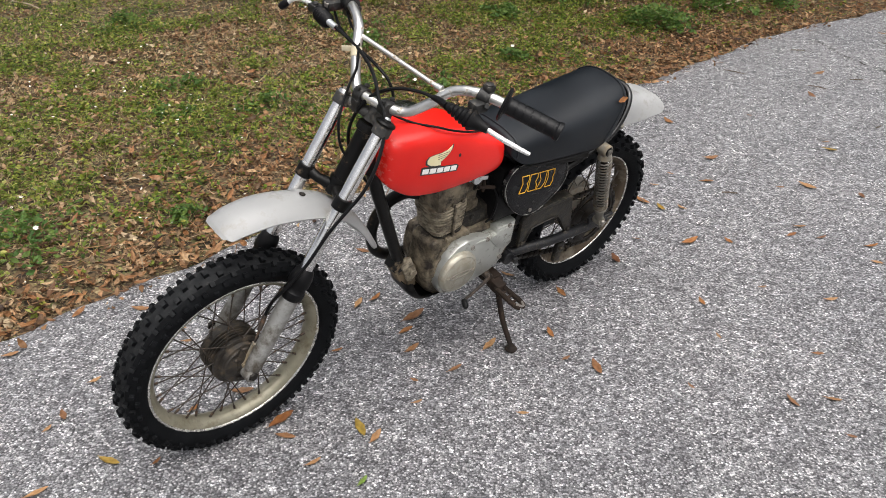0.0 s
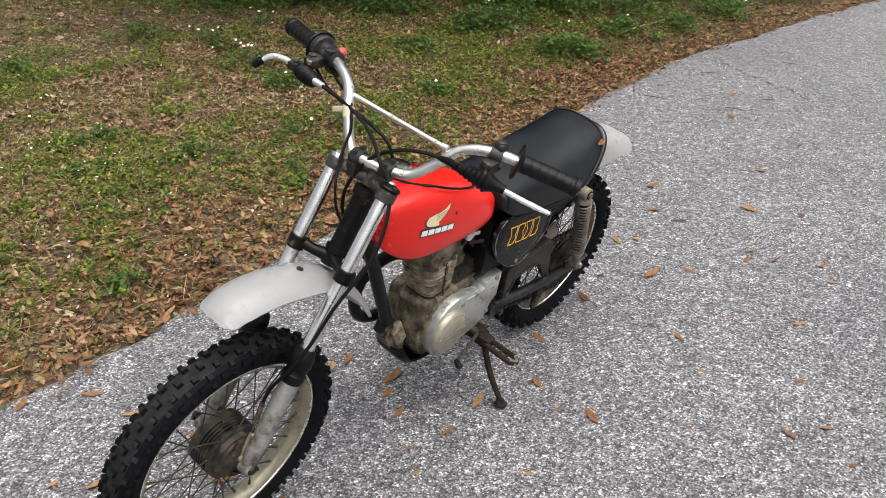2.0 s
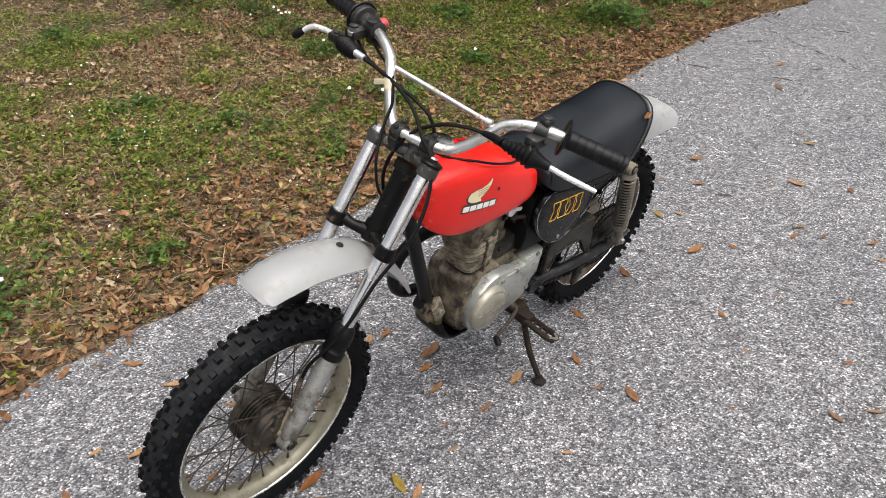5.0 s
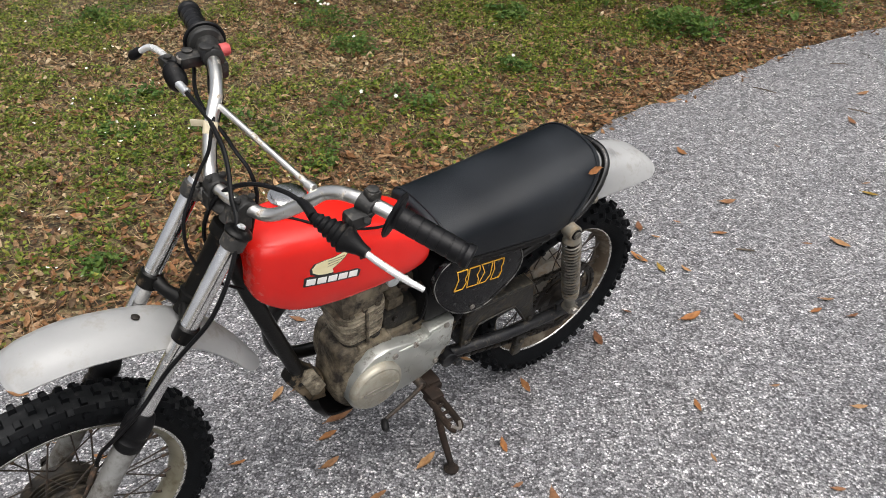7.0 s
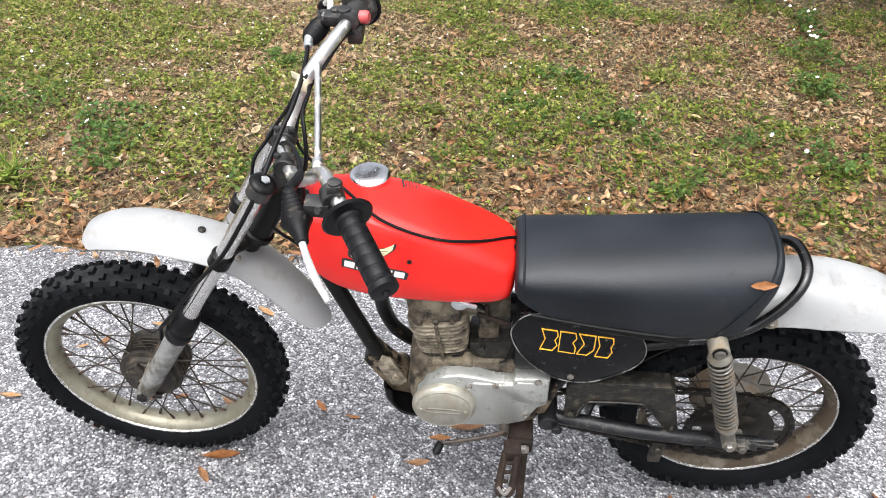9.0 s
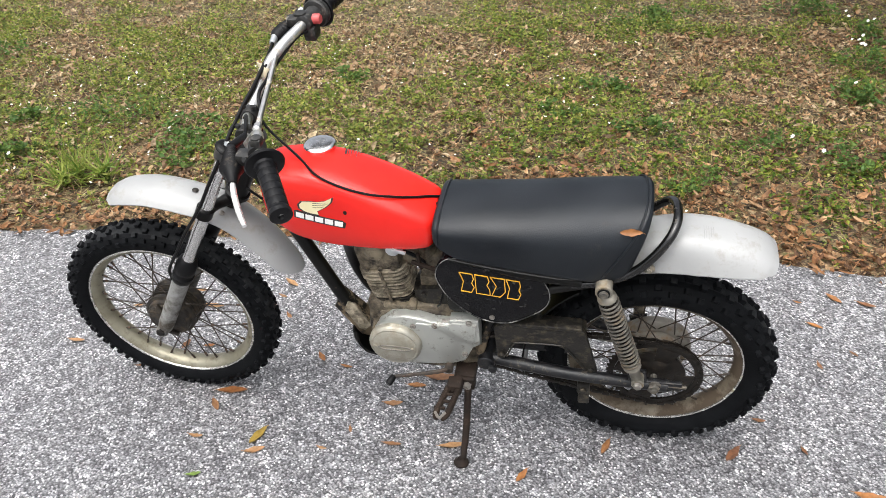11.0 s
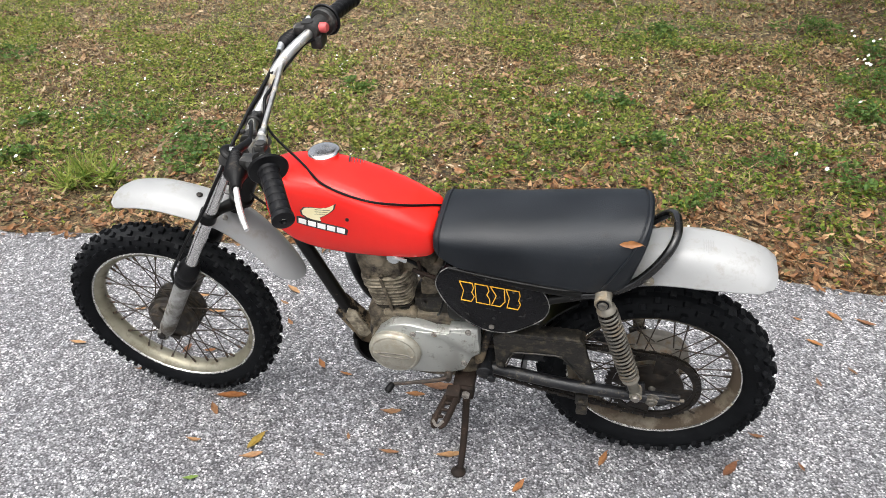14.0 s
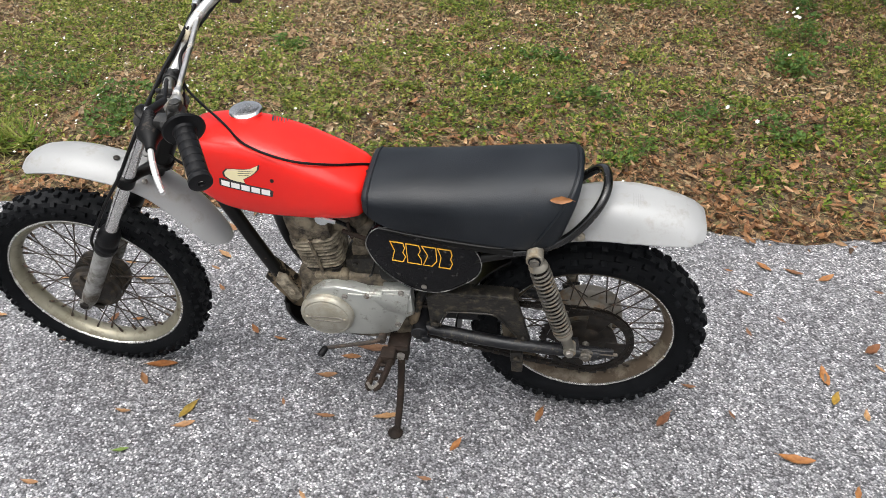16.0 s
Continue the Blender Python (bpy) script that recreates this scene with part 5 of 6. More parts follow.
part("paint_chip", decal([(0.057 + 0.004 * math.cos(a), 0.698 + 0.0045 * math.sin(a)) for a in np.linspace(0, 6.28, 13)[:-1]], 0.0006, 3), M_RUSTY, tank, "dark chip in the paint")
CAPC = V3(0.134, -0.043, 0.766)
CAPN = V3(0.03, -0.05, 1)
cap = part("filler_cap", turned([(-0.006, 0.03), (0.004, 0.033), (0.009, 0.034), (0.012, 0.032), (0.0135, 0.027), (0.0145, 0.015), (0.0148, 0.0)], CAPC, CAPN, 48, caps=True), M_FORK, tank, "round chrome filler cap")
# small warning print behind the cap: unreadable lines as bars


def tank_top(x, y):
    T = TANK[0]
    d = (T[:, 0] - x) ** 2 + (T[:, 1] - y) ** 2 + (T[:, 2] < 0.67) * 1.0
    i = np.argsort(d)[:5]
    w = 1 / (d[i] + 1e-7)
    return float((T[i, 2] * w).sum() / w.sum())


for i in range(6):
    x0, thick = 0.082 - i * 0.0058, 0.0036 if i == 0 else 0.0017
    y1 = (-0.03, -0.032, -0.03, -0.037, -0.033, -0.043)[i]
    rows = [[(x0 - k * thick - 0.2 * (y + 0.05), y, tank_top(x0 - k * thick - 0.2 * (y + 0.05), y) + 0.0012) for y in np.linspace(-0.066, y1, 8)] for k in (0, 1)]
    part("print_bar", sheet(rows), M_INK, tank)

# ---- seat ----
def seat_section(x, w, zt, zb, tilt=0.0):
    """Rounded loaf: arched top, flanks that fall almost straight to the hem."""
    zc = zb + 0.36 * (zt - zb)
    pts = [(math.sin(a) ** 0.76, zc + (zt - zc) * math.cos(a) ** 0.7) for a in np.linspace(0, math.pi / 2, 8)]
    pts += [(1.0, zb + 0.14 * (zt - zb)), (0.96, zb), (0.6, zb), (0, zb)]
    full = pts + [(-a, b) for a, b in pts[-2:0:-1]]
    return [(x + tilt * (b - zb), w * a, b) for a, b in full]


seat = part("seat", loft([seat_section(-0.117, 0.066, 0.676, 0.656), seat_section(-0.1185, 0.079, 0.682, 0.647), seat_section(-0.124, 0.0865, 0.687, 0.637), seat_section(-0.139, 0.092, 0.690, 0.624), seat_section(-0.168, 0.096, 0.694, 0.609), seat_section(-0.215, 0.099, 0.699, 0.601), seat_section(-0.28, 0.102, 0.704, 0.595),
                          seat_section(-0.37, 0.105, 0.716, 0.588), seat_section(-0.425, 0.105, 0.729, 0.583, -0.3), seat_section(-0.452, 0.102, 0.736, 0.583, -0.53), seat_section(-0.487, 0.097, 0.735, 0.588, -0.37), seat_section(-0.508, 0.087, 0.73, 0.598, -0.29), seat_section(-0.518, 0.066, 0.716, 0.615, -0.24)], 64, 64), M_VINYL, bike, "black vinyl seat")
for x, w, zt, zb, tilt in ((-0.131, 0.0895, 0.689, 0.631, 0.0), (-0.453, 0.1025, 0.7365, 0.584, -0.53)):
    ring = spline(np.array(seat_section(x, w, zt, zb, tilt)), 80, True)
    hem = [tuple(V3(p[0], p[1] * 1.008, p[2] + 0.001)) for p in np.roll(ring, 30, 0) if p[2] > zb + 0.004]
    part("piping", tube(hem, 0.0021, 6, len(hem), False), M_VINYL, seat, "raised seam piping")
part("seat_base", tube([(-0.15, 0.09, 0.603), (-0.25, 0.097, 0.593), (-0.37, 0.101, 0.584), (-0.43, 0.1, 0.587)], 0.004, 6, 24), M_BLACK, seat)

# grab loop round the seat's tail
part("grab_loop", tube([(-0.40, 0.085, 0.555), (-0.46, 0.088, 0.572), (-0.515, 0.085, 0.60), (-0.553, 0.078, 0.64), (-0.58, 0.062, 0.678), (-0.592, 0.035, 0.695), (-0.594, 0.0, 0.697), (-0.59, -0.035, 0.69), (-0.577, -0.06, 0.672), (-0.55, -0.078, 0.635), (-0.515, -0.085, 0.60), (-0.46, -0.088, 0.572), (-0.40, -0.085, 0.555)], 0.0092, 12, 60), M_GLOSS, bike, "glossy black tubular grab loop")

# rear fender
rear_fender = part("rear_fender", mudguard([(-0.795, 0.608), (-0.777, 0.622), (-0.74, 0.64), (-0.69, 0.655), (-0.645, 0.662), (-0.595, 0.66), (-0.53, 0.643), (-0.46, 0.606), (-0.4, 0.556)],
                                           [0.056, 0.07, 0.074, 0.076, 0.076, 0.075, 0.073, 0.068, 0.06], [0.014, 0.03, 0.046, 0.058, 0.064, 0.062, 0.054, 0.044, 0.04], 0.003, 48, 4.0), M_FENDER, bike, "silver plastic rear fender with a small worn print")
for i in range(5):
    x0 = -0.646 - i * 0.0045
    part("print_bar", sheet([[(x0 - k * 0.0013, y, 0.6616 + 0.16 * (x0 + 0.66) - 0.062 * abs(y / 0.076) ** 4) for y in np.linspace(0.0, (0.036, 0.033, 0.036, 0.03, 0.02)[i], 5)] for k in (0, 1)]), M_FAINT, rear_fender)
for s in (1, -1):
    part("fender_bolt", join(turned([(0, 0.011), (0.006, 0.011), (0.008, 0.008)], (-0.548, 0.078 * s, 0.612), (0, s, 0), 18, caps=True), hexbolt((-0.548, 0.084 * s, 0.612), (0, s, 0), 0.0055, 0.006)), M_SHOCK, rear_fender)

# ---- frame ----
frame_part = part("frame", join(tube([(0.262, 0, 0.725), (0.235, 0, 0.64), (0.19, 0, 0.52), (0.135, 0, 0.38), (0.1, 0, 0.3)], 0.0155, 14, 24), tube([(0.25, 0, 0.75), (0.1, 0, 0.72), (-0.05, 0, 0.68), (-0.15, 0, 0.64)], 0.018, 12, 20),
                                *[tube([(-0.12, 0.03 * s, 0.65), (-0.2, 0.07 * s, 0.585), (-0.33, 0.085 * s, 0.572), (-0.42, 0.085 * s, 0.562)], 0.011, 10, 20) for s in (1, -1)],
                                *[tube([(-0.2, 0.055 * s, 0.29), (-0.23, 0.06 * s, 0.4), (-0.3, 0.075 * s, 0.5), (-0.44, 0.085 * s, 0.565)], 0.010, 10, 20) for s in (1, -1)],
                                *[tube([(-0.16, 0.02 * s, 0.62), (-0.19, 0.04 * s, 0.45), (-0.2, 0.05 * s, 0.28)], 0.012, 10, 16) for s in (1, -1)],
                                plate([(0.13, 0.39), (0.155, 0.345), (0.1, 0.255), (0.06, 0.25), (0.07, 0.32)], -0.02, 0.012, 0.004)), M_FRAME, bike, "black tubular frame splashed with mud")
part("engine_hanger", join(plate([(0.118, 0.37), (0.128, 0.345), (0.1, 0.285), (0.085, 0.28), (0.068, 0.3), (0.085, 0.335), (0.1, 0.365)], 0.012, 0.02, 0.002), hexbolt((0.09, 0.02, 0.314), (0, 1, 0), 0.009, 0.006)), M_FIN, frame_part, "grimy engine mounting plate")
part("air_box", rbox((-0.21, 0, 0.5), (0.16, 0.13, 0.17), 0.02), M_RUBBER, frame_part)

# side panel with four outlined plain blocks
PANEL = [(-0.118, 0.548), (-0.123, 0.575), (-0.137, 0.596), (-0.16, 0.606), (-0.21, 0.608), (-0.26, 0.603), (-0.31, 0.590), (-0.34, 0.567), (-0.357, 0.535), (-0.358, 0.505), (-0.345, 0.478), (-0.315, 0.452), (-0.28, 0.43), (-0.249, 0.424), (-0.215, 0.43), (-0.185, 0.447), (-0.155, 0.475), (-0.132, 0.508)]
for s in (1, -1):
    pn = part("side_panel", join(plate(PANEL, 0.072 * s, 0.088 * s, 0.005, 72, 0.003)), M_PANEL, bike, "oval black side panel, scuffed along its rim")
    part("panel_edge", join(tube([(x, 0.0885 * s, z) for x, z in spline(np.array(PANEL) * 0.985 + np.array([-0.0036, 0.0078]), 60, True)] + [(PANEL[0][0] * 0.985 - 0.0036, 0.0885 * s, PANEL[0][1] * 0.985 + 0.0078)], 0.0011, 6, 90)), M_WORNEDGE, pn, "scuffed grey panel edge")
    part("panel_screw", turned([(0, 0.006), (0.003, 0.006), (0.004, 0.003)], (-0.236, 0.089 * s, 0.442), (0, s, 0), 14, caps=True), M_STEEL, pn)
    if s > 0:
        left_panel = pn


def inset(pts, w):
    """A closed outline moved sideways by w, mitred at its corners."""
    P = np.array(pts)
    t = np.roll(P, -1, 0) - P
    t /= np.linalg.norm(t, axis=1)[:, None]
    n = np.stack([-t[:, 1], t[:, 0]], 1)
    m = np.roll(n, 1, 0)
    k = (n + m) / (1 + np.sum(n * m, 1))[:, None]
    return [tuple(q) for q in P + k * w]


PU, PV, P0 = V3(-0.9945, -0.105), V3(0.03, 1.0), V3(-0.173, 0.5165)
for i in range(4):
    u0, u1, h = i * 0.0325, i * 0.0325 + 0.029, 0.053
    cut = ((0.007, 0.008), (0.0, 0.009), (0.011, 0.0), (0.006, 0.006))[i]
    loop = [(u0, 0), (u1 - cut[0], 0), (u1, h * 0.3), (u1 - cut[1] * 0.6, h * 0.52), (u1, h * 0.75), (u1 - cut[1] * 0.3, h), (u0, h), (u0 + cut[0], h * 0.55)]
    pts = [P0 + PU * a + PV * b for a, b in loop]
    part("decal_outline", ring_plate(inset(pts, -0.0009), inset(pts, 0.0009), 0.0900, 0.0918), M_AMBER, left_panel, "amber outline of a plain block decal")

# ---- engine ----
crankcase = part("crankcase", join(plate([(0.06, 0.36), (0.065, 0.31), (0.05, 0.25), (0.01, 0.215), (-0.08, 0.2), (-0.18, 0.22), (-0.21, 0.28), (-0.205, 0.37), (-0.16, 0.41), (-0.06, 0.415), (0.05, 0.41)], -0.05, 0.05, 0.02, 66), plate([(0.035, 0.38), (0.042, 0.33), (0.03, 0.275), (0.0, 0.25), (-0.08, 0.25), (-0.17, 0.27), (-0.2, 0.33), (-0.19, 0.39), (-0.06, 0.405), (0.01, 0.395)], -0.09, 0.055, 0.01, 66),
                                  turned([(0, 0.055), (0.02, 0.055), (0.03, 0.05)], (0.0, 0.03, 0.325), (0, 1, 0), 40, caps=True), rod((0.085, -0.04, 0.3), (0.085, 0.012, 0.3), 0.018), hexbolt((0.045, 0.05, 0.37), (0, 1, 0), 0.007),
                                  rod((-0.048, 0.03, 0.412), (-0.048, 0.056, 0.408), 0.011), rbox((-0.02, 0.03, 0.409), (0.075, 0.05, 0.014), 0.005)), M_ENGINE, bike, "oily grey crankcase caked with dirt")
part("clutch_housing", join(rbox((-0.105, -0.005, 0.425), (0.115, 0.085, 0.07), 0.026, (0, 10, 0)), hexbolt((-0.075, 0.036, 0.44), (0, 1, 0), 0.006), hexbolt((-0.135, 0.036, 0.43), (0, 1, 0), 0.006)), M_GUARD, crankcase, "dark oily rear of the crankcase")
COVER = [(0.0476, 0.3126), (0.043, 0.3452), (0.0255, 0.3749), (-0.003, 0.3982), (-0.0352, 0.4066), (-0.072, 0.4019), (-0.1042, 0.3945), (-0.1364, 0.3945), (-0.1383, 0.4066), (-0.2036, 0.414), (-0.2063, 0.3359), (-0.1879, 0.3219), (-0.1686, 0.2764), (-0.1364, 0.2606), (-0.084, 0.2522), (-0.0352, 0.2485), (0.0016, 0.2447), (0.031, 0.2578), (0.0448, 0.2829)]
cover = part("side_cover", join(plate(fine(COVER, 5), 0.046, 0.08, 0.006), plate([(-0.0628, 0.3908), (-0.118, 0.3777), (-0.1456, 0.3452), (-0.1916, 0.3359), (-0.199, 0.4028), (-0.1438, 0.401), (-0.1364, 0.3917)], 0.076, 0.0825, 0.002)), M_COVER, bike, "polished aluminium engine side cover with corroded edges")
part("round_cap", join(turned([(0, 0.061), (0.010, 0.061), (0.015, 0.058), (0.018, 0.054), (0.0175, 0.0505), (0.020, 0.047), (0.0205, 0.0)], (-0.009, 0.079, 0.321), (0, 1, 0), 56, caps=True), turned([(0, 0.001), (0.001, 0.002)], (-0.009, 0.099, 0.321), (0, 1, 0), 8),
                       *[turned([(0, 0.004), (0.002, 0.004), (0.003, 0.002)], (x, 0.0985, z), (0, 1, 0), 10, caps=True) for x, z in ((0.035, 0.322), (-0.052, 0.32))]), M_CAP, cover, "round oxidised aluminium inspection cap")
part("cap_slot", join(ring_plate([(-0.0095 + 0.039 * math.cos(a) * (abs(math.cos(a)) ** -0.6 if abs(math.cos(a)) > 0.05 else 1), 0.32 + 0.0075 * math.sin(a)) for a in np.linspace(0, 6.2832, 40, endpoint=False)], [(-0.0095 + 0.036 * math.cos(a) * (abs(math.cos(a)) ** -0.6 if abs(math.cos(a)) > 0.05 else 1), 0.32 + 0.0052 * math.sin(a)) for a in np.linspace(0, 6.2832, 40, endpoint=False)], 0.0985, 0.1008)), M_STEEL, cover, "grimy slot of the inspection cap")
for x, z in ((-0.054, 0.379), (-0.169, 0.302), (-0.104, 0.387), (-0.182, 0.405), (0.02, 0.266)):
    part("cover_screw", turned([(-0.002, 0.007), (0.002, 0.007), (0.0035, 0.0045), (0.002, 0.003)], (x, 0.081, z), (0, 1, 0), 16, caps=True), M_STEEL, cover)

CYL_A, CYL_B = V3(-0.006, 0, 0.40), V3(0.026, 0, 0.60)
CD = (CYL_B - CYL_A) / np.linalg.norm(CYL_B - CYL_A)
CXV = V3(CD[2], 0, -CD[0])


def block_at(u, hx, hy, th, bevel=0.006, ox=0.0):
    c = CYL_A + CD * u + CXV * ox
    return rbox(tuple(c), (hx * 2, hy * 2, th), bevel, (0, math.degrees(math.atan2(CD[0], CD[2])), 0))


def fin_at(u, hx, hy, th):
    """A cooling fin: a thin slab across the cylinder's axis with rounded corners."""
    c = CYL_A + CD * u
    R = []
    for d, k in ((-th / 2, 0.975), (-th / 3, 1.0), (th / 3, 1.0), (th / 2, 0.975)):
        ring = []
        for a in np.linspace(0, 2 * math.pi, 32, endpoint=False):
            ca, sa = math.cos(a), math.sin(a)
            ring.append(c + CD * d + CXV * (hx * k * math.copysign(abs(ca) ** 0.5, ca)) + V3(0, hy * k * math.copysign(abs(sa) ** 0.5, sa), 0))
        R.append(ring)
    return grid(np.array(R), True)


# core in a near-black material: shade between the fins put into its colour
cylinder = part("cylinder", join(block_at(0.04, 0.038, 0.038, 0.1, 0.012)), M_SWING, bike, "oily, sandy air-cooled cylinder, its core darkened for shade between fins")
for i in range(8):
    part("fin", fin_at(0.012 + i * 0.0098 + 0.0008 * math.sin(i * 2.1), (0.046, 0.047, 0.0485, 0.05, 0.051, 0.052, 0.0525, 0.053)[i], (0.044, 0.045, 0.0465, 0.048, 0.049, 0.05, 0.0505, 0.051)[i], 0.0034), M_GUARD if i < 2 else M_FIN, cylinder)
head = part("cylinder_head", join(block_at(0.15, 0.048, 0.047, 0.08, 0.014), block_at(0.1, 0.041, 0.041, 0.05, 0.01), turned([(-0.052, 0.018), (-0.047, 0.024), (0.047, 0.024), (0.052, 0.018)], CYL_A + CD * 0.168, (0, 1, 0), 24, caps=True), rod(CYL_A + CD * 0.175 + V3(0.03, 0.02, 0), CYL_A + CD * 0.175 + V3(0.058, 0.04, 0.012), 0.012),
                                  *[hexbolt(CYL_A + CD * 0.12 + CXV * a + V3(0, 0.047, 0), (0, 1, 0), 0.006) for a in (-0.03, 0.0, 0.03)], rod(CYL_A + CD * 0.0 + V3(0, 0.049, 0), CYL_A + CD * 0.118 + V3(0, 0.056, 0), 0.0036)), M_ENGINE, bike, "dusty tan cylinder head under the tank")
for i in range(3):
    part("fin", fin_at(0.0915 + i * 0.0105, 0.056, 0.054, 0.0042), M_FIN, head)
part("carburettor", join(rod((-0.03, 0.0, 0.525), (-0.13, 0.0, 0.52), 0.022), rod((-0.085, 0.0, 0.47), (-0.085, 0, 0.575), 0.02), turned([(0, 0.017), (0.02, 0.018), (0.03, 0.01)], (-0.085, 0, 0.57), (0, 0, 1), 18, caps=True), rbox((-0.085, 0.0, 0.465), (0.04, 0.045, 0.035), 0.008)), M_ENGINE, bike, "dirty carburettor behind the cylinder")
part("intake_boot", tube([(-0.12, 0, 0.52), (-0.15, 0, 0.52), (-0.19, 0, 0.51)], 0.027, 12, 8), M_RUBBER, bike)
petcock = part("fuel_tap", join(rod((-0.028, 0.055, 0.62), (-0.028, 0.055, 0.585), 0.009), rod((-0.028, 0.05, 0.598), (-0.028, 0.075, 0.598), 0.0145), rod((-0.016, 0.055, 0.59), (-0.045, 0.055, 0.585), 0.006)), M_ZINC, bike, "grey metal fuel tap below the tank")
part("tap_lever", join(rbox((-0.043, 0.076, 0.6), (0.03, 0.004, 0.009), 0.0015, (0, -14, 0))), M_ZINC, petcock)
part("fuel_line", tube([(-0.045, 0.055, 0.585), (-0.065, 0.05, 0.57), (-0.075, 0.03, 0.54), (-0.08, 0.02, 0.52)], 0.0045, 8, 14), M_RUBBER, bike)
part("carburettor_bracket", join(rod((-0.06, 0.05, 0.55), (-0.115, 0.055, 0.535), 0.005), rod((-0.075, 0.05, 0.575), (-0.08, 0.05, 0.53), 0.004)), M_RUSTY, bike)
part("breather_hose", tube([(-0.12, 0.04, 0.53), (-0.13, 0.06, 0.5), (-0.12, 0.066, 0.45), (-0.11, 0.056, 0.425)], 0.003, 8, 16), M_RUBBER, bike)
part("spark_plug_lead", tube([(0.08, 0.05, 0.585), (0.11, 0.04, 0.60), (0.13, 0.02, 0.63), (0.12, 0.0, 0.66)], 0.0042, 8, 16), M_RUBBER, bike)
exhaust = part("exhaust_pipe", tube([(0.07, -0.02, 0.53), (0.098, -0.04, 0.53), (0.122, -0.07, 0.49), (0.132, -0.1, 0.42), (0.126, -0.115, 0.35), (0.1, -0.12, 0.29), (0.045, -0.118, 0.257), (-0.06, -0.11, 0.26), (-0.2, -0.115, 0.32), (-0.32, -0.12, 0.40)], 0.0155, 14, 60), M_BLACK, bike, "black exhaust pipe curling down beside the frame")
part("silencer", turned([(0, 0.016), (0.02, 0.036), (0.3, 0.04), (0.33, 0.034), (0.34, 0.014)], (-0.32, -0.125, 0.4), (-0.92, 0, 0.3), 24, caps=True), M_BLACK, exhaust)
keel = spline(np.array([(0.116, 0.286), (0.108, 0.26), (0.087, 0.236), (0.05, 0.222), (-0.03, 0.214), (-0.1, 0.214), (-0.16, 0.224)]), 36)
keel_n = np.stack([np.gradient(keel[:, 1]), -np.gradient(keel[:, 0])], 1)
keel_n /= -np.linalg.norm(keel_n, axis=1)[:, None]
keel_w = np.interp(np.linspace(0, 1, 36), [0, 0.12, 0.35, 1], [0.042, 0.052, 0.06, 0.052])
rings = []
for p, q, w in zip(keel, keel_n, keel_w):
    k = np.linspace(-1, 1, 13)
    lip = 0.016 * np.abs(k) ** 6
    rings.append([(p[0] - q[0] * a, w * b, p[1] - q[1] * a) for a, b in zip(lip, k)] + [(p[0] - q[0] * (a + 0.003), (w - 0.003) * b, p[1] - q[1] * (a + 0.003)) for a, b in zip(lip[::-1], k[::-1])])
part("skid_plate", grid(np.array(rings), True), M_BLACK, bike, "black skid plate bent under the engine")

# ---- pedals, peg, stand ----
shift = part("gear_lever", join(tube([(-0.13, 0.085, 0.256), (-0.122, 0.098, 0.259), (-0.085, 0.112, 0.259), (-0.008, 0.13, 0.256)], [0.006, 0.0055, 0.005, 0.0042], 8, 20), rod((-0.13, 0.06, 0.256), (-0.13, 0.098, 0.256), 0.01)), M_SPOKE, bike, "bent grimy steel gear lever")
part("toe_rubber", turned([(0, 0.006), (0.003, 0.008), (0.02, 0.0085), (0.025, 0.006)], (-0.008, 0.128, 0.256), (0.012, 0.028, -0.007), 14, caps=True), M_RUBBER, shift)
peg = part("left_foot_peg", join(rod((-0.152, 0.05, 0.22), (-0.150, 0.118, 0.226), 0.012), rbox((-0.148, 0.118, 0.232), (0.034, 0.034, 0.03), 0.006), *[tube([(-0.146 + k * 0.012, 0.125, 0.234), (-0.14 + k * 0.013, 0.17, 0.239), (-0.134 + k * 0.012, 0.212, 0.245), (-0.132 + k * 0.004, 0.224, 0.246)], [0.007, 0.0075, 0.0075, 0.007], 8, 14) for k in (-1, 1)], *[rod((-0.152 + 0.006 * i, 0.15 + 0.022 * i, 0.2375 + 0.003 * i), (-0.126 + 0.006 * i, 0.15 + 0.022 * i, 0.2375 + 0.003 * i), 0.004) for i in range(3)]), M_RUSTY, bike, "rusty open-frame steel foot peg")
part("peg_edge", tube([(-0.144, 0.212, 0.252), (-0.133, 0.227, 0.253), (-0.121, 0.213, 0.252)], 0.0035, 6, 12), M_STEEL, peg, "rubbed bright end of the foot peg")
part("right_foot_peg", join(rod((-0.15, -0.09, 0.22), (-0.15, -0.21, 0.225), 0.014)), M_RUSTY, bike)
stand = part("side_stand", join(tube([(-0.174, 0.096, 0.208), (-0.1735, 0.108, 0.178), (-0.173, 0.146, 0.11), (-0.171, 0.198, 0.053)], [0.009, 0.0085, 0.0085, 0.0075], 10, 16), rbox((-0.172, 0.085, 0.213), (0.036, 0.028, 0.036), 0.006), rbox((-0.165, 0.06, 0.225), (0.05, 0.06, 0.02), 0.005)), M_RUSTY, bike, "rusty side stand holding the bike up")
part("pivot_bolt", hexbolt((-0.173, 0.099, 0.215), (0, 1, 0), 0.010, 0.009), M_STEEL, stand, "worn steel pivot bolt")
part("stand_foot", turned([(0.0, 0.012), (0.003, 0.017), (0.008, 0.018), (0.014, 0.012), (0.02, 0.008)], (-0.167, 0.203, 0.0445), (-0.05, -0.19, 0.98), 20, caps=True), M_RUSTY, stand)
part("stand_spring", tube([(-0.168 + 0.004 * math.cos(a), 0.1 + a * 0.0006, 0.19 - a * 0.0016 + 0.004 * math.sin(a)) for a in np.linspace(0, 44, 120)], 0.001, 5, 160), M_RUSTY, stand)
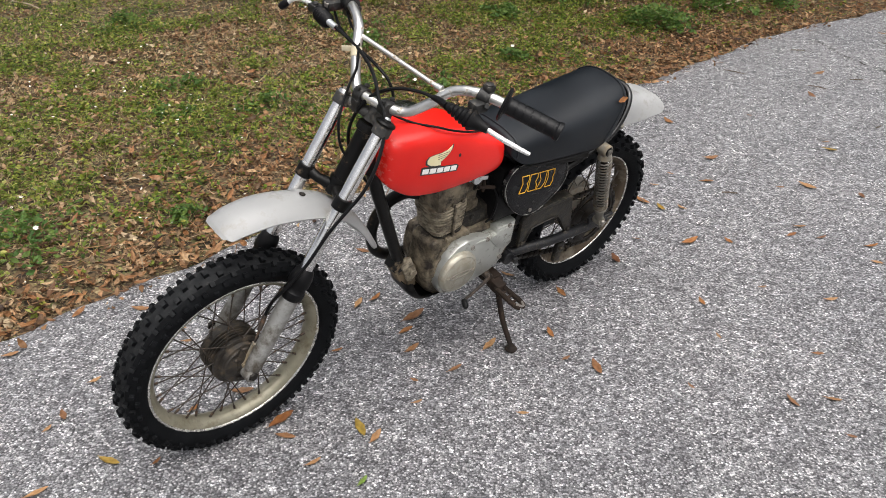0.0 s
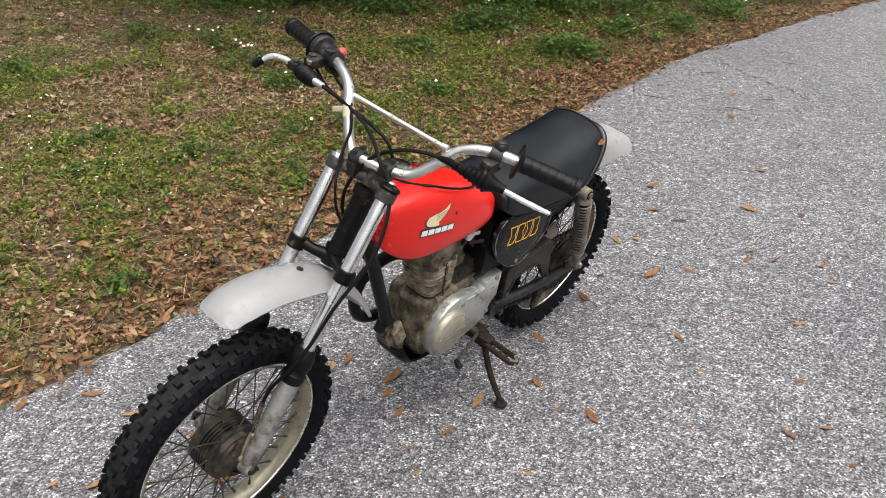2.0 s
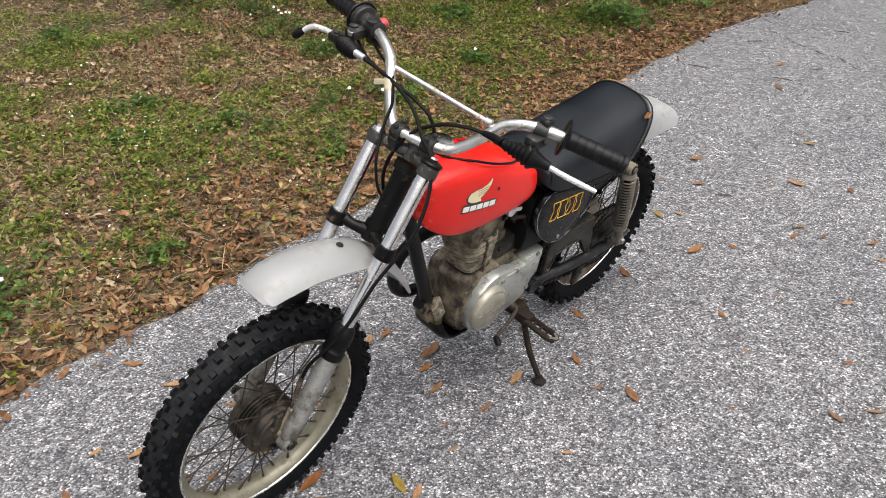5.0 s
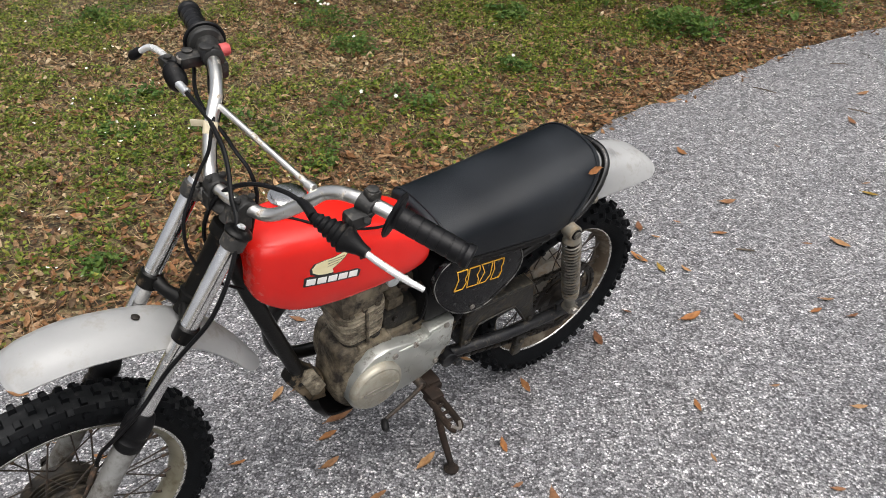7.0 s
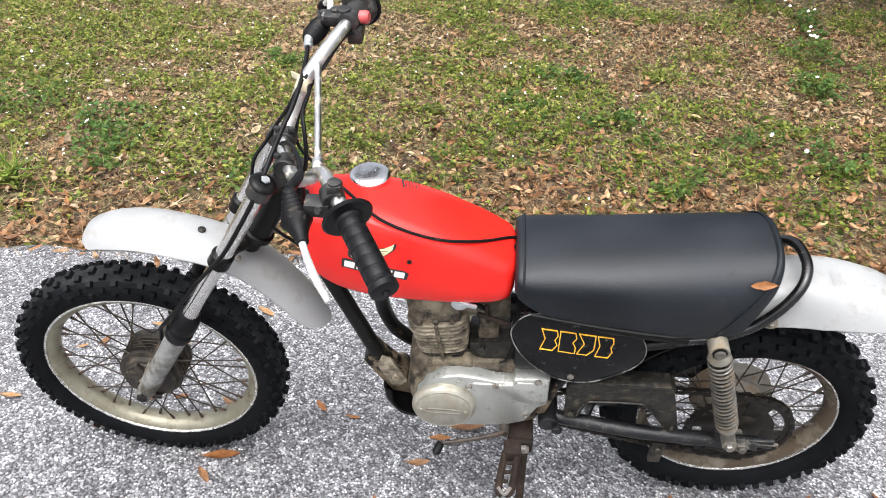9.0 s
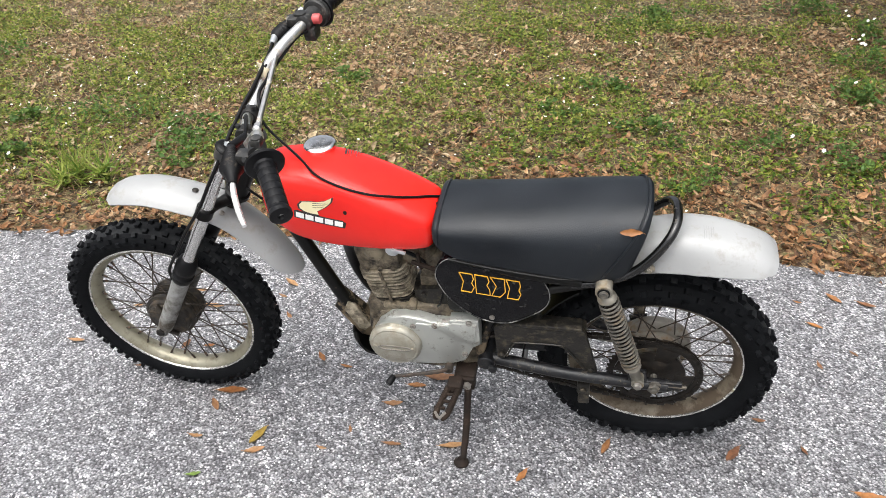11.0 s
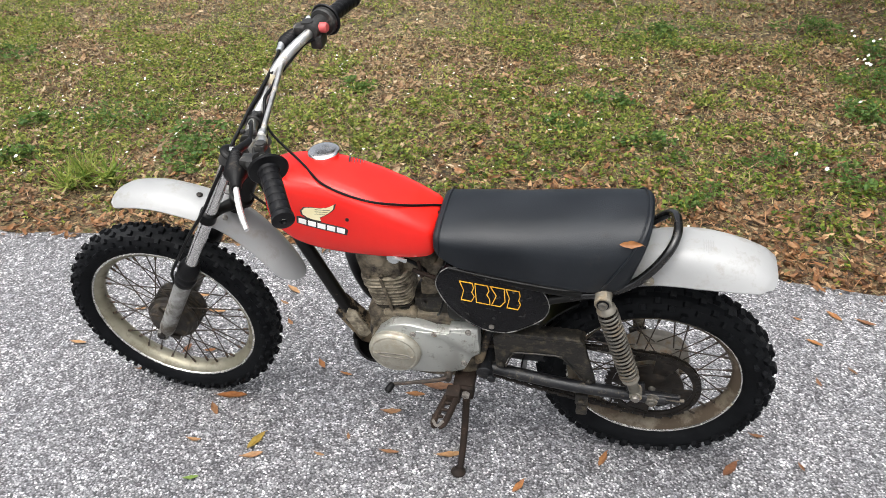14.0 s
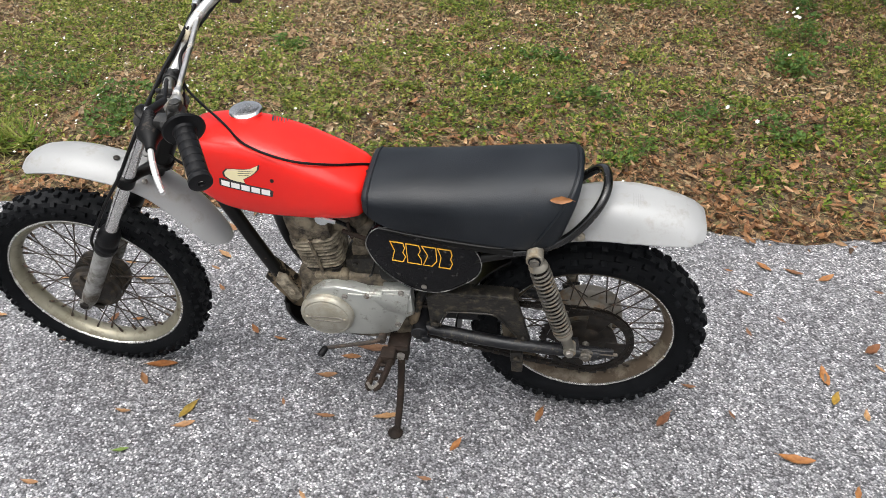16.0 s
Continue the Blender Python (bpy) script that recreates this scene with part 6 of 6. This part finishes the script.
part("kick_starter", join(rod((-0.12, -0.08, 0.27), (-0.12, -0.12, 0.27), 0.012), tube([(-0.12, -0.115, 0.27), (-0.15, -0.125, 0.35), (-0.17, -0.13, 0.44)], 0.008, 8, 12)), M_STEEL, bike)

# ---- rear suspension and drive ----
for s in (1, -1):
    a, b = V3(-0.465, 0.112 * s, 0.577), V3(-0.553, 0.108 * s, 0.302)
    d = (b - a) / np.linalg.norm(b - a)
    L = np.linalg.norm(b - a)
    sh = part("shock_absorber", join(turned([(-0.014, 0.01), (-0.006, 0.0135), (0.014, 0.0135), (0.02, 0.019), (0.028, 0.02), (0.03, 0.018), (0.032, 0.006), (L - 0.09, 0.006), (L - 0.065, 0.006), (L - 0.06, 0.019), (L - 0.05, 0.0195), (L - 0.042, 0.0125), (L, 0.0115), (L + 0.012, 0.009)], a, d, 24, caps=True),
                                     rod(a + V3(0, -0.018 * s, 0), a + V3(0, 0.013 * s, 0), 0.0175), rod(b + V3(0, -0.016 * s, 0), b + V3(0, 0.012 * s, 0), 0.014)), M_SHOCK, bike, "grimy twin-shock damper")
    u = np.cross(d, V3(0, 1, 0))
    u /= np.linalg.norm(u)
    w = np.cross(d, u)
    th = np.linspace(0, 2 * math.pi * 18, 18 * 16)
    coil = [tuple(a + d * (0.031 + (L - 0.092) * t / th[-1]) + 0.0195 * (math.cos(t) * u + math.sin(t) * w)) for t in th]
    part("spring", tube(coil, 0.0024, 7, len(coil), False), M_SPRING, sh, "dull steel coil spring")
    # dark colour here paints the shade seen between the spring's coils
    part("damper", rod(a + d * 0.03, a + d * (L - 0.06), 0.0105), M_GREASE, sh, "damper body coloured dark for shade between the coils")
    part("eye_bush", turned([(0, 0.0125), (0.0025, 0.0125), (0.003, 0.011)], a + V3(0, 0.0125 * s, 0), (0, s, 0), 20, caps=True), M_RUBBER, sh)
    part("top_bolt", turned([(0, 0.0095), (0.004, 0.0095), (0.0055, 0.007), (0.004, 0.004)], a + V3(0, 0.0145 * s, 0), (0, s, 0), 20, caps=True), M_SPRING, sh)
    part("lower_bolt", hexbolt(b + V3(0, 0.012 * s, 0), (0, s, 0), 0.009, 0.008), M_STEEL, sh)
swing = part("swingarm", join(*[tube([(-0.215, 0.055 * s, 0.272), (-0.3, 0.068 * s, 0.272), (-0.42, 0.08 * s, 0.269), (-0.62, 0.082 * s, 0.264)], 0.0145, 12, 20) for s in (1, -1)], rod((-0.215, -0.075, 0.272), (-0.215, 0.08, 0.272), 0.02), hexbolt((-0.232, 0.085, 0.268), (0, 1, 0), 0.011, 0.008),
                              *[plate([(-0.53, 0.302), (-0.57, 0.312), (-0.575, 0.28), (-0.65, 0.282), (-0.65, 0.258), (-0.54, 0.258)], 0.078 * s, 0.09 * s, 0.003) for s in (1, -1)]), M_SWING, bike, "black swingarm caked with dried mud")
part("chain_adjuster", join(rod((-0.66, 0.087, 0.27), (-0.6, 0.087, 0.27), 0.004), turned([(0, 0.017), (0.004, 0.017), (0.005, 0.014)], (-0.592, 0.088, 0.265), (0, 1, 0), 22, caps=True)), M_SPRING, swing)
# pressed chain guard with its window
guard = [(-0.236, 0.395), (-0.25, 0.409), (-0.30, 0.415), (-0.425, 0.415), (-0.434, 0.405), (-0.466, 0.282), (-0.444, 0.279), (-0.432, 0.292), (-0.393, 0.347), (-0.375, 0.355), (-0.285, 0.351), (-0.274, 0.342), (-0.26, 0.302), (-0.243, 0.298)]
part("chain_guard", join(plate(fine(guard, 3), 0.066, 0.078, 0.002), plate([(-0.236, 0.398), (-0.262, 0.418), (-0.426, 0.418), (-0.436, 0.408), (-0.262, 0.408)], 0.045, 0.081, 0.002), tube([(-0.264, 0.0785, 0.306), (-0.279, 0.0785, 0.347), (-0.29, 0.0785, 0.355), (-0.372, 0.0785, 0.359), (-0.394, 0.0785, 0.35), (-0.442, 0.0785, 0.283)], 0.0022, 6, 40), hexbolt((-0.254, 0.078, 0.31), (0, 1, 0), 0.008), hexbolt((-0.452, 0.078, 0.288), (0, 1, 0), 0.007)), M_GUARD, bike, "mud-streaked pressed steel chain guard")
part("chain_slider", join(rbox((-0.438, 0.076, 0.224), (0.029, 0.016, 0.034), 0.004), rbox((-0.44, 0.074, 0.186), (0.026, 0.014, 0.036), 0.004), hexbolt((-0.438, 0.085, 0.222), (0, 1, 0), 0.008)), M_GUARD, bike, "mud-stained chain guide block")
# chain: links along both runs and round the sprocket
loop = [(-0.19, 0.335), (-0.3, 0.352), (-0.45, 0.37), (-0.575, 0.368)] + [(-0.590 + 0.102 * math.cos(a), 0.265 + 0.102 * math.sin(a)) for a in np.linspace(1.6, 4.6, 16)] + [(-0.5, 0.178), (-0.4, 0.198), (-0.3, 0.222), (-0.2, 0.25)]
C2 = spline(np.array(loop), 600)
cum = np.concatenate([[0], np.cumsum(np.linalg.norm(np.diff(C2, axis=0), axis=1))])
geo = []
for i, d in enumerate(np.arange(0, cum[-1], 0.0127)):
    x, z = np.interp(d, cum, C2[:, 0]), np.interp(d, cum, C2[:, 1])
    x2, z2 = np.interp(d + 0.006, cum, C2[:, 0]), np.interp(d + 0.006, cum, C2[:, 1])
    an = math.degrees(math.atan2(-(z2 - z), x2 - x))
    geo.append(rbox((x, 0.0545 if i % 2 else 0.0525, z), (0.0165, 0.0025, 0.0095), 0.0008, (0, an, 0)))
    geo.append(rbox((x, 0.0435 if i % 2 else 0.0455, z), (0.0165, 0.0025, 0.0095), 0.0008, (0, an, 0)))
part("chain", join(*geo), M_GREASE, bike, "greasy rust-brown drive chain")
# added plate that stands in for the darkness behind the guard's window
part("chain_case", plate([(-0.245, 0.37), (-0.40, 0.385), (-0.43, 0.33), (-0.44, 0.285), (-0.26, 0.285)], 0.028, 0.036, 0.002), M_SWING, bike, "dark plate added to close the gap behind the chain guard")
# black sheet added ahead of the rear tyre to fill the dark gap there
R = []
for a in np.linspace(2.2, 3.3, 12):
    r = 0.292
    x, z = -0.590 - r * math.cos(a), 0.265 + r * math.sin(a)
    ro = r + 0.004
    xo, zo = -0.590 - ro * math.cos(a), 0.265 + ro * math.sin(a)
    R.append([(x, y, z) for y in np.linspace(-0.055, 0.055, 6)] + [(xo, y, zo) for y in np.linspace(0.055, -0.055, 6)])
part("inner_mudguard", grid(np.array(R), True), M_BLACK, bike, "black sheet added to darken the gap ahead of the tyre")
part("brake_torque_arm", tube([(-0.54, -0.09, 0.2), (-0.4, -0.09, 0.22), (-0.22, -0.08, 0.24)], 0.007, 8, 10), M_STEEL, bike)

# ---- handlebar and controls ----
BAR_L = [(0.262, 0.0, 0.848), (0.246, 0.04, 0.846), (0.227, 0.074, 0.852), (0.197, 0.112, 0.889), (0.172, 0.138, 0.920), (0.148, 0.19, 0.935), (0.105, 0.262, 0.922), (0.062, 0.335, 0.905)]
BAR_R = [(0.262, 0.0, 0.848), (0.268, -0.04, 0.850), (0.262, -0.065, 0.864), (0.242, -0.098, 0.912), (0.216, -0.130, 0.945), (0.190, -0.19, 0.960), (0.169, -0.275, 0.960), (0.1465, -0.381, 0.9555)]
bar = part("handlebar", tube(BAR_R[:0:-1] + BAR_L, 0.0108, 14, 120), M_CHROME, bike, "bent chrome handlebar")
part("crossbar", join(tube([(0.222, -0.120, 0.936), (0.184, 0.108, 0.914)], 0.0055, 10, 6), rod((0.224, -0.128, 0.938), (0.221, -0.115, 0.936), 0.0085), rod((0.185, 0.1, 0.914), (0.183, 0.115, 0.914), 0.0085)), M_CHROME, bar, "thin chrome brace across the handlebar")
part("tape_wrap", join(tube([(0.2465, -0.09, 0.902), (0.24, -0.1, 0.917)], 0.0122, 12, 4), rbox((0.255, -0.107, 0.915), (0.03, 0.001, 0.012), 0.0003, (0, 6, -40))), M_TAPE, bar, "strip of old tan tape")
for s in (1, -1):
    p = V3(0.252 if s > 0 else 0.266, 0.034 * s, 0.846)
    part("bar_clamp", join(rod(p + V3(0, -0.012, 0), p + V3(0, 0.012, 0), 0.018), rbox(tuple(p + V3(0.006, 0, -0.022)), (0.028, 0.022, 0.03), 0.004), hexbolt(p + V3(0.012, 0, 0.015), (0, 0, 1), 0.006, 0.006), hexbolt(p + V3(-0.012, 0, 0.015), (0, 0, 1), 0.006, 0.006)), M_PERCH, bar)


def unit(v):
    v = V3(*v)
    return v / np.linalg.norm(v)


for path, s in ((BAR_L, 1), (BAR_R, -1)):
    e = V3(*path[-1])
    d = unit(e - V3(*path[-2]))
    L = 0.115
    prof = [(0, 0.034), (0.003, 0.036), (0.006, 0.0335), (0.008, 0.02)]
    for i in range(6):
        q = 0.012 + i * 0.0165
        prof += [(q, 0.0175), (q + 0.0012, 0.0177), (q + 0.0128, 0.0177), (q + 0.014, 0.0175), (q + 0.0144, 0.0169), (q + 0.016, 0.0169)]
    prof += [(L, 0.0175), (L + 0.002, 0.0195), (L + 0.01, 0.0195), (L + 0.012, 0.016), (L + 0.012, 0.006), (L + 0.008, 0.004)]
    g0 = e - d * (L + 0.008)
    part("grip", turned(prof, g0, d, 28, caps=True), M_GRIP, bar, "black ribbed rubber grip with a wide flange")
    if s < 0:
        part("throttle_housing", join(turned([(-0.066, 0.013), (-0.063, 0.0175), (-0.03, 0.0185), (-0.016, 0.02), (-0.014, 0.028), (-0.01, 0.03), (-0.008, 0.0265), (-0.003, 0.0265), (-0.001, 0.03), (0, 0.03)], g0, d, 28, caps=True), rbox(tuple(g0 - d * 0.048 + V3(-0.008, 0, -0.022)), (0.026, 0.04, 0.03), 0.006), turned([(0, 0.012), (0.004, 0.012), (0.005, 0.009)], g0 - d * 0.05 + V3(0.01, 0, 0.016), (0, 0, 1), 16, caps=True)), M_PERCH, bar, "grey-black throttle housing")
        part("kill_switch", turned([(0, 0.011), (0.012, 0.011), (0.016, 0.008)], g0 - d * 0.046 + V3(-0.015, 0, 0.004), (-1, 0.1, 0.1), 18, caps=True), M_REDKNOB, bar, "faded red kill switch button")
# left perch with its ribbed rubber boot and lever
perch = part("left_perch", join(turned([(-0.012, 0.0165), (0.012, 0.0165)], (0.146, 0.2, 0.933), (-0.4, 1, -0.1), 20, caps=True), rbox((0.166, 0.205, 0.92), (0.036, 0.028, 0.022), 0.006), rbox((0.142, 0.203, 0.953), (0.02, 0.02, 0.014), 0.004), turned([(0, 0.009), (0.004, 0.009), (0.005, 0.006)], (0.142, 0.203, 0.958), (0, 0, 1), 16, caps=True), hexbolt((0.161, 0.221, 0.926), (0.3, 0.8, 0.5), 0.006, 0.006)), M_PERCH, bar, "grimy lever perch")
prof = [(0, 0.008)]
for i in range(6):
    prof += [(0.006 + i * 0.0095, 0.0095 + 0.0019 * i), (0.0095 + i * 0.0095, 0.0118 + 0.0021 * i), (0.0145 + i * 0.0095, 0.0095 + 0.002 * i)]
prof += [(0.066, 0.0165), (0.082, 0.0105), (0.095, 0.0085)]
part("lever_boot", turned(prof, (0.214, 0.168, 0.912), (-0.036, 0.09, -0.015), 24, caps=True), M_RUBBER, perch, "ribbed black rubber lever boot")
part("cable_sleeve", tube([(0.207, 0.118, 0.904), (0.208, 0.14, 0.908), (0.214, 0.168, 0.912)], [0.0055, 0.0075, 0.008], 10, 8), M_RUBBER, perch)
part("clutch_lever", tube([(0.182, 0.25, 0.8985), (0.168, 0.28, 0.890), (0.151, 0.309, 0.881), (0.134, 0.333, 0.873)], [0.0052, 0.0055, 0.0055, 0.0042], 10, 24), M_LEVER, perch, "straight silver clutch lever")
rperch = part("right_perch", join(turned([(-0.012, 0.0165), (0.012, 0.0165)], (0.182, -0.222, 0.959), (-0.2, -1, 0), 20, caps=True), rbox((0.206, -0.235, 0.951), (0.05, 0.03, 0.02), 0.006), rbox((0.236, -0.262, 0.935), (0.024, 0.03, 0.018), 0.004, (0, 0, 10)), hexbolt((0.238, -0.262, 0.944), (0, 0, 1), 0.007, 0.005), turned([(0, 0.009), (0.004, 0.009), (0.005, 0.006)], (0.212, -0.243, 0.96), (0, 0, 1), 16, caps=True)), M_PERCH, bar, "grimy brake lever perch")
part("perch_body", turned([(0.0, 0.008), (0.004, 0.0125), (0.014, 0.0165), (0.018, 0.014), (0.023, 0.0172), (0.028, 0.0145), (0.033, 0.0178), (0.038, 0.015), (0.043, 0.0178), (0.048, 0.015), (0.053, 0.017), (0.058, 0.014), (0.064, 0.0145), (0.078, 0.0105), (0.086, 0.0075)], (0.25, -0.188, 0.934), (-0.02, -0.098, -0.005), 28, caps=True), M_RUBBER, rperch, "ribbed grimy rubber boot over the lever pivot")
part("screw_cap", turned([(-0.006, 0.0085), (0.002, 0.0085), (0.003, 0.0075), (0.003, 0.0055), (0.001, 0.005)], (0.226, -0.232, 0.957), (0.1, 0, 1), 20, caps=True), M_STEEL, rperch)
part("cable_adjuster", rod((0.251, -0.198, 0.937), (0.2475, -0.168, 0.933), 0.0075), M_ZINC, rperch)
part("brake_lever", tube([(0.231, -0.28, 0.931), (0.233, -0.305, 0.932), (0.240, -0.335, 0.927), (0.254, -0.352, 0.912)], [0.0065, 0.006, 0.006, 0.0052], 10, 24), M_LEVER, rperch, "curved silver brake lever")
part("lever_tip", turned([(-0.014, 0.006), (-0.008, 0.0085), (0.004, 0.0095), (0.012, 0.007), (0.014, 0.003)], (0.257, -0.357, 0.907), (0.4, -0.5, -0.6), 16, caps=True), M_RUBBER, rperch, "black rubber lever tip")

# cables
CABLES = {
    "front_brake_cable": ([(0.25, -0.19, 0.936), (0.246, -0.146, 0.93), (0.244, -0.103, 0.924), (0.246, -0.069, 0.916), (0.25, -0.036, 0.906), (0.259, -0.003, 0.891), (0.271, 0.03, 0.867), (0.279, 0.062, 0.85), (0.298, 0.09, 0.81), (0.324, 0.107, 0.764), (0.352, 0.111, 0.716), (0.385, 0.103, 0.67), (0.419, 0.095, 0.623), (0.463, 0.09, 0.555), (0.492, 0.081, 0.512), (0.514, 0.068, 0.475), (0.526, 0.053, 0.441), (0.537, 0.045, 0.4)], 0.0038),
    "clutch_cable": ([(0.207, 0.118, 0.904), (0.217, 0.088, 0.903), (0.235, 0.046, 0.893), (0.255, 0.008, 0.87), (0.275, -0.014, 0.84), (0.285, -0.036, 0.785), (0.285, -0.042, 0.735), (0.265, -0.045, 0.68), (0.2, -0.07, 0.58), (0.1, -0.085, 0.45)], 0.0038),
    "throttle_cable": ([(0.205, -0.235, 0.932), (0.228, -0.18, 0.925), (0.236, -0.125, 0.918), (0.231, -0.075, 0.908), (0.233, -0.03, 0.903), (0.226, 0.0, 0.885), (0.223, 0.018, 0.85), (0.232, 0.02, 0.80), (0.236, 0.012, 0.74)], 0.0034),
    "stop_wire": ([(0.19, -0.21, 0.94), (0.214, -0.158, 0.937), (0.231, -0.108, 0.93), (0.249, -0.081, 0.911), (0.262, -0.066, 0.888), (0.28, -0.06, 0.862), (0.303, -0.047, 0.828), (0.324, -0.029, 0.797), (0.325, -0.012, 0.745), (0.30, 0.012, 0.70), (0.25, 0.02, 0.66)], 0.003),
    "switch_wire": ([(0.165, -0.215, 0.945), (0.188, -0.175, 0.95), (0.208, -0.127, 0.934), (0.234, -0.094, 0.902), (0.252, -0.061, 0.856), (0.243, -0.038, 0.82), (0.164, 0.006, 0.776), (0.117, 0.054, 0.774), (0.085, 0.066, 0.764), (0.044, 0.07, 0.751), (0.006, 0.065, 0.738), (-0.03, 0.051, 0.725), (-0.068, 0.024, 0.705), (-0.103, -0.007, 0.686), (-0.13, -0.03, 0.668)], 0.0027),
}
for name, (pts, r) in CABLES.items():
    part(name, tube(pts, r, 8, 90), M_RUBBER, bike, "black sheathed cable")
part("brake_cable_end", join(rod((0.535, 0.045, 0.405), (0.553, 0.05, 0.37), 0.0055), rod((0.553, 0.05, 0.37), (0.568, 0.055, 0.343), 0.0025)), M_SPOKE, bike)

# a dry leaf on the seat's edge
seat_leaf = fallen_leaf(0, 0, 0, 0, 0.042, M_OAK, "orange-brown dry leaf stuck on the black seat")
seat_leaf.matrix_world = bike.matrix_world @ pose(-0.506, 0.0905, 0.7095, -55, 0, 6)
